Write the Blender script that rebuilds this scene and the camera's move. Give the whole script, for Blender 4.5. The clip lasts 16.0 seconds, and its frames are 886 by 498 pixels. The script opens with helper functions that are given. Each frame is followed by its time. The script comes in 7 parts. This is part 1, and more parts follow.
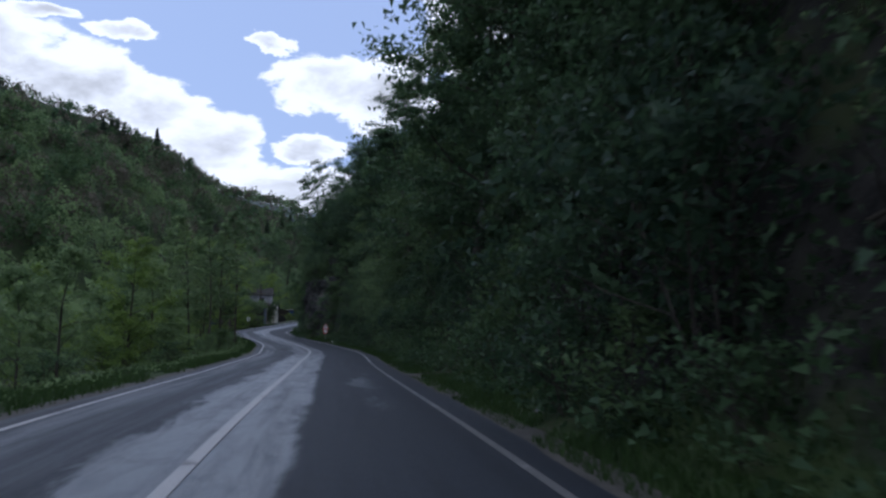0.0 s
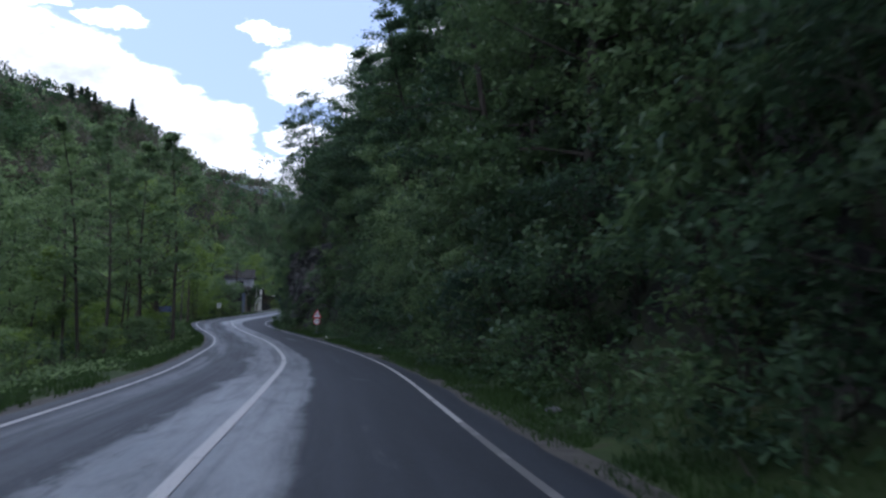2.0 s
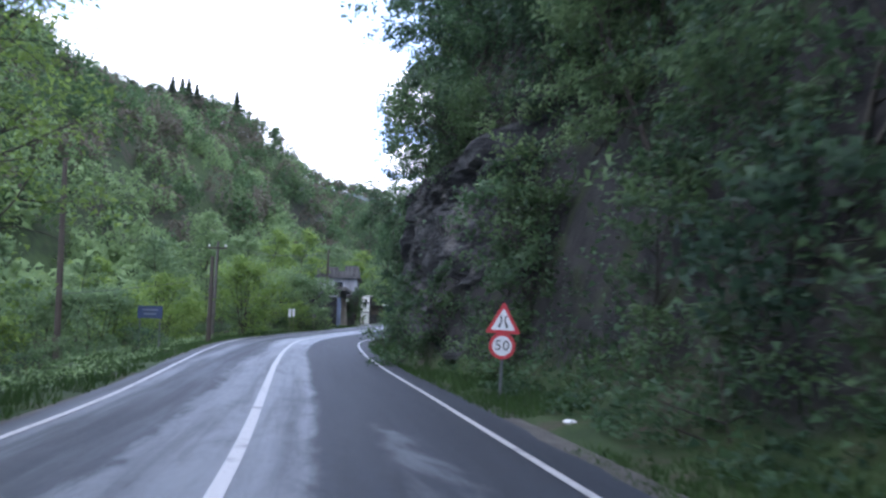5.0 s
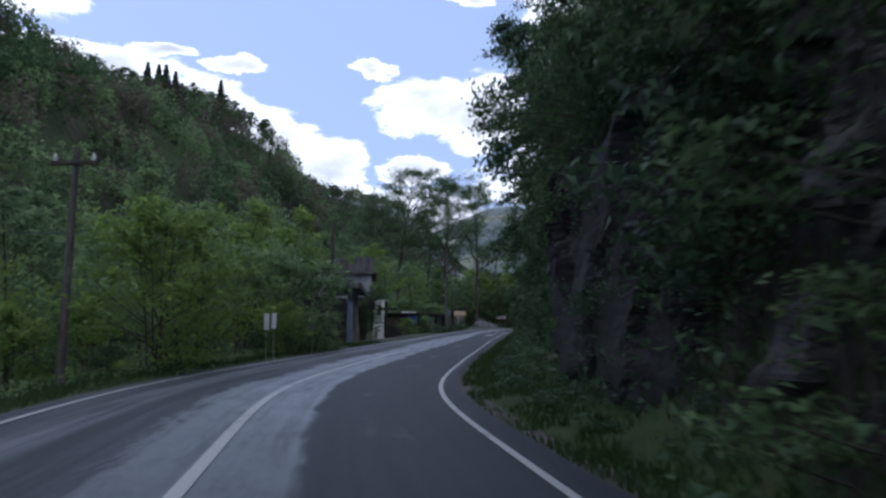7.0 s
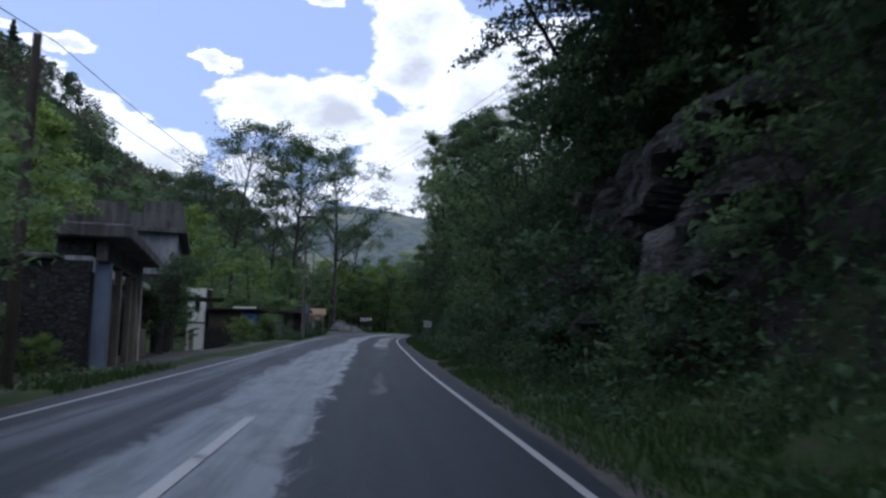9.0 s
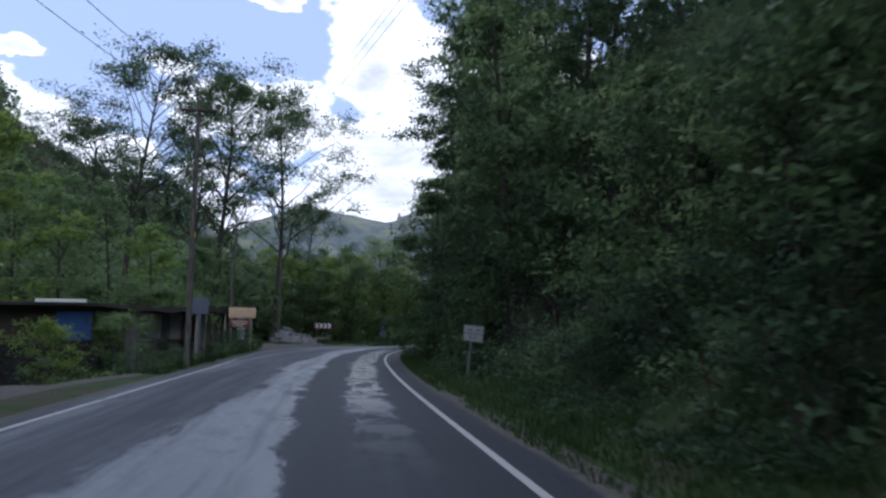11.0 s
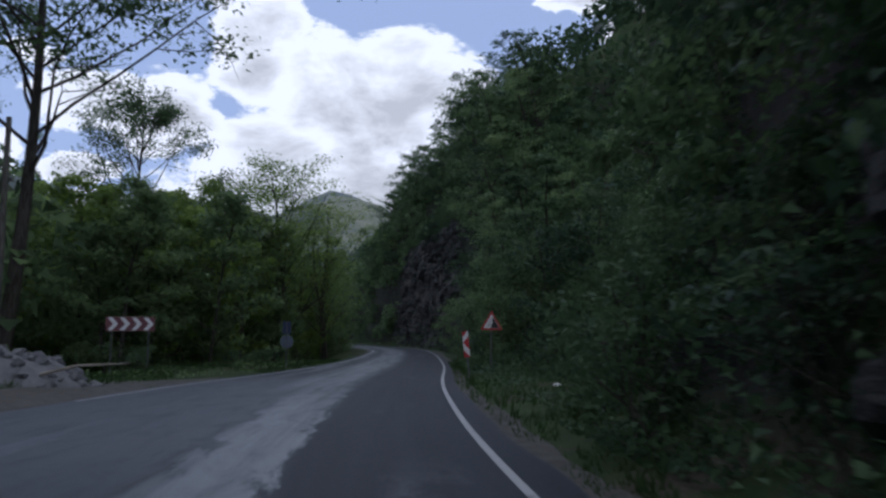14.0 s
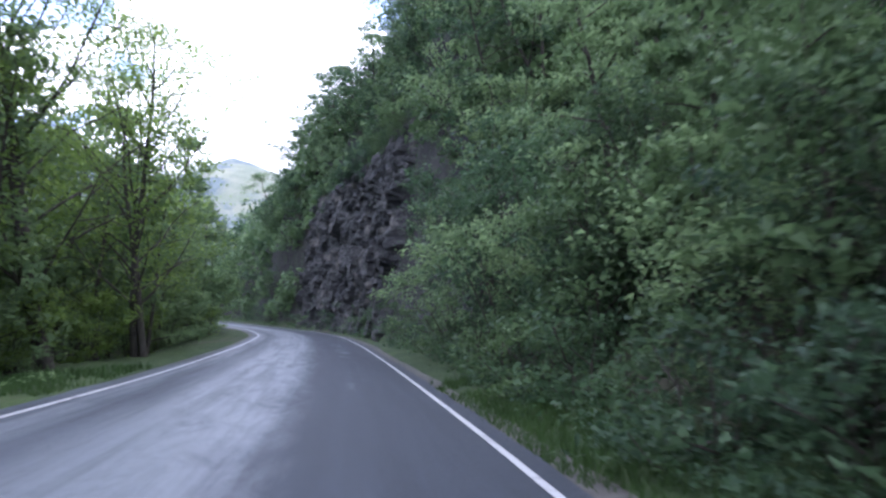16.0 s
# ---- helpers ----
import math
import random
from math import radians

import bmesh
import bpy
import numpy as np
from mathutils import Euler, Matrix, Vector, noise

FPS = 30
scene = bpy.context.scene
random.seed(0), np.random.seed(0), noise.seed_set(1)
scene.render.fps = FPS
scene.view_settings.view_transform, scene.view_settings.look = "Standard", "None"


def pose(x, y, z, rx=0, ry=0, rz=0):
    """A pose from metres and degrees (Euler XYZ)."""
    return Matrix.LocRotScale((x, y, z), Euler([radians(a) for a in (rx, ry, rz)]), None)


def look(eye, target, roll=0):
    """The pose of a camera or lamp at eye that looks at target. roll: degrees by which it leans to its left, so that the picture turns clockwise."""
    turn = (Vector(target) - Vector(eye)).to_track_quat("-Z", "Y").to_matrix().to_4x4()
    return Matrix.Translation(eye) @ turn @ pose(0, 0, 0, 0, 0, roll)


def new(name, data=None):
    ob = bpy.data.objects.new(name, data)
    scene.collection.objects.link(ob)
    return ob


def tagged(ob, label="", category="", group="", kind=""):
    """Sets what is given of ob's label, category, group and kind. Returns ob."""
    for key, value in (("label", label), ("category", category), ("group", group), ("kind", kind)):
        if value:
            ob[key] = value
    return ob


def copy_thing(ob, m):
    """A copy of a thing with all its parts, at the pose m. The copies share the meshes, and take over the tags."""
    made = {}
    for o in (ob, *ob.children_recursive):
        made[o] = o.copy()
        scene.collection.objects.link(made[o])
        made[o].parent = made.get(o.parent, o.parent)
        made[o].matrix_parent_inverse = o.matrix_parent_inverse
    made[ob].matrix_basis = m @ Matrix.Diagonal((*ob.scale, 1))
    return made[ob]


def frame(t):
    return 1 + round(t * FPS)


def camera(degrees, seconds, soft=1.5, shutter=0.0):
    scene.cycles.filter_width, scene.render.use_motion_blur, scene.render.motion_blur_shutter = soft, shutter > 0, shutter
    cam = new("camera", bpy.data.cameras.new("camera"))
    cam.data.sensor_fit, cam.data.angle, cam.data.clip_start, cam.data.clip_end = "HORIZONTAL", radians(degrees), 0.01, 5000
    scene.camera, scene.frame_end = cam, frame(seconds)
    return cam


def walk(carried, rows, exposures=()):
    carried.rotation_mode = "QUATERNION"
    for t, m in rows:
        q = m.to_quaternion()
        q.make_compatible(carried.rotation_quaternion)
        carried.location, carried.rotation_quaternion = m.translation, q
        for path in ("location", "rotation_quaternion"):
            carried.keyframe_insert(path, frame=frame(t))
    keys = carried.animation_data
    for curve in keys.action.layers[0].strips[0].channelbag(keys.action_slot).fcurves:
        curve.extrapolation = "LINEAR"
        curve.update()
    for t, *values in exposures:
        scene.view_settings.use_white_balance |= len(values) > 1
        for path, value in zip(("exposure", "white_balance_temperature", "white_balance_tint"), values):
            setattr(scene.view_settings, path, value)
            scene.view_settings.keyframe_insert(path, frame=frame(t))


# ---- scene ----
# camera: seconds, x, y, z, heading to the left, pitch up, roll
cam = camera(60.0, 16.0, soft=2.5, shutter=0.2)
PATH = [
    (0, 0.00, -0.00, 1.350, -0.00, 4.92, 0.83),
    (0.5, -0.95, 6.39, 1.236, 0.13, 4.52, 0.75),
    (1, -1.94, 12.77, 1.102, 0.19, 4.23, 0.46),
    (1.5, -2.89, 19.16, 0.943, -0.25, 4.35, 0.32),
    (2, -3.76, 25.56, 0.758, -0.55, 4.18, 0.80),
    (2.5, -4.63, 31.98, 0.567, -0.69, 3.84, 0.38),
    (3, -5.52, 38.43, 0.395, -0.12, 4.41, -0.25),
    (3.5, -6.50, 44.90, 0.255, 1.44, 5.03, 0.04),
    (4, -7.75, 51.37, 0.139, 3.79, 5.17, 0.22),
    (4.5, -9.26, 57.82, 0.039, 6.00, 5.37, 1.00),
    (5, -10.98, 64.23, -0.040, 8.06, 5.38, 1.41),
    (5.5, -12.96, 70.62, -0.090, 9.44, 5.61, 0.80),
    (6, -15.06, 77.02, -0.110, 9.86, 5.85, 0.56),
    (6.5, -17.16, 83.47, -0.104, 9.28, 6.04, 0.44),
    (7, -19.15, 89.99, -0.078, 7.74, 6.20, 0.32),
    (7.5, -20.92, 96.62, -0.034, 5.27, 5.85, 0.07),
    (8, -22.38, 103.35, 0.027, 1.60, 6.58, 0.19),
    (8.5, -23.43, 110.18, 0.103, -1.60, 6.63, 0.88),
    (9, -24.10, 117.14, 0.196, -4.16, 6.60, 1.00),
    (9.5, -24.41, 124.16, 0.309, -5.94, 6.84, 0.46),
    (10, -24.61, 131.23, 0.439, -6.95, 7.01, 0.45),
    (10.5, -24.72, 138.36, 0.582, -7.35, 7.08, 0.46),
    (11, -24.82, 145.54, 0.732, -7.32, 7.12, 0.50),
    (11.5, -24.95, 152.78, 0.886, -7.16, 7.12, 0.59),
    (12, -25.09, 160.07, 1.040, -7.42, 7.41, 0.83),
    (12.5, -25.15, 167.40, 1.190, -8.89, 7.43, 0.26),
    (13, -24.84, 174.74, 1.342, -10.96, 7.35, -0.05),
    (13.5, -24.34, 182.05, 1.482, -13.43, 7.19, -0.29),
    (14, -23.54, 189.33, 1.612, -15.86, 7.11, -0.36),
    (14.5, -22.35, 196.57, 1.727, -18.27, 6.89, -0.31),
    (15, -20.90, 203.75, 1.804, -20.59, 6.29, 0.43),
    (15.5, -19.09, 210.88, 1.848, -22.19, 6.02, 0.79),
    (16, -17.24, 218.01, 1.869, -23.02, 5.84, 1.42),
]
EXPOSURE = [(0.0, 0.0), (1.2, 0.42), (2.2, 0.58), (2.6, 1.32), (3.1, 2.15), (4.2, 2.3), (4.6, 2.1), (5.2, 1.65), (6.3, 0.6), (7.3, 0.15), (8.3, 0.15), (9.7, 0.17),
            (11.8, 0.5), (12.6, 0.58), (13.1, 0.13), (13.5, -0.15), (14.5, -0.05), (15.0, 0.55), (15.5, 1.34), (16.0, 2.06)]
EXPOSURE = [(t, stops, 5800 if t > 15.2 else 5750 if stops > 0.6 else 5850 if t < 10 else 5950, 15 if t > 15.2 else 11 if stops > 0.6 else 8) for t, stops in EXPOSURE]
walk(cam, [(t, pose(x, y, z, 90 + pitch, 0, yaw) @ pose(0, 0, 0, 0, 0, roll)) for t, x, y, z, yaw, pitch, roll in PATH], EXPOSURE)

# ---- world, sun ----
SUN_AZ, SUN_EL = radians(-58), radians(8)      # from +y, to the left; low behind the western mountain
world = bpy.data.worlds.new("evening_sky")
scene.world = world
world.use_nodes = True
wn, wl = world.node_tree.nodes, world.node_tree.links
wn.clear()


sky = wn.new("ShaderNodeTexSky")
sky.sky_type, sky.sun_disc = "NISHITA", False
sky.sun_elevation, sky.sun_rotation = SUN_EL + 0.2, SUN_AZ
sky.altitude, sky.air_density, sky.dust_density, sky.ozone_density = 400, 1.0, 0.6, 2.0


def build_sky():
    geo = wn.new("ShaderNodeTexCoord")
    sep = wn.new("ShaderNodeSeparateXYZ")
    wl.new(geo.outputs["Generated"], sep.inputs[0])

    def m(op, a, b=None, c=None):
        n = wn.new("ShaderNodeMath")
        n.operation = op
        for i, v in enumerate((a, b, c)):
            if v is None:
                continue
            if isinstance(v, (int, float)):
                n.inputs[i].default_value = v
            else:
                wl.new(v, n.inputs[i])
        return n.outputs[0]

    x, y, z = sep.outputs
    az = m("MULTIPLY", m("ARCTAN2", x, y), 57.2958)
    el = m("MULTIPLY", m("ARCSINE", z), 57.2958)
    comb = wn.new("ShaderNodeCombineXYZ")
    wl.new(m("MULTIPLY", az, 0.07), comb.inputs[0])
    wl.new(m("MULTIPLY", el, 0.13), comb.inputs[1])
    big = wn.new("ShaderNodeTexNoise")
    big.inputs["Scale"].default_value, big.inputs["Detail"].default_value, big.inputs["Roughness"].default_value = 1.9, 11.0, 0.62
    big.inputs["Distortion"].default_value = 0.35
    wl.new(comb.outputs[0], big.inputs["Vector"])
    small = wn.new("ShaderNodeTexNoise")
    small.inputs["Scale"].default_value, small.inputs["Detail"].default_value = 3.2, 6.0
    wl.new(comb.outputs[0], small.inputs["Vector"])
    warp = wn.new("ShaderNodeTexNoise")
    warp.inputs["Scale"].default_value, warp.inputs["Detail"].default_value, warp.inputs["Roughness"].default_value = 2.1, 7.0, 0.6
    wl.new(comb.outputs[0], warp.inputs["Vector"])
    parts_of = wn.new("ShaderNodeSeparateColor")
    wl.new(warp.outputs["Color"], parts_of.inputs[0])
    az = m("ADD", az, m("MULTIPLY", m("SUBTRACT", parts_of.outputs[0], 0.5), 7.0))
    el = m("ADD", el, m("MULTIPLY", m("SUBTRACT", parts_of.outputs[1], 0.5), 4.0))
    total = None
    blobs = [(-34, 17.0, 8, 2.6), (-27, 15.2, 6, 2.6), (-22, 14.0, 5, 2.6), (-17.5, 11.8, 4.5, 2.8), (-12, 9.0, 8, 2.0), (-9, 17.2, 4.6, 2.2), (-4.5, 16.2, 4, 3.0), (-23.3, 18.6, 2.6, 1.0), (-28.5, 19.3, 2.2, 0.7),
             (-13.6, 19.2, 2.0, 0.6), (-9.8, 12.2, 2.6, 1.0), (1.5, 21.5, 4.5, 4.6), (4, 14, 6, 3.5), (-5.5, 24.6, 3.4, 0.9), (8, 17, 7, 5.6), (13, 18, 6.5, 6.0), (8, 11, 14, 3.5), (27, 24.5, 4, 1.3),
             (-40, 22, 7, 2.0), (40, 22, 12, 6), (60, 25, 20, 9), (-60, 25, 18, 8), (-90, 30, 22, 10), (100, 30, 25, 12), (150, 35, 30, 14), (-150, 30, 30, 14)]
    for a, e, w, h in blobs:
        da = m("DIVIDE", m("SUBTRACT", az, float(a)), float(w))
        de = m("DIVIDE", m("SUBTRACT", el, float(e)), float(h))
        g = m("SUBTRACT", 1.0, m("ADD", m("MULTIPLY", da, da), m("MULTIPLY", de, de)))
        g = m("MAXIMUM", g, -0.6)
        total = g if total is None else m("MAXIMUM", total, g)
    high = wn.new("ShaderNodeMapRange")
    high.inputs["From Min"].default_value, high.inputs["From Max"].default_value = 30.0, 50.0
    wl.new(el, high.inputs["Value"])
    total = m("MAXIMUM", total, m("SUBTRACT", m("MULTIPLY", high.outputs[0], 1.3), 0.6))
    dens = m("ADD", m("MULTIPLY", total, 0.85), m("MULTIPLY", m("SUBTRACT", big.outputs[0], 0.5), 2.0))
    ramp = wn.new("ShaderNodeMapRange")
    ramp.interpolation_type = "SMOOTHSTEP"
    ramp.inputs["From Min"].default_value, ramp.inputs["From Max"].default_value = -0.05, 0.20
    wl.new(dens, ramp.inputs["Value"])
    core = wn.new("ShaderNodeMapRange")
    core.inputs["From Min"].default_value, core.inputs["From Max"].default_value = 0.42, 0.95
    core.inputs["To Min"].default_value, core.inputs["To Max"].default_value = 1.0, 0.58
    wl.new(m("ADD", dens, m("MULTIPLY", m("SUBTRACT", small.outputs[0], 0.5), 0.9)), core.inputs["Value"])
    cloud = wn.new("ShaderNodeMix")
    cloud.data_type, cloud.blend_type = "RGBA", "MULTIPLY"
    cloud.inputs["Factor"].default_value = 1.0
    cloud.inputs["A"].default_value = (10.6, 10.7, 11.9, 1)
    wl.new(core.outputs[0], cloud.inputs["B"])
    blue = wn.new("ShaderNodeMix")
    blue.data_type, blue.blend_type = "RGBA", "MIX"
    blue.inputs["Factor"].default_value = 0.8
    wl.new(sky.outputs[0], blue.inputs["A"])
    blue.inputs["B"].default_value = (4.7, 5.7, 8.9, 1)
    mix = wn.new("ShaderNodeMix")
    mix.data_type = "RGBA"
    wl.new(ramp.outputs[0], mix.inputs["Factor"])
    wl.new(blue.outputs["Result"], mix.inputs["A"])
    wl.new(cloud.outputs["Result"], mix.inputs["B"])
    bg = wn.new("ShaderNodeBackground")
    bg.inputs["Strength"].default_value = 0.1
    wl.new(mix.outputs["Result"], bg.inputs["Color"])
    out = wn.new("ShaderNodeOutputWorld")
    wl.new(bg.outputs[0], out.inputs[0])


build_sky()
sun = new("sun", bpy.data.lights.new("sun", "SUN"))
sun.data.energy, sun.data.angle, sun.data.color = 2.0, radians(0.6), (1.0, 0.86, 0.68)
sun.matrix_world = look((0, 0, 0), (-math.sin(SUN_AZ) * math.cos(SUN_EL), -math.cos(SUN_AZ) * math.cos(SUN_EL), -math.sin(SUN_EL)))
tagged(sun, "low evening sun behind the western mountain", "sun", kind="structure")

# ---- materials ----
def material(name):
    mat = bpy.data.materials.new(name)
    mat.use_nodes = True
    mat.node_tree.nodes.clear()
    return mat


class Nodes:
    """Short hand for building a node tree."""

    def __init__(self, mat):
        self.n, self.l = mat.node_tree.nodes, mat.node_tree.links

    def put(self, sock, v):
        if isinstance(v, (int, float)):
            sock.default_value = v
        elif isinstance(v, tuple):
            sock.default_value = (*v, 1) if len(v) == 3 and len(sock.default_value) == 4 else v
        else:
            self.l.new(v, sock)

    def math(self, op, a, b=None, c=None):
        n = self.n.new("ShaderNodeMath")
        n.operation = op
        for i, v in enumerate((a, b, c)):
            if v is not None:
                self.put(n.inputs[i], v)
        return n.outputs[0]

    def noise(self, scale, detail=5.0, rough=0.55, vec=None, distort=0.0):
        n = self.n.new("ShaderNodeTexNoise")
        n.inputs["Scale"].default_value, n.inputs["Detail"].default_value = scale, detail
        n.inputs["Roughness"].default_value, n.inputs["Distortion"].default_value = rough, distort
        if vec is not None:
            self.l.new(vec, n.inputs["Vector"])
        return n.outputs[0]

    def voronoi(self, scale, vec=None, feature="F1", out="Distance"):
        n = self.n.new("ShaderNodeTexVoronoi")
        n.feature = feature
        n.inputs["Scale"].default_value = scale
        if vec is not None:
            self.l.new(vec, n.inputs["Vector"])
        return n.outputs[out]

    def ramp(self, v, lo, hi, to=(0.0, 1.0), smooth=True):
        n = self.n.new("ShaderNodeMapRange")
        n.interpolation_type = "SMOOTHSTEP" if smooth else "LINEAR"
        self.put(n.inputs["Value"], v)
        for k, x in zip(("From Min", "From Max", "To Min", "To Max"), (lo, hi, *to)):
            n.inputs[k].default_value = x
        return n.outputs[0]

    def mix(self, f, a, b, blend="MIX"):
        n = self.n.new("ShaderNodeMix")
        n.data_type, n.blend_type = "RGBA", blend
        for k, v in (("Factor", f), ("A", a), ("B", b)):
            self.put(n.inputs[k], v)
        return n.outputs["Result"]

    def coords(self, which="Object"):
        return self.n.new("ShaderNodeTexCoord").outputs[which]

    def where(self):
        return self.n.new("ShaderNodeNewGeometry").outputs["Position"]

    def island(self):
        return self.n.new("ShaderNodeNewGeometry").outputs["Random Per Island"]

    def chance(self):
        return self.n.new("ShaderNodeObjectInfo").outputs["Random"]

    def bump(self, h, strength=0.5, dist=0.02):
        n = self.n.new("ShaderNodeBump")
        n.inputs["Strength"].default_value, n.inputs["Distance"].default_value = strength, dist
        self.l.new(h, n.inputs["Height"])
        return n.outputs[0]

    def finish(self, color, rough=0.7, normal=None, metal=0.0, spec=0.5):
        b = self.n.new("ShaderNodeBsdfPrincipled")
        self.put(b.inputs["Base Color"], color)
        self.put(b.inputs["Roughness"], rough)
        self.put(b.inputs["Metallic"], metal)
        self.put(b.inputs["Specular IOR Level"], spec)
        if normal is not None:
            self.l.new(normal, b.inputs["Normal"])
        o = self.n.new("ShaderNodeOutputMaterial")
        self.l.new(b.outputs[0], o.inputs[0])
        return b


def stained(name, color, rough=0.9, vary=0.5, bump=0.4):
    """An old wall: blotches, rain streaks that run down it, and a fine grain."""
    mat = material(name)
    k = Nodes(mat)
    p = k.coords()
    run = k.n.new("ShaderNodeMapping")
    run.inputs["Scale"].default_value = (3.2, 3.2, 0.35)
    k.l.new(p, run.inputs["Vector"])
    streak, blotch, fine = k.noise(1.0, 7, 0.65, run.outputs[0], 0.3), k.noise(0.7, 5, 0.6, p, 0.6), k.noise(16, 4, 0.65, p)
    f = k.math("ADD", k.math("MULTIPLY", streak, 0.5), k.math("ADD", k.math("MULTIPLY", blotch, 0.35), k.math("MULTIPLY", fine, 0.15)))
    dark, light = tuple(c * (1 - vary) * 0.8 for c in color), tuple(c * (1 + vary * 0.8) for c in color)
    col = k.mix(k.ramp(f, 0.36, 0.64), dark, light)
    col = k.mix(k.ramp(blotch, 0.60, 0.68, (0.0, 0.55)), col, (color[0] * 0.45, color[1] * 0.40, color[2] * 0.34))
    k.finish(col, rough, k.bump(k.math("ADD", fine, blotch), bump, 0.03), 0.0, 0.3)
    return mat


def plain(name, color, rough=0.7, metal=0.0, vary=0.25, scale=6.0, bump=0.2):
    """A painted or natural surface with stains at a large and a small scale."""
    mat = material(name)
    k = Nodes(mat)
    p = k.coords()
    big, fine = k.noise(scale * 0.25, 4, 0.6, p), k.noise(scale * 5, 4, 0.6, p)
    f = k.math("ADD", k.math("MULTIPLY", big, 0.65), k.math("MULTIPLY", fine, 0.35))
    dark = tuple(c * (1 - vary) for c in color)
    light = tuple(min(1, c * (1 + vary * 0.6)) for c in color)
    col = k.mix(k.ramp(f, 0.3, 0.7), dark, light)
    k.finish(col, k.ramp(fine, 0.2, 0.8, (max(0, rough - 0.1), min(1, rough + 0.1))), k.bump(fine, bump, 0.01), metal)
    return mat


def leaf_material(name, deep, bright, gloss=0.52, share=0.30):
    mat = material(name)
    k = Nodes(mat)
    where = k.where()
    f = k.math("ADD", k.math("MULTIPLY", k.island(), 0.16), k.math("MULTIPLY", k.chance(), 0.28))
    f = k.math("ADD", f, k.math("ADD", k.math("MULTIPLY", k.noise(0.35, 3, 0.55, where), 0.5), k.math("MULTIPLY", k.noise(1.6, 2, 0.5, where), 0.4)))
    col = k.mix(k.ramp(f, 0.42, 0.92), deep, bright)
    b = k.n.new("ShaderNodeBsdfPrincipled")
    k.put(b.inputs["Base Color"], col)
    k.put(b.inputs["Roughness"], gloss)
    k.put(b.inputs["Specular IOR Level"], 0.16)
    t = k.n.new("ShaderNodeBsdfTranslucent")
    k.put(t.inputs[0], k.mix(0.5, col, tuple(min(1, 1.6 * c) for c in bright)))
    s = k.n.new("ShaderNodeMixShader")
    s.inputs[0].default_value = share
    k.l.new(b.outputs[0], s.inputs[1])
    k.l.new(t.outputs[0], s.inputs[2])
    o = k.n.new("ShaderNodeOutputMaterial")
    k.l.new(s.outputs[0], o.inputs[0])
    return mat


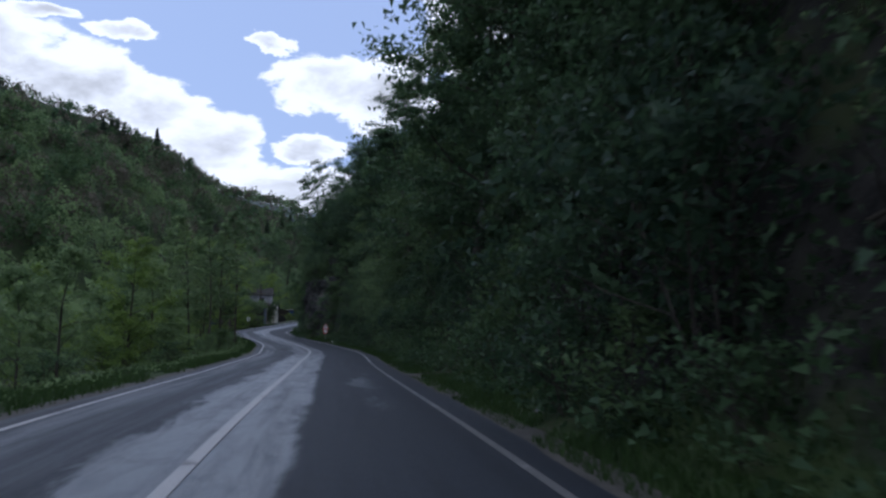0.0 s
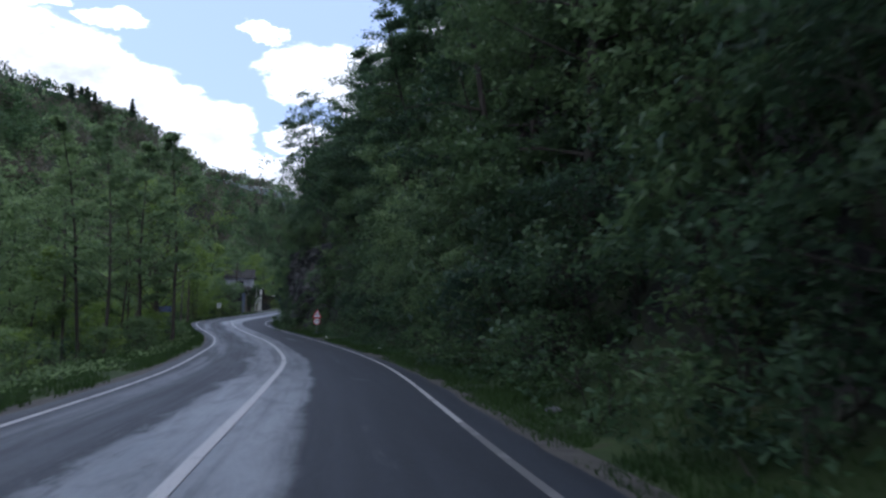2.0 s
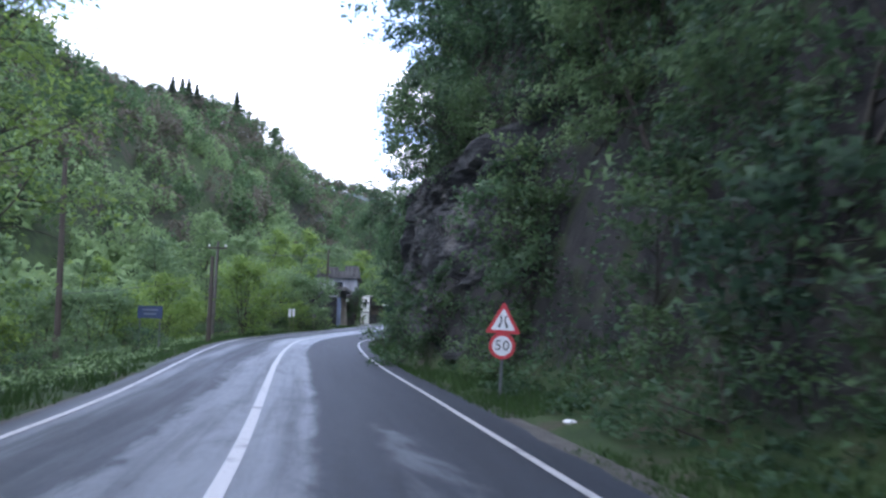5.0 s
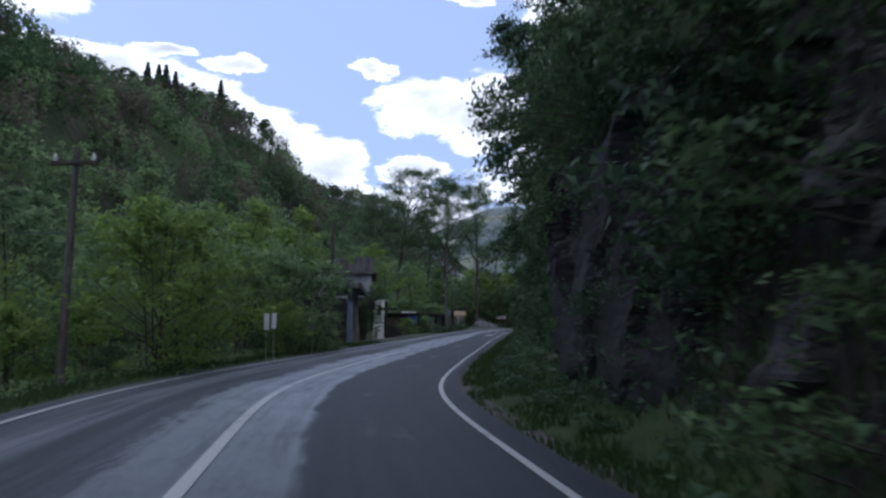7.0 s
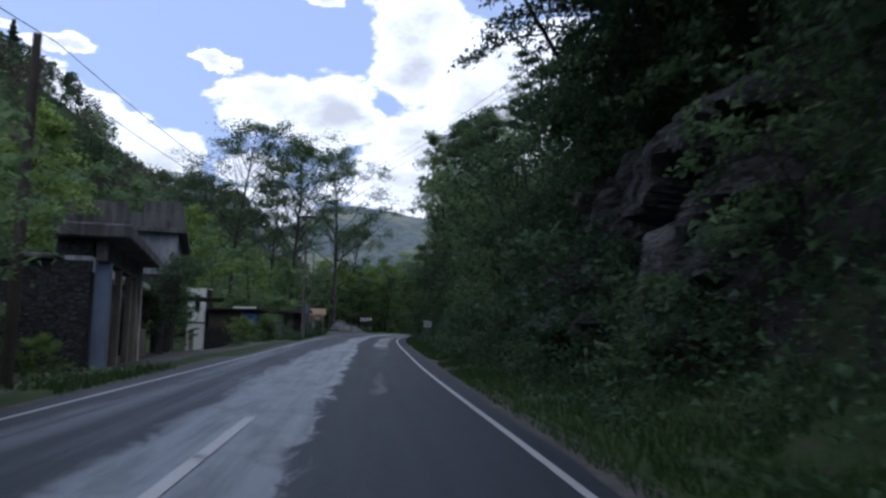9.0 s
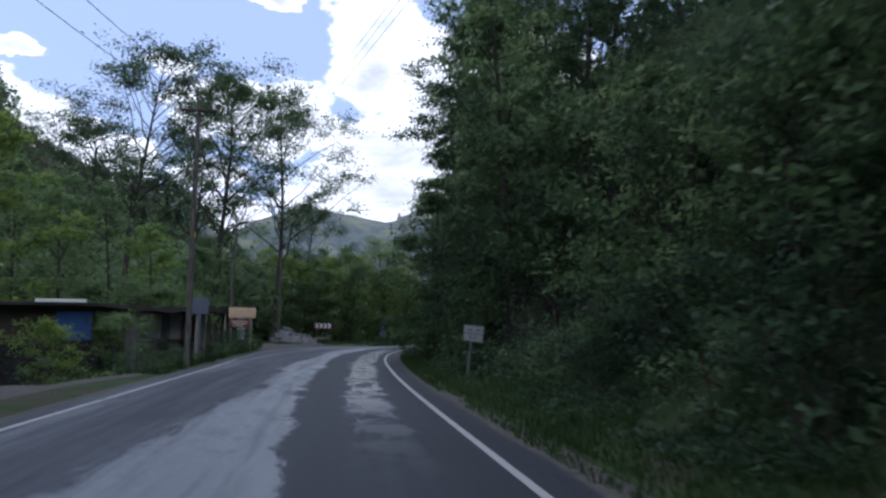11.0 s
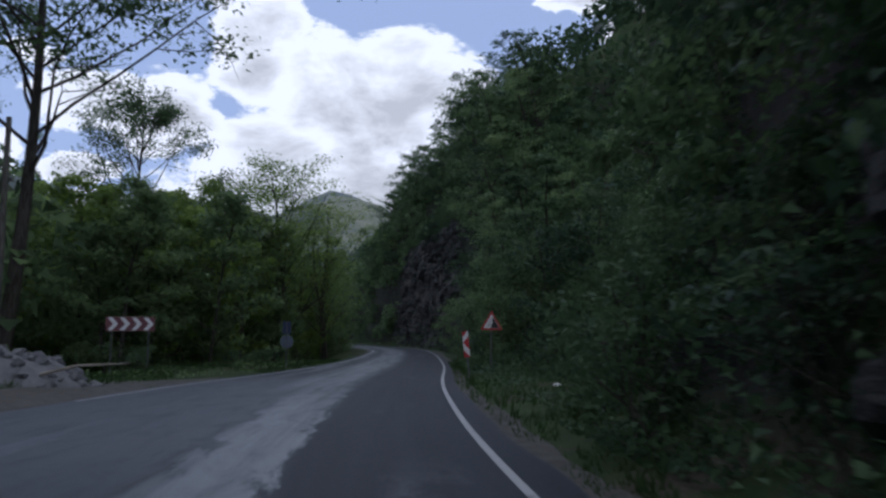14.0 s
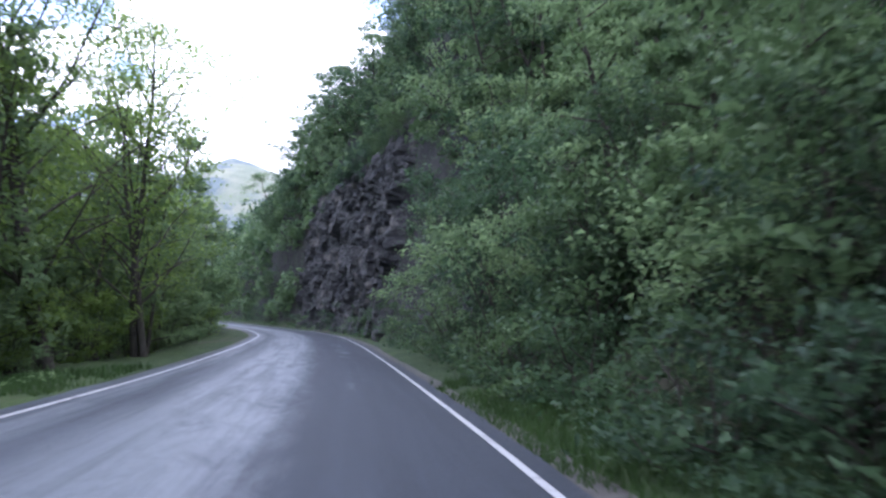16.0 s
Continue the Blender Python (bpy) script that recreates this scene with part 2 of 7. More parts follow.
def asphalt_material():
    mat = material("asphalt")
    k = Nodes(mat)
    uv = k.n.new("ShaderNodeUVMap")
    sep = k.n.new("ShaderNodeSeparateXYZ")
    k.l.new(uv.outputs[0], sep.inputs[0])
    u, v = sep.outputs[0], sep.outputs[1]       # metres across from the centre line, metres along
    def stretched(su, sv):
        c = k.n.new("ShaderNodeCombineXYZ")
        k.put(c.inputs[0], k.math("MULTIPLY", u, su))
        k.put(c.inputs[1], k.math("MULTIPLY", v, sv))
        return c.outputs[0]

    where = k.where()
    grain = k.noise(55, 3, 0.7, where)
    stones = k.voronoi(70, where)
    streak = k.noise(1.0, 6, 0.62, stretched(2.6, 0.10), 0.2)       # long wheel-rolled streaks
    ragged = k.noise(1.0, 7, 0.70, stretched(2.0, 0.6), 0.6)        # torn edges
    slow = k.noise(1.0, 3, 0.5, stretched(0.05, 0.09), 0.3)         # slow wandering along the road
    patch = k.noise(1.0, 5, 0.6, stretched(0.6, 0.16), 0.6)
    off = k.math("SUBTRACT", ragged, 0.5)

    def between(lo, hi, soft_lo, soft_hi):
        """1 between two lines along the road, with edges of their own softness."""
        a = k.n.new("ShaderNodeMapRange")
        a.interpolation_type = "SMOOTHSTEP"
        k.put(a.inputs["Value"], k.math("SUBTRACT", u, lo))
        a.inputs["From Min"].default_value, a.inputs["From Max"].default_value = -soft_lo, soft_lo
        return k.math("MULTIPLY", a.outputs[0], k.ramp(k.math("SUBTRACT", u, hi), -soft_hi, soft_hi, (1.0, 0.0)))

    # the seam of the newer right lane, and the ragged left border of the worn crown, its sheen painted pale
    seam = k.math("ADD", 0.92, k.math("ADD", k.math("MULTIPLY", off, k.math("MULTIPLY", k.ramp(v, 95.0, 115.0, (0.35, 1.1)), k.ramp(v, 200.0, 212.0, (1.0, 0.5)))), k.math("MULTIPLY", k.math("SUBTRACT", slow, 0.5), 0.5)))
    border = k.math("ADD", k.ramp(v, 148.0, 166.0, (-0.95, -0.15)), k.math("ADD", k.math("MULTIPLY", off, 1.5), k.math("MULTIPLY", k.math("SUBTRACT", slow, 0.5), -1.6)))
    crown = between(border, seam, 0.22, 0.10)
    crown = k.math("MULTIPLY", crown, k.ramp(streak, 0.28, 0.56, (0.55, 1.0)))
    lane = k.math("MULTIPLY", between(-9.0, k.math("ADD", border, 0.0), 0.1, 0.3), k.ramp(k.math("ADD", k.math("MULTIPLY", streak, 0.7), k.math("MULTIPLY", patch, 0.3)), 0.40, 0.62, (0.04, 0.24)))
    lane = k.math("MAXIMUM", lane, k.math("MULTIPLY", between(-9.0, border, 0.1, 0.3), k.math("MULTIPLY", k.math("MULTIPLY", k.ramp(v, 190.0, 200.0), k.ramp(v, 212.0, 222.0, (1.0, 0.0))), 0.38)))
    edge = k.math("MULTIPLY", between(-2.75, -1.95, 0.25, 0.35), k.ramp(streak, 0.35, 0.6, (0.18, 0.55)))
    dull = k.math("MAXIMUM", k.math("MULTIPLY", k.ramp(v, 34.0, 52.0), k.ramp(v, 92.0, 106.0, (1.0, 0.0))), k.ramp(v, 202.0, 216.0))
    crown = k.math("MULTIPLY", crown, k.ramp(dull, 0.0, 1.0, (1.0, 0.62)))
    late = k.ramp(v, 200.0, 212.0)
    # past v 200 the crown's gloss is put into the pale colour
    painted_gloss = k.math("MULTIPLY", between(k.math("ADD", -1.5, k.math("MULTIPLY", off, 0.8)), k.math("ADD", 0.75, k.math("MULTIPLY", off, 0.8)), 0.8, 0.45), k.ramp(streak, 0.3, 0.6, (0.38, 0.66)))
    crown = k.mix(late, crown, painted_gloss)
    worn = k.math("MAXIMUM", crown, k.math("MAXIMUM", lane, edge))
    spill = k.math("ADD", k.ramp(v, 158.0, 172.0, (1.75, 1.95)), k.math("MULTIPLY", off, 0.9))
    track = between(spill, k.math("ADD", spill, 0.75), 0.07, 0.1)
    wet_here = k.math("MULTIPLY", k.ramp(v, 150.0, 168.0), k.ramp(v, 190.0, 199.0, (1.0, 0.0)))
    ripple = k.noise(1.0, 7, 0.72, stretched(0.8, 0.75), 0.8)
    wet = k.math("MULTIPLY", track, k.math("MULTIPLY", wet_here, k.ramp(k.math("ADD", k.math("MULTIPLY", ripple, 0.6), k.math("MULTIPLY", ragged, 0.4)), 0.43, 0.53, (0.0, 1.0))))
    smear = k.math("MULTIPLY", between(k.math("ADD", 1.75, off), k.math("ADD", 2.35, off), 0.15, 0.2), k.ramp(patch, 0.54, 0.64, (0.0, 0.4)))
    # the wet track's sky reflection is partly mixed in as pale colour
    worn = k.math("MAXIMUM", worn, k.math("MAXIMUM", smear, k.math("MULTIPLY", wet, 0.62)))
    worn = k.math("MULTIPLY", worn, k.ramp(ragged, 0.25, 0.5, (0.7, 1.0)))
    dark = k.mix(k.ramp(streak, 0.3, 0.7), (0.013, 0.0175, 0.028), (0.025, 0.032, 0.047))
    # pale serves worn asphalt and painted sky sheen alike
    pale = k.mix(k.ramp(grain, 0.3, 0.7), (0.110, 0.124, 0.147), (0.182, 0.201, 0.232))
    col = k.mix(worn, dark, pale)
    col = k.mix(k.ramp(grain, 0.35, 0.75, (0.0, 0.22)), col, (0.080, 0.088, 0.100))
    clot = k.noise(13, 4, 0.7, where)
    col = k.mix(k.ramp(clot, 0.35, 0.7, (0.0, 0.45)), col, k.mix(worn, (0.013, 0.014, 0.018), (0.085, 0.094, 0.110)))
    rough = k.ramp(k.math("ADD", k.math("MULTIPLY", worn, k.ramp(ragged, 0.3, 0.6, (0.35, 0.7))), wet), 0.0, 1.3, (0.66, 0.15), False)
    h = k.math("ADD", k.math("MULTIPLY", stones, 0.6), k.math("MULTIPLY", grain, 0.4))
    k.finish(col, rough, k.bump(k.math("ADD", h, clot), 0.4, 0.008), 0.0, k.ramp(k.math("ADD", worn, wet), 0.1, 0.9, (0.25, 0.55)))
    return mat


def paint_material(name, lo, hi):
    mat = material(name)
    k = Nodes(mat)
    p = k.where()
    wear = k.ramp(k.noise(1.1, 7, 0.65, p), lo, hi)
    fine = k.ramp(k.noise(38, 3, 0.6, p), 0.25, 0.45)
    col = k.mix(k.math("MULTIPLY", wear, fine), (0.12, 0.12, 0.13), (0.365, 0.365, 0.385))
    k.finish(col, 0.55, k.bump(k.noise(60, 2, 0.6, p), 0.3, 0.005))
    return mat


def mountain_material():
    """Far slopes: grey-green woods with pale meadow clearings, distance haze mixed into their colours."""
    mat = material("hazy_mountain_woods")
    k = Nodes(mat)
    p = k.where()
    # bluish, lifted tones: the air's haze is painted into the base colour
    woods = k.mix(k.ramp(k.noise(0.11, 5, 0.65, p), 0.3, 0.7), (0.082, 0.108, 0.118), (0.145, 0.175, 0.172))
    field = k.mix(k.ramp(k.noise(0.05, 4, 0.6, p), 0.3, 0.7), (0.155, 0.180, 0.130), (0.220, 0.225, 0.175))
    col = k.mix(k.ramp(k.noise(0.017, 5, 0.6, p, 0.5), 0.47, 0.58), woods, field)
    k.finish(col, 0.95, k.bump(k.noise(0.14, 4, 0.7, p), 0.7, 2.0))
    return mat


def ground_material():
    """Soil, grass and bare rock: the rock shows where the sheet is steep."""
    mat = material("ground_cover")
    k = Nodes(mat)
    p = k.where()
    nrm = k.n.new("ShaderNodeNewGeometry")
    sep = k.n.new("ShaderNodeSeparateXYZ")
    k.l.new(nrm.outputs["Normal"], sep.inputs[0])
    big, mid, fine = k.noise(0.07, 5, 0.6, p), k.noise(0.8, 5, 0.6, p), k.noise(9, 4, 0.65, p)
    grass = k.mix(k.ramp(mid, 0.3, 0.7), (0.016, 0.034, 0.012), (0.044, 0.072, 0.024))
    grass = k.mix(k.ramp(fine, 0.35, 0.75, (0, 0.45)), grass, (0.050, 0.060, 0.026))
    soil = k.mix(k.ramp(fine, 0.3, 0.7), (0.030, 0.026, 0.020), (0.072, 0.064, 0.050))
    low = k.mix(k.ramp(k.math("ADD", k.math("MULTIPLY", big, 0.5), k.math("MULTIPLY", mid, 0.5)), 0.52, 0.6), grass, soil)
    rock = k.mix(k.ramp(k.noise(1.3, 7, 0.65, p, 0.8), 0.35, 0.7), (0.012, 0.012, 0.013), (0.045, 0.043, 0.042))
    rock = k.mix(k.ramp(mid, 0.5, 0.68, (0, 0.8)), rock, (0.035, 0.05, 0.018))
    steep = k.ramp(k.math("ADD", sep.outputs[2], k.math("MULTIPLY", k.math("SUBTRACT", mid, 0.5), 0.3)), 0.45, 0.7, (1.0, 0.0))
    col = k.mix(steep, low, rock)
    h = k.math("ADD", k.math("MULTIPLY", mid, 0.6), k.math("MULTIPLY", fine, 0.4))
    k.finish(col, 0.9, k.bump(h, 0.8, 0.12), 0.0, 0.2)
    return mat


def rock_material(name, low, high, scar):
    mat = material(name)
    k = Nodes(mat)
    p = k.where()
    tilt = k.n.new("ShaderNodeMapping")
    tilt.inputs["Rotation"].default_value = (0.95, 0.2, 0.2)
    tilt.inputs["Scale"].default_value = (1.0, 1.0, 3.2)
    k.l.new(p, tilt.inputs["Vector"])
    strata = k.noise(0.9, 8, 0.66, tilt.outputs[0], 0.7)
    fine = k.noise(7, 6, 0.65, p)
    veins = k.math("ABSOLUTE", k.math("SUBTRACT", k.noise(1.1, 9, 0.6, tilt.outputs[0], 1.2), 0.5))
    crack = k.ramp(veins, 0.0, 0.022)
    col = k.mix(k.ramp(strata, 0.32, 0.72), low, high)
    col = k.mix(k.ramp(k.noise(0.45, 5, 0.65, p), 0.56, 0.70, (0, 0.85)), col, scar)
    col = k.mix(k.ramp(fine, 0.54, 0.72, (0, 0.65)), col, (0.035, 0.045, 0.018))
    col = k.mix(crack, (0.012, 0.012, 0.014), col)
    h = k.math("ADD", k.math("MULTIPLY", strata, 0.7), k.math("MULTIPLY", fine, 0.3))
    h = k.math("ADD", h, k.math("MULTIPLY", crack, 0.12))
    k.finish(col, 0.82, k.bump(h, 1.0, 0.22), 0.0, 0.35)
    return mat


def bark_material(name, deep, light):
    mat = material(name)
    k = Nodes(mat)
    m = k.n.new("ShaderNodeMapping")
    m.inputs["Scale"].default_value = (9, 9, 1.3)
    k.l.new(k.coords(), m.inputs["Vector"])
    n = k.noise(1.6, 6, 0.65, m.outputs[0])
    col = k.mix(k.ramp(n, 0.3, 0.7), deep, light)
    k.finish(col, 0.9, k.bump(n, 0.7, 0.02), 0.0, 0.2)
    return mat


def rubble_material():
    """Old rubble masonry: uneven stones in dark mortar, with moss."""
    mat = material("old_stone_wall")
    k = Nodes(mat)
    p = k.coords()
    m = k.n.new("ShaderNodeMapping")
    m.inputs["Scale"].default_value = (1.0, 1.0, 2.2)
    k.l.new(p, m.inputs["Vector"])
    joint = k.voronoi(4.2, m.outputs[0], "DISTANCE_TO_EDGE")
    bw = k.n.new("ShaderNodeRGBToBW")
    k.l.new(k.voronoi(4.2, m.outputs[0], "F1", "Color"), bw.inputs[0])
    tone = bw.outputs[0]
    fine = k.noise(14, 5, 0.65, p)
    col = k.mix(k.ramp(fine, 0.3, 0.7), (0.040, 0.042, 0.046), (0.085, 0.086, 0.090))
    col = k.mix(0.5, col, k.mix(1.0, col, tone, "MULTIPLY"))
    col = k.mix(k.ramp(joint, 0.02, 0.06), (0.020, 0.020, 0.021), col)
    col = k.mix(k.ramp(k.noise(0.9, 5, 0.6, p), 0.5, 0.65, (0, 0.7)), col, (0.030, 0.042, 0.020))
    k.finish(col, 0.92, k.bump(k.math("ADD", k.ramp(joint, 0.0, 0.1), k.math("MULTIPLY", fine, 0.4)), 0.9, 0.05), 0.0, 0.2)
    return mat


PAINT, PAINT_WORN = paint_material('road_paint', 0.30, 0.44), paint_material('worn_road_paint', 0.52, 0.74)
ASPHALT, GROUND = asphalt_material(), ground_material()
ROCK = rock_material("cliff_rock", (0.017, 0.018, 0.022), (0.105, 0.104, 0.108), (0.185, 0.172, 0.155))
# the cliff rock in darker colours, for the wall from y 99 to 107
DARK_ROCK = rock_material("dark_cliff_rock", (0.010, 0.011, 0.015), (0.046, 0.047, 0.055), (0.070, 0.070, 0.074))
GRAVEL = plain("shoulder_gravel", (0.072, 0.068, 0.064), 0.9, 0, 0.45, 14, 0.8)
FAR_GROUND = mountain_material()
BARK = bark_material("bark_dark", (0.030, 0.026, 0.022), (0.095, 0.085, 0.075))
BARK_GREY = bark_material("bark_grey", (0.06, 0.057, 0.052), (0.17, 0.16, 0.145))
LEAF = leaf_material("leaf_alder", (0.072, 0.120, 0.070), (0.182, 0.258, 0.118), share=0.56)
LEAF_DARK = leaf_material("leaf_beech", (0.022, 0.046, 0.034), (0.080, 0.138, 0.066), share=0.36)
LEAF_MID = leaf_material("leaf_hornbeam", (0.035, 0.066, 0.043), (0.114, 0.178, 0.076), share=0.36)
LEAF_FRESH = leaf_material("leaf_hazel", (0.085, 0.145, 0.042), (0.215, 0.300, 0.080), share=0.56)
LEAF_FAR = leaf_material("leaf_forest", (0.072, 0.122, 0.070), (0.175, 0.250, 0.112), 0.7, 0.52)
LEAF_SLOPE = leaf_material("leaf_slope", (0.028, 0.060, 0.036), (0.085, 0.140, 0.060), 0.7)
LEAF_BROWN = leaf_material("leaf_budding", (0.078, 0.074, 0.062), (0.145, 0.132, 0.098), 0.7)
CONIFER = leaf_material("needle_conifer", (0.018, 0.032, 0.022), (0.045, 0.066, 0.036), 0.7)
GRASS = leaf_material("grass_blades", (0.020, 0.045, 0.016), (0.054, 0.096, 0.030), 0.7)
CONCRETE = stained("weathered_concrete", (0.115, 0.112, 0.112), 0.9, 0.5, 0.5)
PLASTER = stained("grey_plaster", (0.33, 0.335, 0.37), 0.9, 0.3, 0.3)
WHITE = plain("white_limewash", (0.78, 0.78, 0.76), 0.85, 0, 0.12, 3, 0.25)
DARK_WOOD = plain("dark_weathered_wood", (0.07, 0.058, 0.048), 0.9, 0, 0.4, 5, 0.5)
PALE_WOOD = plain("pale_weathered_wood", (0.30, 0.27, 0.23), 0.85, 0, 0.35, 5, 0.5)
STEEL = plain("galvanised_steel", (0.17, 0.18, 0.19), 0.5, 0.6, 0.25, 8, 0.15)
SIGN_RED = plain("sign_red", (0.48, 0.035, 0.045), 0.45, 0, 0.2, 6, 0.05)
SIGN_WHITE = plain("sign_white", (0.70, 0.71, 0.73), 0.45, 0, 0.12, 6, 0.05)
SIGN_DIRTY = plain("dirty_white_plate", (0.36, 0.37, 0.38), 0.6, 0, 0.35, 7, 0.05)
FADED_PRINT = plain("faded_print", (0.66, 0.55, 0.40), 0.6, 0, 0.3, 6, 0.05)
SIGN_BLACK = plain("sign_black", (0.025, 0.025, 0.028), 0.5, 0, 0.2, 6, 0.05)
SIGN_BLUE = plain("sign_blue", (0.022, 0.038, 0.090), 0.5, 0, 0.25, 6, 0.05)
SIGN_GREY = plain("sign_grey_back", (0.13, 0.155, 0.20), 0.55, 0.3, 0.2, 6, 0.05)
SIGN_YELLOW = plain("yellow_paint", (0.55, 0.38, 0.04), 0.5, 0, 0.2, 6, 0.05)
ORANGE = plain("sun_bleached_orange_print", (0.62, 0.44, 0.27), 0.6, 0, 0.3, 4, 0.05)
MAROON = plain("maroon_board", (0.15, 0.055, 0.065), 0.6, 0, 0.3, 4, 0.05)
BLUE_TARP = plain("blue_tarpaulin", (0.03, 0.09, 0.28), 0.5, 0, 0.3, 4, 0.3)
BLUE_PAINT = plain("faded_blue_paint", (0.17, 0.21, 0.30), 0.75, 0, 0.3, 4, 0.2)
TIN = plain("rusty_roof_tin", (0.040, 0.034, 0.035), 0.75, 0.2, 0.45, 4, 0.4)
RUBBLE = plain("crushed_stone", (0.155, 0.158, 0.17), 0.9, 0, 0.35, 9, 0.6)
STONE_WALL = rubble_material()
GLASS_DARK = plain("dark_window_glass", (0.012, 0.014, 0.016), 0.08, 0, 0.2, 3, 0.02)
LITTER = plain("white_plastic_litter", (0.75, 0.76, 0.78), 0.5, 0, 0.1, 9, 0.2)
CABLE = plain("black_cable", (0.02, 0.02, 0.02), 0.6, 0, 0.1, 9, 0.05)

# ---- helpers for building ----
def part(name, data, mat, parent=None, label=""):
    """Links a bmesh or a mesh as one object, under a thing or a part if one is given."""
    if isinstance(data, bmesh.types.BMesh):
        me = bpy.data.meshes.new(name)
        data.to_mesh(me)
        data.free()
    else:
        me = data
    if mat is not None and not me.materials:
        me.materials.append(mat)
    ob = new(name, me)
    ob.parent = parent
    if label:
        ob["label"] = label
    return ob


def empty(name, m, label, category, group=""):
    ob = new(name)
    ob.matrix_world = m
    return tagged(ob, label, category, group)


def np_mesh(name, verts, faces, smooth=False):
    """A mesh from arrays; faces all of one length."""
    me = bpy.data.meshes.new(name)
    verts, faces = np.asarray(verts, np.float32), np.asarray(faces, np.int32)
    k = faces.shape[1]
    me.vertices.add(len(verts))
    me.vertices.foreach_set("co", verts.ravel())
    me.loops.add(faces.size)
    me.loops.foreach_set("vertex_index", faces.ravel())
    me.polygons.add(len(faces))
    me.polygons.foreach_set("loop_start", np.arange(0, faces.size, k, dtype=np.int32))
    me.polygons.foreach_set("loop_total", np.full(len(faces), k, np.int32))
    me.polygons.foreach_set("use_smooth", np.full(len(faces), smooth))
    me.update(calc_edges=True)
    return me


def grid_faces(rows, cols):
    i = np.arange(rows - 1)[:, None] * cols + np.arange(cols - 1)[None]
    return np.stack([i, i + 1, i + cols + 1, i + cols], -1).reshape(-1, 4)


def lattice(ix, iy, seed):
    h = np.sin(ix * 127.1 + iy * 311.7 + seed * 74.7) * 43758.5453
    return h - np.floor(h)


def vnoise(x, y, seed=0):
    """Smooth noise from 0 to 1 on the plane."""
    x, y = np.asarray(x, float), np.asarray(y, float)
    ix, iy = np.floor(x), np.floor(y)
    fx, fy = x - ix, y - iy
    fx, fy = fx * fx * (3 - 2 * fx), fy * fy * (3 - 2 * fy)
    a = lattice(ix, iy, seed) * (1 - fx) + lattice(ix + 1, iy, seed) * fx
    b = lattice(ix, iy + 1, seed) * (1 - fx) + lattice(ix + 1, iy + 1, seed) * fx
    return a * (1 - fy) + b * fy


def fbm(x, y, seed=0, octaves=4):
    total, amp, norm = 0.0, 1.0, 0.0
    for o in range(octaves):
        total = total + amp * vnoise(np.asarray(x) * 2**o, np.asarray(y) * 2**o, seed + 13 * o)
        norm += amp
        amp *= 0.5
    return total / norm


def step01(v, lo, hi):
    t = np.clip((np.asarray(v, float) - lo) / (hi - lo), 0, 1)
    return t * t * (3 - 2 * t)


# ---- the road's line: y, x and z of the centre line ----
KNOTS = [(-120, 16.5, 0.6), (-60, 7.8, 0.4), (-5, -0.5, 0.0), (6, -2.16, -0.11), (30, -5.62, -0.73), (50, -8.65, -1.18), (62, -11.45, -1.37),
         (77, -15.9, -1.46), (86, -18.93, -1.44), (96, -22.1, -1.39), (104.5, -24.38, -1.31), (118, -25.63, -1.13), (128, -25.9, -0.96),
         (148, -26.27, -0.56), (170, -26.48, -0.1), (179, -26.14, 0.08), (188, -25.39, 0.24), (198, -23.8, 0.4), (208, -21.55, 0.48),
         (229, -15.74, 0.55), (246, -11.3, 0.68), (262, -7.5, 0.85), (275, -4.9, 1.0), (288, -3.7, 1.2), (302, -3.9, 1.4),
         (330, -5.5, 1.9), (400, -8, 3.0), (600, 8, 5.0), (1600, 40, 8.0)]
KY, KX, KZ = (np.array(c, float) for c in zip(*KNOTS))


def smooth_through(xs, ys):
    """Monotone-ish cubic through the knots, as a function."""
    m = np.gradient(ys, xs)

    def f(x):
        x = np.asarray(x, float)
        i = np.clip(np.searchsorted(xs, x) - 1, 0, len(xs) - 2)
        h = xs[i + 1] - xs[i]
        t = np.clip((x - xs[i]) / h, 0, 1)
        return ((2 * t**3 - 3 * t**2 + 1) * ys[i] + (t**3 - 2 * t**2 + t) * h * m[i] + (-2 * t**3 + 3 * t**2) * ys[i + 1] + (t**3 - t**2) * h * m[i + 1])

    return f


xc, zc = smooth_through(KY, KX), smooth_through(KY, KZ)
right_edge = smooth_through(np.array([-120, 8, 20, 40, 46, 56, 66, 74, 92, 104, 114, 122, 130, 138, 170, 177, 200, 226, 250, 1600.0]),
                            np.array([3.22, 3.22, 3.1, 3.14, 3.22, 3.3, 3.24, 3.12, 3.12, 3.25, 3.36, 3.38, 3.3, 3.2, 3.2, 3.15, 3.2, 3.34, 3.3, 3.3]))
left_edge = smooth_through(np.array([-120, 40, 57, 67, 74, 82, 100, 125, 150, 172, 182, 192, 202, 208, 213, 218, 225, 233, 250, 1600.0]),
                           np.array([2.95, 2.88, 2.95, 2.62, 2.5, 2.65, 3.25, 3.2, 2.75, 2.6, 3.2, 4.1, 4.8, 4.4, 3.95, 3.4, 2.95, 2.65, 2.6, 2.6]))


def bank(y):
    return 0.008 * step01(y, 178, 195) * (1 - step01(y, 235, 260))


def across(y, u, lift=0.0):
    """The place u metres to the right of the centre line, square to it, on the carriageway."""
    y = np.asarray(y, float)
    slope = (xc(y + 0.5) - xc(y - 0.5))
    n = np.sqrt(1 + slope**2)
    return np.stack([xc(y) + u / n, y - u * slope / n, zc(y) - bank(y) * u - 0.012 * np.abs(u) + lift + 0 * u], -1)


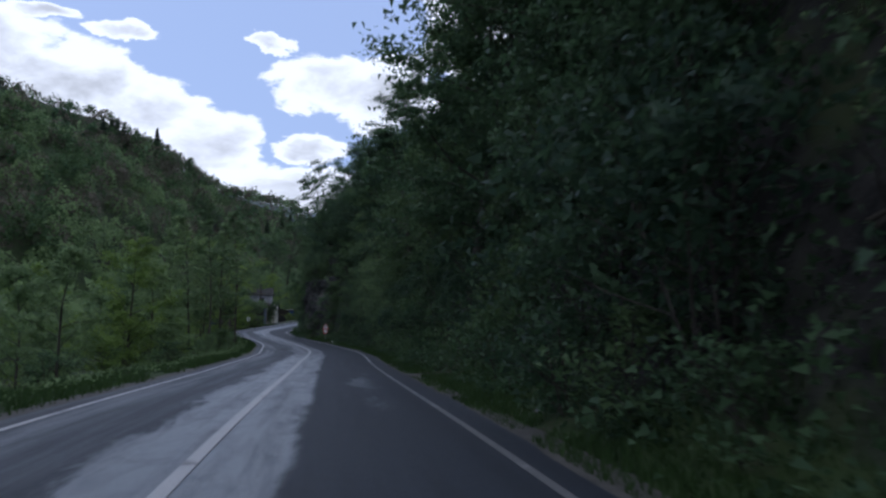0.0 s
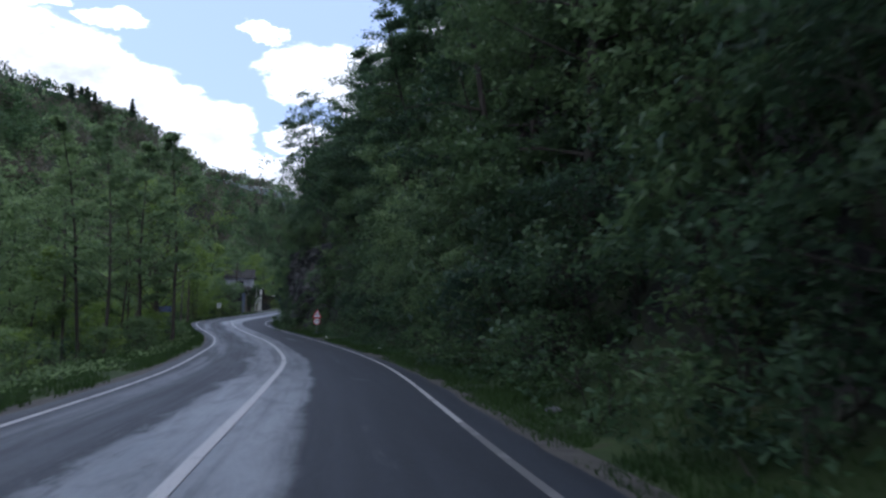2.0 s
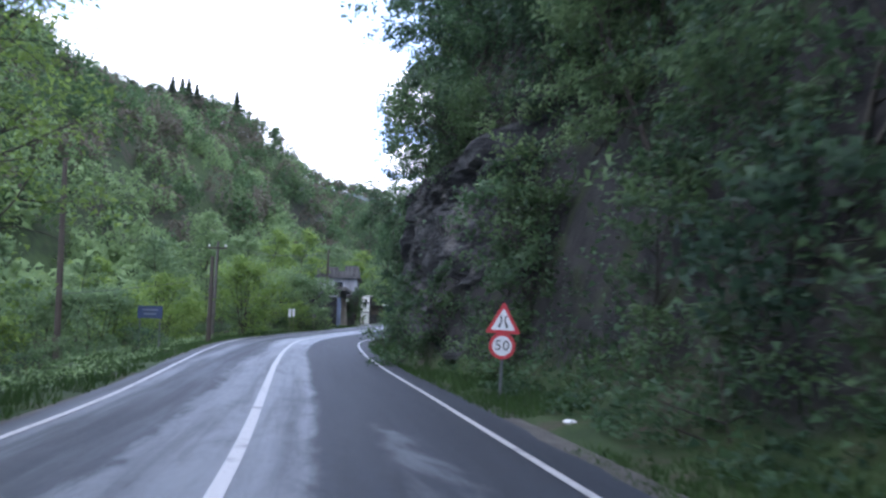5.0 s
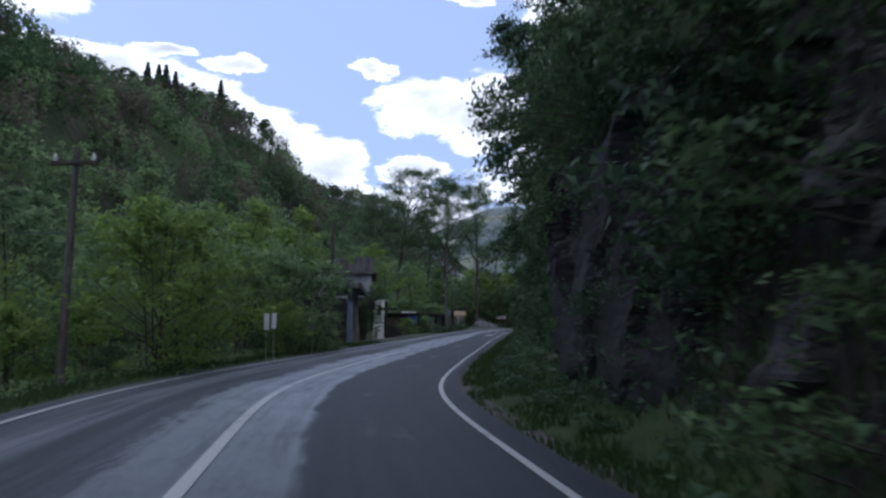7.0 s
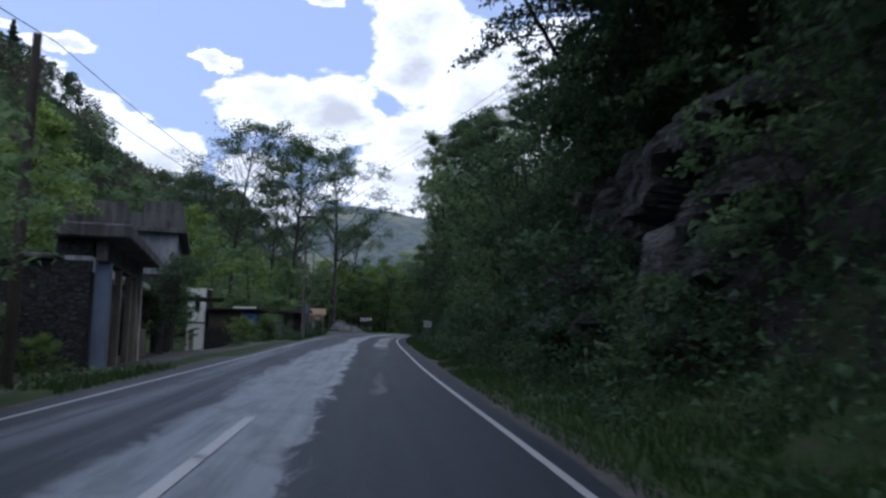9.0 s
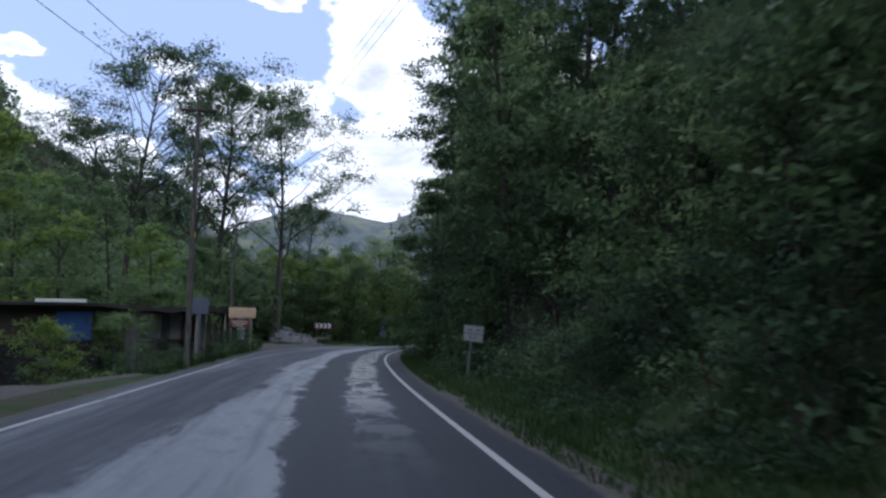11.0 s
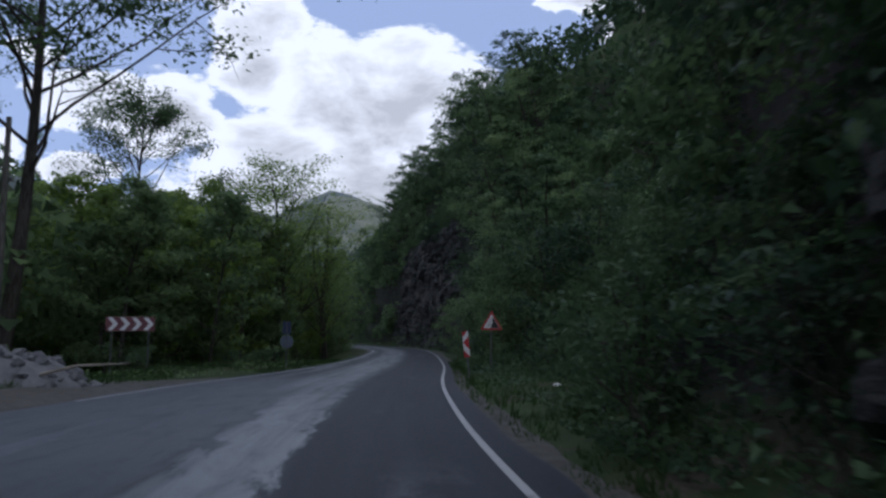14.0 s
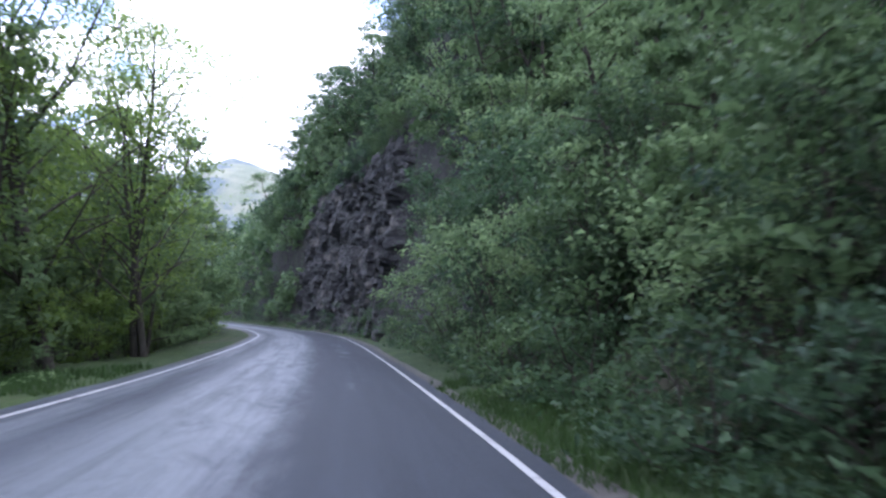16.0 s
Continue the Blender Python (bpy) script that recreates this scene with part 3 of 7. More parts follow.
def bank_foot(y):
    return (5.3 + 1.3 * (fbm(y / 11, 0.3, 3, 3) - 0.45) - 1.0 * step01(y, 82, 89) * (1 - step01(y, 95, 101))
            + 0.6 * step01(y, 104, 112) * (1 - step01(y, 170, 182)) + 1.8 * step01(y, 197, 205) * (1 - step01(y, 211, 220)))


def height(y, u):
    """Height of the land above the road's centre line."""
    y, u = np.asarray(y, float), np.asarray(u, float)
    # right: verge, steep bank, wooded slope
    d = u - bank_foot(y)
    tall = 5.5 + 6 * fbm(y / 26, 5.5, 8, 3) + 1.5 * step01(y, 86, 94) * (1 - step01(y, 112, 125))
    dip = step01(y, 200, 212) * (1 - step01(y, 232, 246))
    tall = tall * (1 - 0.6 * dip)
    tall = tall * (1 - 0.5 * step01(y, 137, 143) * (1 - step01(y, 163, 170)))
    face = step01(y, 248, 264) * (1 - step01(y, 312, 332))
    tall = tall + 11.0 * face
    wide = 2.6 + 2.6 * fbm(y / 17, 9.1, 21, 2) + 6 * dip
    right = 0.1 * np.clip(u - 4.3, 0, 2) + tall * step01(d, -0.3, wide) + 0.8 * np.clip(d - wide * 0.8, 0, 110) + 0.3 * np.clip(d - 110, 0, 500) + 0.1 * face * np.clip(d - wide * 0.8, 0, 22)
    wide = wide * (1 - 0.6 * step01(y, 80, 86) * (1 - step01(y, 99, 104)))
    ledge = (fbm(y / 6, u / 3, 5, 4) - 0.5) * 4.0 + (np.abs(fbm(y / 2.3, u / 1.7, 15, 3) - 0.5)) * 2.2
    right = right + (fbm(y / 1.3, u / 0.9, 35, 3) - 0.5) * 1.5 * step01(d, 0.1, 1.0) * (1 - step01(d, 9, 14)) + ledge * step01(d, 0.3, 2.5) + (fbm(y / 40, u / 40, 9, 3) - 0.5) * 16 * step01(d, 20, 60)
    # left: verge, low river flat, wooded mountain
    e = -u - left_edge(y) - 1.0
    pad = step01(y, 126, 134) * (1 - step01(y, 196, 206))
    drop = -(2.2 - 1.5 * pad) * step01(e, 1.2, 11) - 0.12 * step01(e, 0.3, 1.5)
    pile_rise = 0.35 * step01(y, 190, 204) * (1 - step01(y, 224, 236)) * step01(e, 0, 2)
    back_off = step01(y, 215, 275)
    nose = 0.96 + 0.06 * step01(y, 265, 300) - 0.58 * step01(y, 304, 340)
    far = np.clip(e - 33 - 30 * back_off - 10 * (fbm(y / 60, 2.2, 31, 2) - 0.5), 0, None)
    hill = nose * (66 * (1 - np.exp(-far / (44 - 22 * back_off))) + 0.06 * far) + (fbm(y / 45, u / 45, 12, 4) - 0.5) * 18 * step01(far, 5, 40)
    low_hill = 20 * (1 - np.exp(-np.clip(e - 34, 0, None) / 22)) * step01(y, 225, 262) * (1 - step01(y, 400, 470))
    hill = np.maximum(hill, low_hill)
    left = drop + pile_rise + np.where(far > 0, hill, np.where(e > 34, low_hill, 0)) + (fbm(y / 4, u / 4, 6, 3) - 0.5) * 0.5 * step01(e, 1.0, 3)
    z = np.where(u > 0, right, left)
    return np.where((u > -left_edge(y) - 0.8) & (u < 4.2), -0.08, z)


def peaks(x, y):
    """The far mountains that close the valley."""
    def hump(px, py, h, rx, ry):
        return h * np.exp(-(((x - px) / rx) ** 2 + ((y - py) / ry) ** 2))

    ridge = 128 * np.exp(-((y - 1000) / 220) ** 2) * np.clip(1.25 - np.abs(x - 20) / 420, 0, 1)
    cone = 25 * np.maximum(0, 1 - np.hypot((x - 80) / 62, (y - 985) / 150)) + hump(-52, 980, 12, 60, 120)
    back = np.maximum(ridge + cone, np.maximum(hump(-280, 950, 140, 150, 220), hump(290, 980, 150, 140, 220)))
    return back + 16 * (fbm(x / 60, y / 60, 4, 4) - 0.5)


def far_ridge(x, y):
    """The long wooded ridge that closes the valley behind the left mountain."""
    crest = np.interp(x, [-900, -438, -319, -252, -202, -150, -90, 0], [250, 438, 532, 566, 586, 601, 613, 620])
    tall = np.interp(x, [-900, -438, -319, -252, -202, -171, -150, -118, -90, -55, -20], [195, 180, 158, 141, 110, 91, 88, 82, 52, 12, 0])
    return tall * np.exp(-((y - crest) / 130) ** 2) + 7 * (fbm(x / 40, y / 40, 44, 3) - 0.5) * step01(tall, 20, 70)


def land(x, y):
    """Height of the ground at a place."""
    u = np.asarray(x, float) - xc(y)
    keep = 1 - 0.9 * step01(y, 480, 760)
    z = zc(y) - bank(y) * np.clip(u, -9, 5) + height(y, u) * np.where(np.abs(u) < 8, 1, keep) + peaks(x, y) * step01(y, 600, 800)
    z = z - 0.85 * step01(y, 157, 162) * (1 - step01(y, 175, 180)) * step01(-u, 6.2, 7.6) * (1 - step01(-u, 16, 20))      # the sunken yard
    ridge = far_ridge(np.asarray(x, float), np.asarray(y, float))
    return z + np.clip(ridge - z, 0, None) * step01(ridge, 2, 10)


def build_ground():
    ys = np.concatenate([np.arange(-110, -6, 4.0), np.arange(-6, 236, 0.9), np.arange(236, 320, 1.6), 320 + np.cumsum(np.linspace(2, 22, 100))])
    us = np.concatenate([-np.cumsum(np.linspace(1.2, 26, 60))[::-1] - 12, np.arange(-12, 4.5, 0.7), np.arange(4.5, 12, 0.4), np.arange(12, 16, 0.8), 16 + np.cumsum(np.linspace(0.9, 26, 58))])
    uu, yy = np.meshgrid(us, ys)
    xx = xc(yy) + uu
    zz = land(xx, yy)
    ob = part("ground", np_mesh("ground", np.stack([xx, yy, zz], -1).reshape(-1, 3), grid_faces(len(ys), len(us))[:, ::1], True), GROUND)
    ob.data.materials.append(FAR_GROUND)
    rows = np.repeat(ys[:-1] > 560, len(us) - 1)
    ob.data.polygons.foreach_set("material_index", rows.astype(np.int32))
    tagged(ob, "wooded valley ground with grass verges and steep rocky bank", "ground", kind="structure")


build_ground()


def strip(name, ys, offsets, lift, mat, label, category, parent=None, uv=False, thick=0.0):
    """A band along the road between lines of offsets (functions of y or numbers)."""
    cols = [np.broadcast_to(o(ys) if callable(o) else np.full(len(ys), float(o)), ys.shape) for o in offsets]
    pts = np.stack([across(ys, c, lift) for c in cols], 1)
    me = np_mesh(name, pts.reshape(-1, 3), grid_faces(len(ys), len(cols)), True)
    if uv:
        layer = me.uv_layers.new(name="UVMap")
        along = np.repeat(ys, len(cols))
        flat = np.stack([np.stack(cols, 1).ravel(), along], -1)
        idx = np.empty(len(me.loops), np.int32)
        me.loops.foreach_get("vertex_index", idx)
        layer.data.foreach_set("uv", flat[idx].astype(np.float32).ravel())
    ob = part(name, me, mat, parent)
    if parent is None:
        tagged(ob, label, category, kind="structure")
    else:
        ob["label"] = label
    return ob


def wavy(base, amp, scale, seed):
    return lambda ys: base + amp * (fbm(ys / scale, 0.7, seed, 4) - 0.5) * 2


Y_ROAD = np.arange(-100, 420, 0.8)
shoulder = strip("road_shoulder", Y_ROAD, [lambda y: -left_edge(y) - 1.0 - 0.5 * fbm(y / 4, 0.1, 2, 4) , lambda y: -left_edge(y) - 0.3, 0.0, 3.6,
                                           wavy(4.15, 0.3, 3.0, 7)], 0.006, GRAVEL, "gravelly dirt shoulders beside the asphalt", "shoulder")
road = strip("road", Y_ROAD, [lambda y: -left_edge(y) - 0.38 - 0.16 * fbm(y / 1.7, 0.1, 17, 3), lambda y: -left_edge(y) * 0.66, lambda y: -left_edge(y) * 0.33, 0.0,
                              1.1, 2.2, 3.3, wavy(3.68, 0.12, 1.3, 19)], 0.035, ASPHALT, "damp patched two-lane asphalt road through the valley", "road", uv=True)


def gravel_pull_in():
    """The wide gravelly shoulder before the rubble heap."""
    ys = np.arange(186.0, 222.0, 0.6)
    q = np.linspace(0, 1, 9)
    wide = (0.35 + 2.0 * step01(ys, 192, 202) * (1 - step01(ys, 209, 219))) * (0.75 + 0.5 * fbm(ys / 2.2, 0.3, 23, 3))
    u = -left_edge(ys)[:, None] - 0.34 - wide[:, None] * q
    x, y = xc(ys)[:, None] + u, ys[:, None] + 0 * u
    z = land(x, y) + 0.05 - 0.06 * q**4
    tagged(part("gravel_pull_in", np_mesh("gravel_pull_in", np.stack([x, y, z], -1).reshape(-1, 3), grid_faces(len(ys), 9), True), GRAVEL), "brownish grey gravel pull-in beside the asphalt", "gravel", kind="structure")


gravel_pull_in()


def painted_line(name, ys, at, width, label, paint=PAINT):
    return strip(name, ys, [lambda y: (at(y) if callable(at) else at) - width / 2, lambda y: (at(y) if callable(at) else at) + width / 2], 0.045, paint,
                 label, "road marking", parent=road)


painted_line("edge_line", np.arange(-100, 36.4, 0.8), right_edge, 0.11, "very faint worn white edge line", PAINT_WORN)
painted_line("edge_line", np.arange(36, 420, 0.8), right_edge, 0.1, "white edge line beside the verge")
painted_line("edge_line", np.arange(-100, 178, 0.8), lambda y: -left_edge(y), 0.11, "worn white edge line")
painted_line("edge_line", np.arange(206.0, 420, 0.8), lambda y: -left_edge(y), 0.11, "worn white edge line after a gap")
painted_line("edge_line", np.arange(177.6, 193, 0.8), lambda y: -left_edge(y), 0.11, "very faint worn white edge line", PAINT_WORN)
painted_line("centre_line", np.arange(-100, 128.5, 0.8), lambda y: 0.2 * step01(y, 42, 54) * (1 - step01(y, 68, 80)), 0.145, "solid white centre line")

# ---- plants ----
def leaf_mesh(name, v, f, out):
    """A mesh of leaves whose shading follows the way out of the clump that they belong to."""
    a, b, c = v[0::3], v[1::3], v[2::3]
    n = np.cross(b - a, c - a)
    n /= np.linalg.norm(n, axis=1, keepdims=True) + 1e-9
    out = out / (np.linalg.norm(out, axis=1, keepdims=True) + 1e-9)
    turn = (n * out).sum(1) < 0
    f = np.where(turn[:, None], f[:, ::-1], f)
    n = np.where(turn[:, None], -n, n)
    me = np_mesh(name, v, f, True)
    w = 0.65 * out + 0.55 * n
    w /= np.linalg.norm(w, axis=1, keepdims=True) + 1e-9
    me.normals_split_custom_set_from_vertices(np.repeat(w, 3, axis=0))
    return me


def leaf_quads(centers, sizes, rng, up=0.5, fold=0.25, narrow=0.55):
    """Pointed leaves, one triangle each, round the given places."""
    n = len(centers)
    d = rng.normal(size=(n, 3))
    d[:, 2] = d[:, 2] * 0.5 - 0.25
    d /= np.linalg.norm(d, axis=1, keepdims=True)
    nrm = rng.normal(size=(n, 3)) + np.array([0, 0, up * 2])
    side = np.cross(d, nrm)
    side /= np.linalg.norm(side, axis=1, keepdims=True) + 1e-9
    top = np.cross(side, d)
    s = np.asarray(sizes)[:, None]
    a = centers - d * s * 0.5 + side * s * narrow * 0.5
    b = centers - d * s * 0.3 - side * s * narrow * 0.6 + top * s * fold * 0.5
    c = centers + d * s * 0.6 - top * s * 0.12
    v = np.stack([a, b, c], 1).reshape(-1, 3)
    return v, np.arange(3 * n).reshape(-1, 3)


def tube(points, radii, sides=6):
    """Vertices and quads of a tapered tube along points."""
    p = np.asarray(points, float)
    r = np.asarray(radii, float)
    t = np.gradient(p, axis=0)
    t /= np.linalg.norm(t, axis=1, keepdims=True) + 1e-9
    ref = np.where(np.abs(t[:, 2:3]) > 0.9, [[1.0, 0, 0]], [[0, 0, 1.0]])
    a = np.cross(t, ref)
    a /= np.linalg.norm(a, axis=1, keepdims=True) + 1e-9
    b = np.cross(t, a)
    ang = np.linspace(0, 2 * np.pi, sides, endpoint=False)
    ring = p[:, None] + r[:, None, None] * (np.cos(ang)[None, :, None] * a[:, None] + np.sin(ang)[None, :, None] * b[:, None])
    i = np.arange(len(p) - 1)[:, None] * sides
    j = np.arange(sides)[None]
    k = (j + 1) % sides
    return ring.reshape(-1, 3), np.stack([i + j, i + k, i + k + sides, i + j + sides], -1).reshape(-1, 4)


def join(pieces):
    vs, fs, n = [], [], 0
    for v, f in pieces:
        vs.append(v)
        fs.append(f + n)
        n += len(v)
    return np.concatenate(vs), np.concatenate(fs)


def bent(start, way, length, rng, steps=5, wobble=0.12, lift=0.0):
    pts, d = [np.array(start, float)], np.array(way, float)
    for _ in range(steps):
        d = d + rng.normal(size=3) * wobble + np.array([0, 0, lift])
        d /= np.linalg.norm(d)
        pts.append(pts[-1] + d * length / steps)
    return np.array(pts)


def grow_tree(seed, tall, spread, clear, leaves, leaf, stems=1, thick=0.13, rise=0.45, limbs=16, flat=False, gap=0.42, twigs=1, sides=6, outer=False, split=False):
    """Wood and leaves of a broadleaf tree. clear: the height below which it has no limbs."""
    rng = np.random.default_rng(seed)
    wood, spots, weight, limb_of = [], [], [], []
    for s in range(stems):
        lean = rng.normal(size=2) * (0.06 + 0.16 * (stems > 1))
        h = tall * rng.uniform(0.82, 1.0)
        trunk = bent((rng.normal() * 0.15 * (stems > 1), rng.normal() * 0.15 * (stems > 1), -0.4), (lean[0], lean[1], 1), h + 0.4, rng, 9, 0.05, 0.04)
        rad = thick * (1 - 0.9 * np.linspace(0, 1, 10) ** 0.9) / (1 + 0.25 * (stems - 1))
        rad[0] *= 1.35
        wood.append(tube(trunk, rad + 0.008, sides))
        for i in range(limbs):
            f = clear / tall + (1 - clear / tall) * ((i + rng.uniform(0, 1)) / limbs)
            f = min(f, 0.985)
            x = f * 9
            k = int(x)
            base = trunk[k] + (trunk[min(k + 1, 9)] - trunk[k]) * (x - k)
            a = i * 2.4 + rng.uniform(-0.6, 0.6) + s
            shape = math.sin(math.pi * min(1, max(0.12, (f * tall - clear * 0.7) / (tall - clear * 0.7)) ** 0.8 * 0.86 + 0.1))
            length = spread * shape * rng.uniform(0.6, 1.15)
            up = rise * (0.4 if flat else 1) + 0.5 * f
            limb = bent(base, (math.cos(a), math.sin(a), up), length, rng, 5, 0.14, -0.03 if flat else 0.03)
            lr = max(0.012, thick * 0.34 * (1 - 0.6 * f))
            wood.append(tube(limb[::2] if sides < 6 else limb, (lr * (1 - 0.8 * np.linspace(0, 1, 6)) + 0.004)[::2] if sides < 6 else lr * (1 - 0.8 * np.linspace(0, 1, 6)) + 0.004, 3))
            limb_of.append(len(wood) - 1)
            for j in range(4):
                q = limb[min(2 + j % 4 + (1 if outer else 0), 5)]
                b = a + rng.uniform(-1.4, 1.4)
                twig = bent(q, (math.cos(b), math.sin(b), rng.uniform(-0.1, 0.6) * (0.3 if flat else 1)), length * rng.uniform(0.25, 0.5), rng, 3, 0.2, -0.02)
                if j < twigs:
                    wood.append(tube(twig, np.array([lr * 0.4, lr * 0.3, lr * 0.2, 0.003]), 3))
                for q2 in twig[1:]:
                    spots.append(q2)
            for q2 in limb[4 if outer else 2:]:
                spots.append(q2)
        spots.append(trunk[-1])
    spots = np.array(spots)
    weight = rng.uniform(0, 1, len(spots)) ** (1.3 if outer else 2.6) + 0.03
    weight[rng.uniform(0, 1, len(spots)) < gap * 0.5] = 0
    pick = rng.choice(len(spots), leaves, p=weight / weight.sum())
    cloud = rng.normal(size=(leaves, 3)) * np.array([1, 1, 0.34 if flat else 0.5]) * (0.07 * spread + 0.08) * (0.75 if gap >= 0.7 else 1.0)
    cs = spots[pick] + cloud
    cs[:, 2] = np.maximum(cs[:, 2], 0.15)
    axis = np.array([0, 0, tall * 0.45])
    out = cloud / (0.07 * spread + 0.08) + 0.6 * (cs - axis) / (np.linalg.norm(cs - axis, axis=1, keepdims=True) + 1e-9) + np.array([0, 0, 0.4])
    cuts = [*limb_of, len(wood)]
    stems_only = join([w for i, w in enumerate(wood) if i < cuts[0]]) if stems == 1 else None
    boughs = [join(wood[a:b]) for a, b in zip(cuts, cuts[1:])] if stems == 1 else []
    return (stems_only, boughs) if boughs and split else join(wood), (*leaf_quads(cs, rng.uniform(0.7, 1.25, leaves) * leaf, rng, 1.3 if flat else 0.9), out)


def make_tree(name, label, grown, leaf_mat, bark=None, category="tree"):
    """A prototype far below the ground is not needed: the first one is placed, the rest are copies."""
    (wv, wf), leaves = grown
    ob = new(name)
    boughs = []
    if isinstance(wf, list):
        (wv, wf), boughs = wv, wf
    part("trunk", np_mesh("trunk", wv, wf, True), bark or BARK, ob)
    for bv, bf in boughs:
        part("limb", np_mesh("limb", bv, bf, True), bark or BARK, ob)
    part("crown", leaf_mesh("crown", *leaves), leaf_mat, ob)
    return tagged(ob, label, category)


class Kind:
    """A kind of plant: the first asked for is built, later ones share its meshes."""

    def __init__(self, *args, **kw):
        self.args, self.kw, self.first = args, kw, None

    def put(self, x, y, scale=1.0, turn=0.0, lean=(0.0, 0.0), sink=0.1, z=None, label=None):
        zz = float(land(x, y)) if z is None else z
        m = pose(x, y, zz - sink, lean[0], lean[1], turn)
        if self.first is None:
            self.first = make_tree(*self.args, **self.kw)
            ob = self.first
            ob.matrix_basis = m @ Matrix.Scale(scale, 4)
        else:
            ob = copy_thing(self.first, m)
            ob.scale = (scale,) * 3
        if label:
            ob["label"] = label
        return ob


rng = np.random.default_rng(11)

ALDER = [Kind("alder_tree", "leafy alder tree in fresh spring green on the river flat", grow_tree(s, 11, 3.2, 1.2, 3700, 0.25, 1, 0.13, 0.5, 18, sides=5), m)
         for s, m in ((1, LEAF), (2, LEAF_FRESH), (3, LEAF), (4, LEAF))]
THIN_TREE = [Kind("tall_alder", "tall thin-trunked alder beside the road verge", grow_tree(s, 17, 3.0, 4.5, 3600, 0.27, 1, 0.15, 0.35, 26, gap=0.7), LEAF) for s in (7, 8, 9)]
BIG_TREE = [Kind("poplar_tree", "tall open-crowned tree with sparse young leaves against the sky",
                 grow_tree(s, 28, 8.6, 11.0, 13000, 0.235, 1, 0.34, 0.6, 30, gap=0.9, twigs=3, outer=True, split=True), LEAF_MID) for s in (21, 22, 23)]
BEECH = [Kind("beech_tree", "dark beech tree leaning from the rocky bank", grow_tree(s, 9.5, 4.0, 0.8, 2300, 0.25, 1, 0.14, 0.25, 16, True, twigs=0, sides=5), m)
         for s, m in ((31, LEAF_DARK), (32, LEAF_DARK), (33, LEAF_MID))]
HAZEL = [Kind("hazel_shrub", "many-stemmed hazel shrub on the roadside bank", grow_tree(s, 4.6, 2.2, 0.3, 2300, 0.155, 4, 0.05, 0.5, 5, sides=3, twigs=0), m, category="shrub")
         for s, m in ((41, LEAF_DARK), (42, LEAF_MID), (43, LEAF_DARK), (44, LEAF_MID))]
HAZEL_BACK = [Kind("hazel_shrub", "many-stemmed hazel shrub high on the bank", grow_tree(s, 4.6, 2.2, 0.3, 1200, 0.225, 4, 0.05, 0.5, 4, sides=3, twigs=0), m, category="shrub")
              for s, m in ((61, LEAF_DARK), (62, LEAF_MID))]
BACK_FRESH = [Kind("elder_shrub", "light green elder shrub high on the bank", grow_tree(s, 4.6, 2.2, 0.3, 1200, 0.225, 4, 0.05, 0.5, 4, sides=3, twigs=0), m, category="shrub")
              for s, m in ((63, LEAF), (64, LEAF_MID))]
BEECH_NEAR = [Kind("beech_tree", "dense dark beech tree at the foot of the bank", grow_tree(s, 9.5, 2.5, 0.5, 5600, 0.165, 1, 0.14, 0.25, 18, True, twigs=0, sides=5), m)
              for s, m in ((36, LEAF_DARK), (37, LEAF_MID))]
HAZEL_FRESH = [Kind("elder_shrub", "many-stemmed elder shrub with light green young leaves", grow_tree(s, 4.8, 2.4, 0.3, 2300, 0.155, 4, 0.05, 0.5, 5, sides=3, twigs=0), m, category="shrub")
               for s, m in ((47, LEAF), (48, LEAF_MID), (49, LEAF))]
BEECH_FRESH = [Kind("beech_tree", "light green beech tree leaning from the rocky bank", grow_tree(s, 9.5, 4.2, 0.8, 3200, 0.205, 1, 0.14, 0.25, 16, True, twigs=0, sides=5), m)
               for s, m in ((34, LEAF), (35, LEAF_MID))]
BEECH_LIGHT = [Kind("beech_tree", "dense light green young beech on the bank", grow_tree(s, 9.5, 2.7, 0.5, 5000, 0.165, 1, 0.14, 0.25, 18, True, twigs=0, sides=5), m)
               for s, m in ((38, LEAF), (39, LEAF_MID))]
FRESH = [Kind("willow_bush", "bright yellow-green willow bush on the river side", grow_tree(s, 4.6, 2.4, 0.3, 3400, 0.18, 4, 0.05, 0.5, 7, sides=4), m, category="bush")
         for s, m in ((45, LEAF_FRESH), (46, LEAF))]
TALL_BEECH = [Kind("tall_beech", "tall dark beech on the bank with boughs over the road", grow_tree(s, 15, 4.0, 4.2, 19000, 0.185, 1, 0.2, 0.25, 34, True, gap=0.15, twigs=1, sides=6, split=True), m)
              for s, m in ((71, LEAF_DARK), (72, LEAF_MID))]
CURTAIN = [Kind("hanging_shrub", "small leafy shrub hanging from the steep bank", grow_tree(s, 2.6, 1.5, 0.1, 1000, 0.155, 3, 0.03, 0.3, 4, True, sides=3, twigs=0), m, category="shrub")
           for s, m in ((75, LEAF_DARK), (76, LEAF_MID), (77, LEAF_MID))]
BRAMBLE = [Kind("bramble_bush", "low tangled bramble bush at the foot of the bank", grow_tree(s, 1.5, 1.3, 0.1, 900, 0.105, 3, 0.02, 0.3, 4, sides=3, twigs=0), m, category="bush")
           for s, m in ((51, LEAF_DARK), (52, LEAF_MID))]

# bare rock on the bank: y from, y to, height from, height to
BARE = [(45, 52, 4.0, 7.5), (85, 97, 1.2, 7.0), (99, 107.5, 1.0, 5.0), (128, 139, 1.5, 5.6), (185, 193.5, 1.1, 5.4), (262, 304, 0.4, 15)]


def is_below(y, h):
    return any(a < y < b and h <= lo for a, b, lo, hi in BARE)


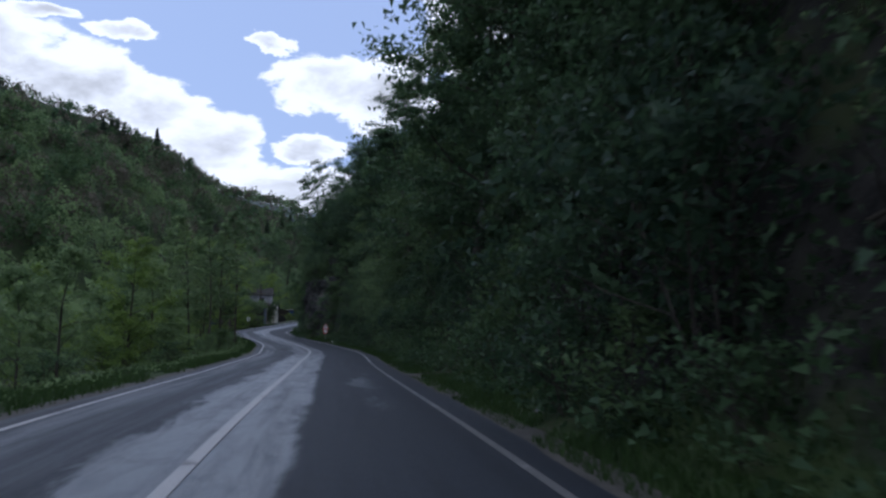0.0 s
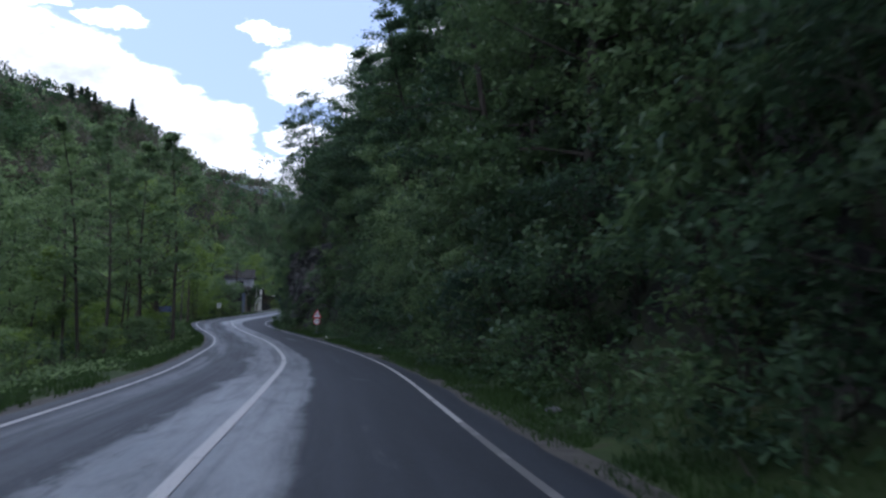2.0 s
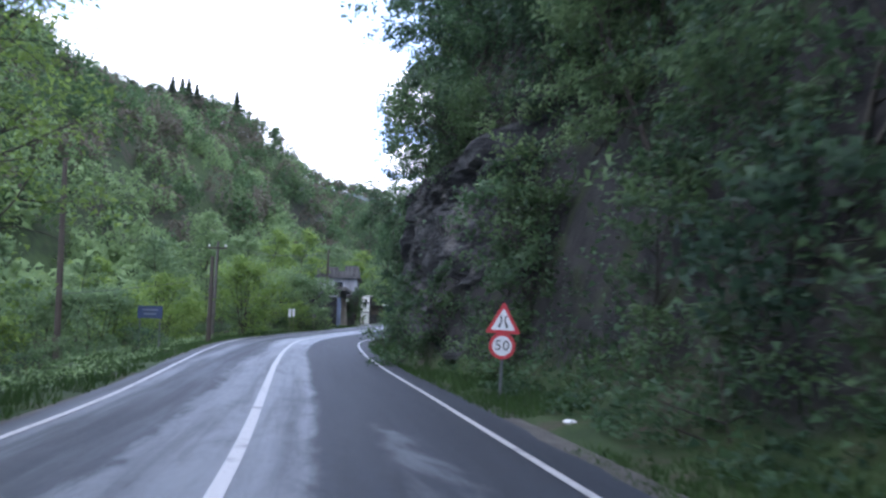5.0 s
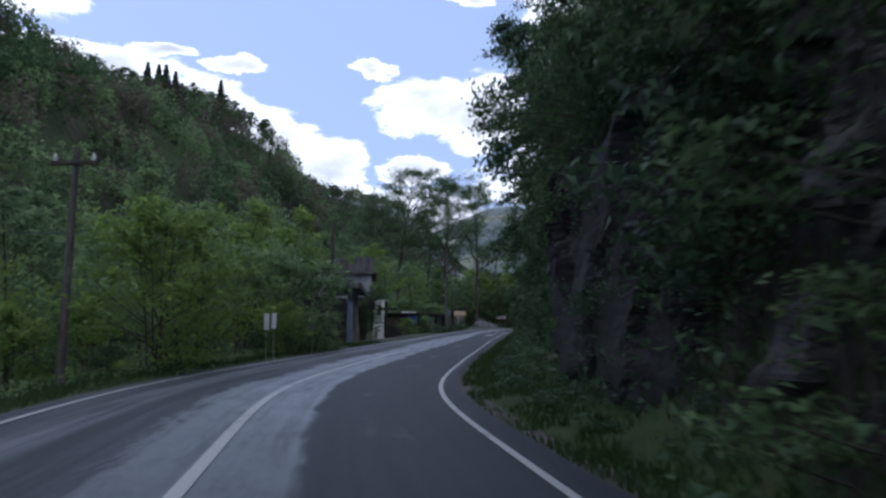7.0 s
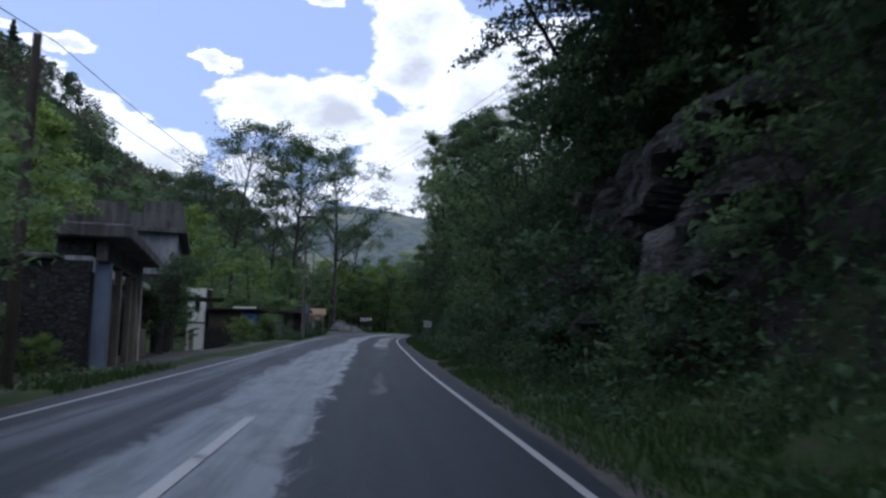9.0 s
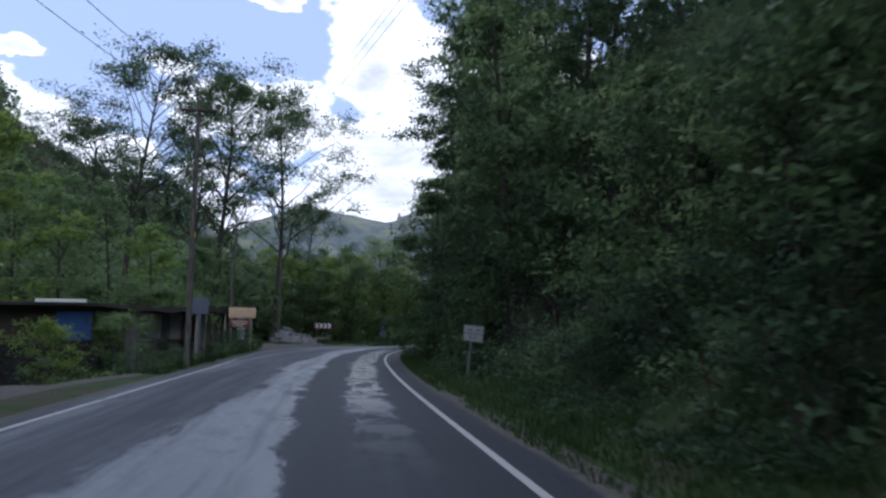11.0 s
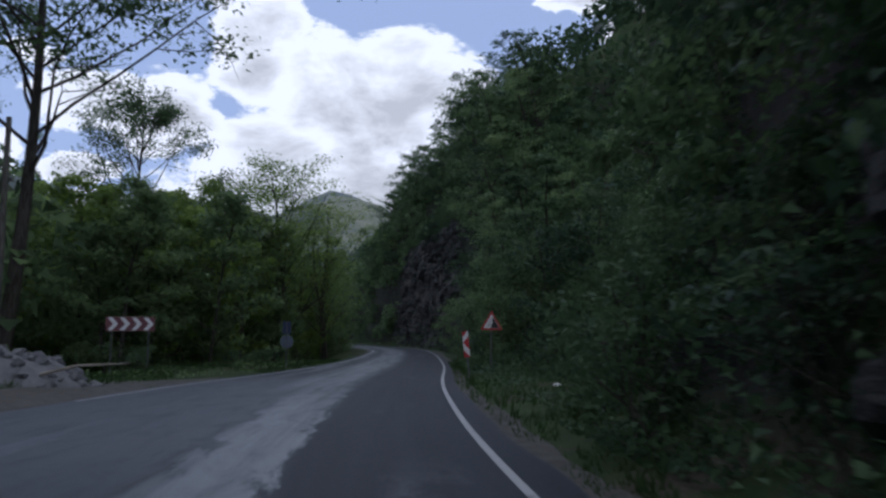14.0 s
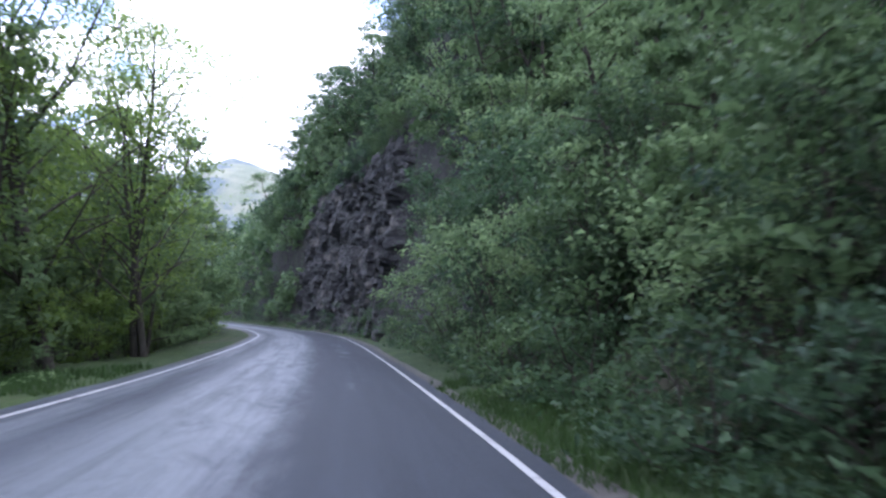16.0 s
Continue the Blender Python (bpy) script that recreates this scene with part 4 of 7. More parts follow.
def is_bare(y, h):
    return any(a < y < b and lo < h < hi for a, b, lo, hi in BARE)


# clear places in front of the signs: x, y, radius
CLEAR = [(-11.9, 78.7, 1.5), (-12.2, 76.0, 1.3), (-21.55, 165.1, 1.3), (-22.0, 163.0, 1.4), (-16.0, 213.4, 1.6), (-14.2, 215.9, 1.6), (-16.0, 211, 1.5)]


def is_clear(x, y, reach):
    return any(math.hypot(x - a, y - b) < r + reach for a, b, r in CLEAR)


def plant_bank():
    """The wooded bank on the right of the road: low bushes, shrubs, leaning trees."""
    y = -4.0
    while y < 330:
        f = float(bank_foot(y))
        near = 1.0 if y < 235 else 1.5
        low_part = 141 < y < 168 or 193 < y < 212
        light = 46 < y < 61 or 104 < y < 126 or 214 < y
        u = f + rng.uniform(-0.2, 0.5)
        open_verge = 107 < y < 128
        if not open_verge and not is_clear(float(xc(y)) + u, y, 0.7):
            rng.choice(BRAMBLE).put(float(xc(y)) + u, y, rng.uniform(0.7, 1.15), rng.uniform(0, 360))
        for d0, d1, kinds, s0, s1, chance in ((1.0, 2.6, BEECH_NEAR, 0.85, 1.15, 0.8 if 112 < y < 125 else 0.0), (1.2, 4.5, HAZEL, 0.5, 0.85, 0.7), (0.5, 1.4, HAZEL, 0.6, 0.95, 0.75), (1.6, 3.2, HAZEL, 0.85, 1.3, 0.9), (2.8, 5.5, BEECH, 0.38 if low_part else 0.8, 0.55 if low_part else 1.15, 0.45 if low_part else 0.72),
                                           (6, 10, BEECH, 0.9, 1.2, 0.1 if low_part else 0.6 if y < 45 or y > 92 else 0.3)):
            if rng.uniform() > chance:
                continue
            d = rng.uniform(d0, d1) + 1.0 * open_verge
            yy = y + rng.uniform(-1, 1)
            x = float(xc(yy)) + f + d
            h = float(land(x, yy) - zc(yy))
            if is_bare(yy, h) or is_clear(x, yy, 1.0 if kinds is HAZEL else 0.3):
                continue
            # fewer light leaves before y 40 and from 66 to 104 imitate shade
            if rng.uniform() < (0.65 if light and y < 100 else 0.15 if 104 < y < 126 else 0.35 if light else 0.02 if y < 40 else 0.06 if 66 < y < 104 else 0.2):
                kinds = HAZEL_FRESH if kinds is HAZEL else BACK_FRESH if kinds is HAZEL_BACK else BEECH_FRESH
            if (44 < y < 82 or 165 < y < 244 or 104 < y < 140 and d < 5.5) and kinds in (BEECH, BEECH_FRESH):
                kinds = BEECH_NEAR if kinds is BEECH else BEECH_LIGHT
            if y > 250:
                kinds = HAZEL_BACK if kinds is HAZEL else BACK_FRESH if kinds is HAZEL_FRESH else kinds
            small = 0.38 if is_below(yy, h) else 0.6 if 193 < yy < 212 else 1.0
            # darkest kind only before y 17: the bank's shade put into leaf colour
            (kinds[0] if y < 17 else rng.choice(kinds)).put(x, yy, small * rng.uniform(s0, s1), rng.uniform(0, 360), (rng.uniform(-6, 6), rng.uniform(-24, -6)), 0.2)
        if 94 < y < 200 and not open_verge and not is_clear(float(xc(y)) + f, y, 0.9):
            rng.choice(BRAMBLE).put(float(xc(y)) + f + rng.uniform(0.3, 1.0), y + rng.uniform(-1, 1), rng.uniform(0.8, 1.3), rng.uniform(0, 360), (0, -10))
        y += rng.uniform(1.7, 2.6) * near


plant_bank()


def beside(y, e):
    """A place e metres to the left of the left edge line."""
    return float(xc(y) - left_edge(y)) - e, y


def lean(a):
    return (rng.uniform(-a, a), rng.uniform(-a, a))


def plant_left():
    """The trees and bushes on the river flat on the left."""
    y = -8.0
    while y < 320:
        town = 124 < y < 205
        rows = []
        if y < 50:
            rows += [(4.5, 8, ALDER, 0.42, 0.62, 0.9), (8, 12, ALDER, 0.55, 0.75, 0.9), (3.2, 5.5, FRESH, 0.4, 0.7, 0.8)]
        elif y < 76:
            rows += [(5.5, 9, THIN_TREE, 0.6, 0.75, 0.7), (8, 12, ALDER, 0.7, 0.9, 0.7), (3.5, 6.5, FRESH, 0.35, 0.6, 0.7)]
        elif y < 124:
            rows += [(7.5, 10, FRESH, 0.7, 1.1, 0.85), (9, 14, ALDER, 0.6, 0.9, 0.8)]
        elif town:
            rows += [(15, 20, ALDER, 0.8, 1.15, 0.75)]
        else:
            rows += [(4.5, 8, ALDER, 0.65, 1.0, 0.85), (8, 13, ALDER, 0.8, 1.2, 0.8), (3, 6, FRESH, 0.5, 0.8, 0.5)]
        for e0, e1, kinds, s0, s1, chance in rows:
            if rng.uniform() > chance:
                continue
            yy = y + rng.uniform(-2, 2)
            x, yy = beside(yy, rng.uniform(e0, e1))
            if 196 < yy < 222 and x > -36:
                continue
            rng.choice(kinds).put(x, yy, rng.uniform(s0, s1), rng.uniform(0, 360), lean(4), 0.3)
        y += rng.uniform(3.2, 4.6)


plant_left()
for (x, y), k, s in (((-43.0, 213.0), 0, 1.05), ((-37.2, 215.8), 1, 1.12), ((-31.8, 222.0), 2, 1.1), ((-50.0, 219.0), 2, 0.95), ((-40.0, 226.0), 0, 0.9), ((-30.5, 241.0), 1, 0.8)):
    BIG_TREE[k].put(x, y, s, rng.uniform(0, 360), lean(2), 0.3)
FORKED = Kind("roadside_tree", "forked broad tree with sparse young leaves by the road", grow_tree(27, 14, 6.0, 2.6, 10500, 0.165, 2, 0.22, 0.75, 18, gap=0.6, twigs=3), LEAF_FRESH)
for (x, y), s in (((-21.5, 74.5), 0.8), ((-18.8, 241.9), 1.0), ((-22.0, 238.5), 0.9), ((-16.3, 247.0), 0.85), ((-15.6, 266.0), 0.6), ((-13.8, 283.0), 0.55)):
    FORKED.put(x, y, s, rng.uniform(0, 360), lean(3), 0.3)
for i in range(34):
    x, y = beside(252.0 + 2.6 * i, 3.5 + (i * 37 % 11) * 1.1)
    ALDER[i % 4].put(x, y, 0.8 + 0.08 * (i * 5 % 6), i * 73 % 360, (0, 0), 0.3)
# the close trunks that pass on the left in the grove, and bushes before the house
for (x, y), s in (((-18.7, 69.6), 0.82), ((-18.4, 64.0), 0.7), ((-17.6, 58.0), 0.65)):
    rng.choice(THIN_TREE).put(x, y, s, rng.uniform(0, 360), lean(3), 0.3)
for (x, y), s, k in (((-30.2, 110.5), 1.15, 0), ((-31.5, 115.0), 1.3, 1), ((-33.5, 121), 1.25, 0), ((-34.2, 127), 1.35, 1), ((-36, 132), 1.2, 0), ((-31.8, 104), 0.9, 0),
                     ((-31.3, 126.5), 1.15, 1), ((-32.2, 130.0), 1.0, 1), ((-30.2, 122.2), 0.55, 0), ((-29.9, 124.6), 0.5, 1), ((-32.2, 136.2), 0.28, 0), ((-33.6, 135.6), 0.5, 1), ((-36.4, 135.2), 0.6, 0), ((-39.0, 134.6), 0.8, 1), ((-33.4, 170.2), 0.5, 0), ((-32.3, 172.6), 0.5, 1), ((-33.0, 175.2), 0.6, 0), ((-33.2, 181.5), 0.9, 1), ((-33.6, 186.0), 0.8, 0)):
    FRESH[k].put(x, y, s, rng.uniform(0, 360), lean(5), 0.2)
for (x, y), s, k in (((-41.0, 166.5), 1.1, 2), ((-40.5, 178.0), 1.1, 1), ((-36.0, 183.0), 0.8, 2), ((-39.5, 189.0), 1.0, 3), ((-35.0, 198.5), 0.75, 0), ((-38.5, 203.0), 1.0, 1)):
    ALDER[k].put(x, y, s, rng.uniform(0, 360), lean(4), 0.3)
THIN_TREE[1].put(-37.6, 170.4, 0.32, 120, (0, 4), 0.3, label="thin leaning sapling before a whitewashed wall")
for x, y, z, s, tilt in ((-33.0, 150.2, 0.6, 0.7, -10), (-34.4, 150.4, -0.4, 0.7, 0), (-33.3, 150.9, 1.6, 0.55, -30), (-34.2, 151.8, 0.2, 0.6, 0), (-36.2, 137.6, -0.9, 0.75, 0), (-38.0, 139.0, -1.0, 0.9, 0), (-34.6, 137.2, -1.0, 0.45, 0),
                         (-36.2, 139.8, 2.6, 0.45, 20), (-30.0, 187.6, 0.0, 0.38, 0), (-30.9, 188.4, 0.0, 0.42, 0)):
    HAZEL[int(abs(x * 3)) % 4].put(x, y, s, x * 91 % 360, (0, tilt), 0.25, z=z, label="dark overgrown shrub against the old walls")
for x, y, s in ((-40.5, 141.0, 1.0), (-43.0, 147.0, 1.1), (-41.5, 153.0, 1.1), (-40.8, 159.0, 1.0), (-39.6, 134.0, 0.9)):
    ALDER[int(y) % 4].put(x, y, s, y * 31 % 360, (0, 0), 0.3)
for i in range(26):
    y = 168.0 + 0.8 * i
    BRAMBLE[i % 2].put(float(xc(y) - left_edge(y)) - 1.0 - 0.35 * (i * 7 % 4), y, 0.30 + 0.05 * (i % 4), i * 61 % 360, (0, 0), 0.08, label="low leafy weeds on the grassy verge")
for x, y, s in ((-34.6, 202.2, 0.75), (-33.4, 202.0, 0.6), (-32.4, 202.3, 0.55), (-31.5, 202.6, 0.45), (-35.8, 202.4, 0.8), (-31.0, 204.4, 0.5), (-36.5, 201.0, 0.7)):
    BRAMBLE[int(y * 5) % 2].put(x, y, s, x * 37 % 360, (0, 0), 0.05, label="low leafy weeds before the ruined stall")
# the tall grove on the inside of the bend past the rubble heap
tall = np.random.default_rng(58)
for x, y, s in ((-27.5, 228, 1.0), (-30.5, 231, 1.1), (-25.5, 233.5, 1.1), (-29, 237, 1.2), (-33, 235, 1.25), (-26, 243, 1.25), (-30.5, 245, 1.35), (-22.5, 247, 1.15),
                (-35, 243, 1.35), (-24, 252, 1.35), (-28, 256, 1.45), (-20, 256, 1.2), (-17.5, 262, 1.15), (-33, 262, 1.45), (-38, 230, 1.15), (-42, 238, 1.3), (-24.3, 229, 1.0), (-25.2, 247.5, 1.4)):
    ALDER[(1, 1, 2, 0)[int(tall.integers(4))]].put(x, y, s, float(tall.uniform(0, 360)), (float(tall.uniform(-4, 4)), float(tall.uniform(-4, 4))), 0.3)


def forest(name, label, spots, size, cards, card, mat, seed):
    """Far woods: crowns of many small clumps of leaves, in one object."""
    r = np.random.default_rng(seed)
    n = len(spots)
    d = r.normal(size=(n, cards, 3))
    d /= np.linalg.norm(d, axis=2, keepdims=True)
    d[:, :, 2] = np.abs(d[:, :, 2]) * 1.25 - 0.35
    rad = r.uniform(0.82, 1.0, (n, cards, 1)) * (0.75 + 0.5 * r.uniform(size=(n, 1, 1))) * np.asarray(size).reshape(-1, 1, 1)
    lump = 1 + 0.35 * np.sin(d[:, :, :1] * 5 + r.uniform(0, 6, (n, 1, 1))) * np.cos(d[:, :, 1:2] * 4 + r.uniform(0, 6, (n, 1, 1)))
    c = spots[:, None] + d * rad * lump * np.array([1, 1, 1.25]) + np.array([0, 0, 1.0]) * np.asarray(size).reshape(-1, 1, 1) * 1.1
    v, f = leaf_quads(c.reshape(-1, 3), r.uniform(0.7, 1.3, n * cards) * card, r, 0.3, 0.3, 0.8)
    ob = part(name, leaf_mesh(name, v, f, d.reshape(-1, 3) + np.array([0, 0, 0.35])), mat)
    return tagged(ob, label, "forest", kind="stuff")


def hillside(u0, u1, y0, y1, gap, seed):
    r = np.random.default_rng(seed)
    n = int(abs(u1 - u0) * (y1 - y0) / gap**2)
    y, u = r.uniform(y0, y1, n), r.uniform(min(u0, u1), max(u0, u1), n)
    x = xc(y) + u
    return np.stack([x, y, land(x, y)], -1)


flat_woods = hillside(-20, -42, -5, 420, 3.6, 10)
flat_woods = flat_woods[(flat_woods[:, 1] < 126) | (flat_woods[:, 1] > 200) | (flat_woods[:, 0] < -52)]
forest("forest", "fresh green alder wood on the river flat", flat_woods, np.random.default_rng(8).uniform(1.8, 3.6, len(flat_woods)), 90, 0.8, LEAF_FAR, 12)
grove = hillside(-15, -50, 222, 340, 3.1, 14)
grove = grove[grove[:, 0] < -16 - 6 * (grove[:, 1] < 232)]
forest("forest", "dense light green alder grove beyond the lay-by", grove, np.random.default_rng(9).uniform(3.4, 5.2, len(grove)), 150, 0.62, LEAF, 15)
left_woods = hillside(-40, -120, 60, 420, 4.6, 1)
pick = np.random.default_rng(5).uniform(size=len(left_woods)) + 0.32 * step01(xc(left_woods[:, 1]) - left_woods[:, 0], 55, 95)
fresh, budding = pick < 0.42, pick > 0.80
middle = ~fresh & ~budding
forest("forest", "dense fresh green broadleaf forest on the mountain side", left_woods[fresh], np.random.default_rng(1).uniform(2.4, 4.0, fresh.sum()), 250, 0.55, LEAF_FAR, 2)
forest("forest", "darker green trees scattered over the mountain side", left_woods[middle], np.random.default_rng(13).uniform(2.4, 4.0, middle.sum()), 250, 0.55, LEAF_SLOPE, 18)
forest("forest", "brownish budding trees scattered over the mountain side", left_woods[budding], np.random.default_rng(2).uniform(2.3, 3.7, budding.sum()), 230, 0.55, LEAF_BROWN, 3)
crest = hillside(-105, -220, 120, 900, 9.5, 4)
forest("forest", "wooded mountain crest against the sky", crest, np.random.default_rng(3).uniform(2.2, 4.2, len(crest)), 46, 1.2, LEAF_FAR, 5)
far = np.random.default_rng(91)
fx = far.uniform(-480, -75, 1700)
fy = 600 + 0.42 * np.minimum(fx + 150, 0) * (1 + 0.0006 * np.abs(fx)) + far.uniform(-170, 40, 1700)
far_woods = np.stack([fx, fy, land(fx, fy)], -1)
forest("forest", "brownish budding forest on the far ridge", far_woods[::2], far.uniform(2.6, 4.6, 850), 36, 1.5, LEAF_BROWN, 93)
forest("forest", "dark green forest on the far ridge", far_woods[1::2], far.uniform(2.6, 4.6, 850), 36, 1.5, LEAF_SLOPE, 94)
brow = np.concatenate([hillside(7, 17, 246, 335, 2.2, 16), hillside(5.2, 10, 305, 385, 1.8, 19)])
forest("forest", "dense green shrubs on the brow of the far bend", brow, np.random.default_rng(12).uniform(1.1, 2.1, len(brow)), 80, 0.55, LEAF_MID, 17)
upper = hillside(14, 75, -10, 460, 5.4, 6)
forest("forest", "dark broadleaf forest on the steep slope above the road", upper, np.random.default_rng(4).uniform(2.2, 3.8, len(upper)), 130, 0.6, LEAF_SLOPE, 7)



# tall trees at the foot of the bank
for y in (41.5, 43.2, 45.0, 47.0, 48.8, 50.6, 52.5, 54.5, 122.0, 124.2, 176.5, 178.4):
    late = y > 170
    light = 50 < y < 56 or 121 < y < 125
    (BEECH_FRESH[1] if light else BEECH_NEAR[1 if late else int(y) % 2]).put(float(xc(y) + bank_foot(y)) + rng.uniform(0.8, 2.0) - 0.9 * late, y, (rng.uniform(1.1, 1.35) - 0.2 * late) * (0.6 if light else 1.0), rng.uniform(0, 360), (rng.uniform(-4, 4), rng.uniform(-9, -3)), 0.3)


for y, d, s in ((112.6, 2.2, 0.8), (114.8, 2.0, 0.9), (116.9, 1.9, 0.85), (119.5, 2.0, 0.9)):
    HAZEL_FRESH[int(y) % 3].put(float(xc(y) + bank_foot(y)) + d, y, s, rng.uniform(0, 360), (0, rng.uniform(-16, -6)), 0.2)
    BEECH_FRESH[0].put(float(xc(y) + bank_foot(y)) + d + 1.6, y + 0.8, 0.7 * s, rng.uniform(0, 360), (0, rng.uniform(-16, -6)), 0.2)


def hang_over(y0, y1, h, gap):
    """Shrubs that lean out over the top of the bare rock."""
    y = y0
    while y < y1:
        d = 0.0
        x = float(xc(y) + bank_foot(y))
        while float(land(x + d, y) - zc(y)) < h and d < 12:
            d += 0.15
        rng.choice(HAZEL).put(x + d, y, rng.uniform(0.55, 0.9), rng.uniform(0, 360), (rng.uniform(-12, 12), rng.uniform(-80, -45)), 0.2)
        rng.choice(BEECH).put(x + d + 2.2, y + rng.uniform(-1, 1), rng.uniform(0.5, 0.75), rng.uniform(0, 360), (rng.uniform(-12, 12), rng.uniform(-28, -10)), 0.3)
        y += rng.uniform(0.7, 1.3) * gap


for a, b, h, gap in ((85, 98, 7.2, 1.4), (98.5, 110, 4.9, 1.1), (110, 128, 3.5, 2.6), (128, 139, 6.0, 1.3), (184, 193, 5.6, 0.9), (262, 304, 14.0, 2.2)):
    hang_over(a, b, h, gap)


# shrubs that cling to the bare slope past the first bend
cling = np.random.default_rng(61)
for i in range(20):
    y = 44.5 + 1.12 * i + float(cling.uniform(-0.4, 0.4))
    h = (2.1, 3.9, 2.9, 4.8)[i % 4] + float(cling.uniform(-0.4, 0.4))
    if 46 < y < 51 and h > 3.4:
        continue
    d = 0.0
    x = float(xc(y) + bank_foot(y))
    while float(land(x + d, y) - zc(y)) < h and d < 6:
        d += 0.1
    HAZEL_FRESH[i % 3].put(x + d, y, float(cling.uniform(0.38, 0.55)), float(cling.uniform(0, 360)), (float(cling.uniform(-12, 12)), float(cling.uniform(-62, -35))), 0.15)


for y, d, s in ((50.8, 1.2, 0.75), (52.7, 1.3, 0.9), (54.7, 1.2, 0.9), (56.8, 1.2, 0.8)):
    HAZEL_FRESH[int(y) % 3].put(float(xc(y) + bank_foot(y)) + d, y, s, float(cling.uniform(0, 360)), (0, float(cling.uniform(-18, -8))), 0.2)


# crowns that reach out from the bank high over the verge
reach = np.random.default_rng(59)
for y, h, s, tilt in ((131.0, 5.4, 0.9, -28), (133.6, 5.2, 1.0, -30), (136.0, 5.2, 1.0, -34), (138.2, 5.6, 0.9, -28), (185.4, 4.0, 0.9, -22), (187.4, 4.2, 1.0, -26), (189.5, 4.4, 1.0, -26), (192.0, 4.4, 0.9, -22)):
    d = 0.0
    x = float(xc(y) + bank_foot(y))
    while float(land(x + d, y) - zc(y)) < h and d < 6:
        d += 0.15
    BEECH_NEAR[int(y) % 2].put(x + d, y, s, float(reach.uniform(0, 360)), (float(reach.uniform(-5, 5)), tilt), 0.3)


def curtain():
    """Small shrubs rooted all over the steep face of the bank, hanging outwards."""
    r = np.random.default_rng(83)
    y = 3.0
    while y < 236:
        for h in (1.6, 3.4, 5.4):
            yy, hh = y + float(r.uniform(-0.8, 0.8)), h + float(r.uniform(-0.7, 0.7))
            if is_bare(yy, hh) or r.uniform() < (0.65 if 57 < yy < 82 and h > 2 else 0.15):
                continue
            x, d = float(xc(yy) + bank_foot(yy)), 0.0
            while float(land(x + d, yy) - zc(yy)) < hh and d < 8:
                d += 0.15
            if is_clear(x + d, yy, 0.8):
                continue
            # dark leaves alone before y 17, standing in for shade
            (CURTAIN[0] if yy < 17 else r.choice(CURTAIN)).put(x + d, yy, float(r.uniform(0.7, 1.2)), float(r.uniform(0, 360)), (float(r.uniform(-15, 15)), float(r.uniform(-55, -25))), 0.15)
        y += float(r.uniform(1.5, 2.2))


curtain()
# full crowns that stand along the edge of the bank
for y, u, s, tilt in ((130.6, 9.0, 1.2, -28), (132.8, 9.0, 1.3, -28), (135.2, 9.0, 1.4, -28), (137.6, 9.2, 1.35, -28), (134.0, 9.4, 1.45, -17), (136.6, 9.6, 1.45, -17), (180.6, 7.0, 1.05, -6), (183.0, 6.9, 1.15, -7), (184.8, 6.8, 1.2, -7), (187.4, 8.2, 1.2, -26), (189.8, 8.2, 1.15, -24)):
    BEECH_NEAR[int(y) % 2].put(float(xc(y)) + u, y, s, y * 83 % 360, (0, tilt), 0.3)
for i in range(8):
    y = 170.5 + 1.7 * i
    HAZEL[i % 4].put(float(xc(y) + bank_foot(y)) + 0.7 + 0.4 * (i % 2), y, 0.6 + 0.06 * (i % 3), i * 97 % 360, (0, -12), 0.2)
# light boughs that stand out before the dark hollows of the bank
for y, h, s, tilt in ((60.5, 4.6, 0.62, -34), (64.8, 3.2, 0.5, -38), (66.5, 6.4, 0.7, -36), (71.0, 4.2, 0.6, -36), (74.8, 6.6, 0.7, -34), (78.4, 4.4, 0.55, -34)):
    d = 0.0
    x = float(xc(y) + bank_foot(y))
    while float(land(x + d, y) - zc(y)) < h and d < 8:
        d += 0.15
    BEECH_LIGHT[int(y) % 2].put(x + d, y, s, y * 59 % 360, (0, tilt), 0.3)
# tall beeches whose boughs reach out over the road
for y, u, s, tilt in ((7.0, 8.0, 0.95, -6), (13.0, 7.6, 1.0, -8), (19.0, 7.8, 1.0, -8), (26.5, 5.9, 1.1, -8), (29.0, 7.6, 1.0, -7), (33.0, 9.0, 0.9, -6), (62.5, 8.8, 0.85, -5), (67.5, 8.4, 0.85, -6), (72.5, 8.6, 0.85, -6), (78.0, 8.6, 0.75, -8), (83.0, 8.4, 0.75, -8), (132.0, 9.8, 0.95, -16), (135.6, 9.6, 1.1, -18), (139.2, 9.4, 0.95, -12), (181.0, 8.8, 1.0, -4), (185.6, 8.6, 1.0, -2), (190.0, 8.8, 1.0, -6)):
    TALL_BEECH[int(y) % 2].put(float(xc(y)) + u, y, s, y * 47 % 360, (0, tilt), 0.3)
THIN_TREE[0].put(-19.8, 167.6, 0.75, 40, (0, -4), 0.3, label="slender sparse alder standing up from the bank")
# lush shrubs before the pale rock face past the first bend
for i in range(14):
    y = 47.0 + 1.45 * i
    HAZEL_FRESH[i % 3].put(float(xc(y) + bank_foot(y)) + 0.5 + 0.4 * (i % 3), y, 0.62 + 0.1 * (i % 4), i * 77 % 360, (0, -14 - 4 * (i % 3)), 0.2)


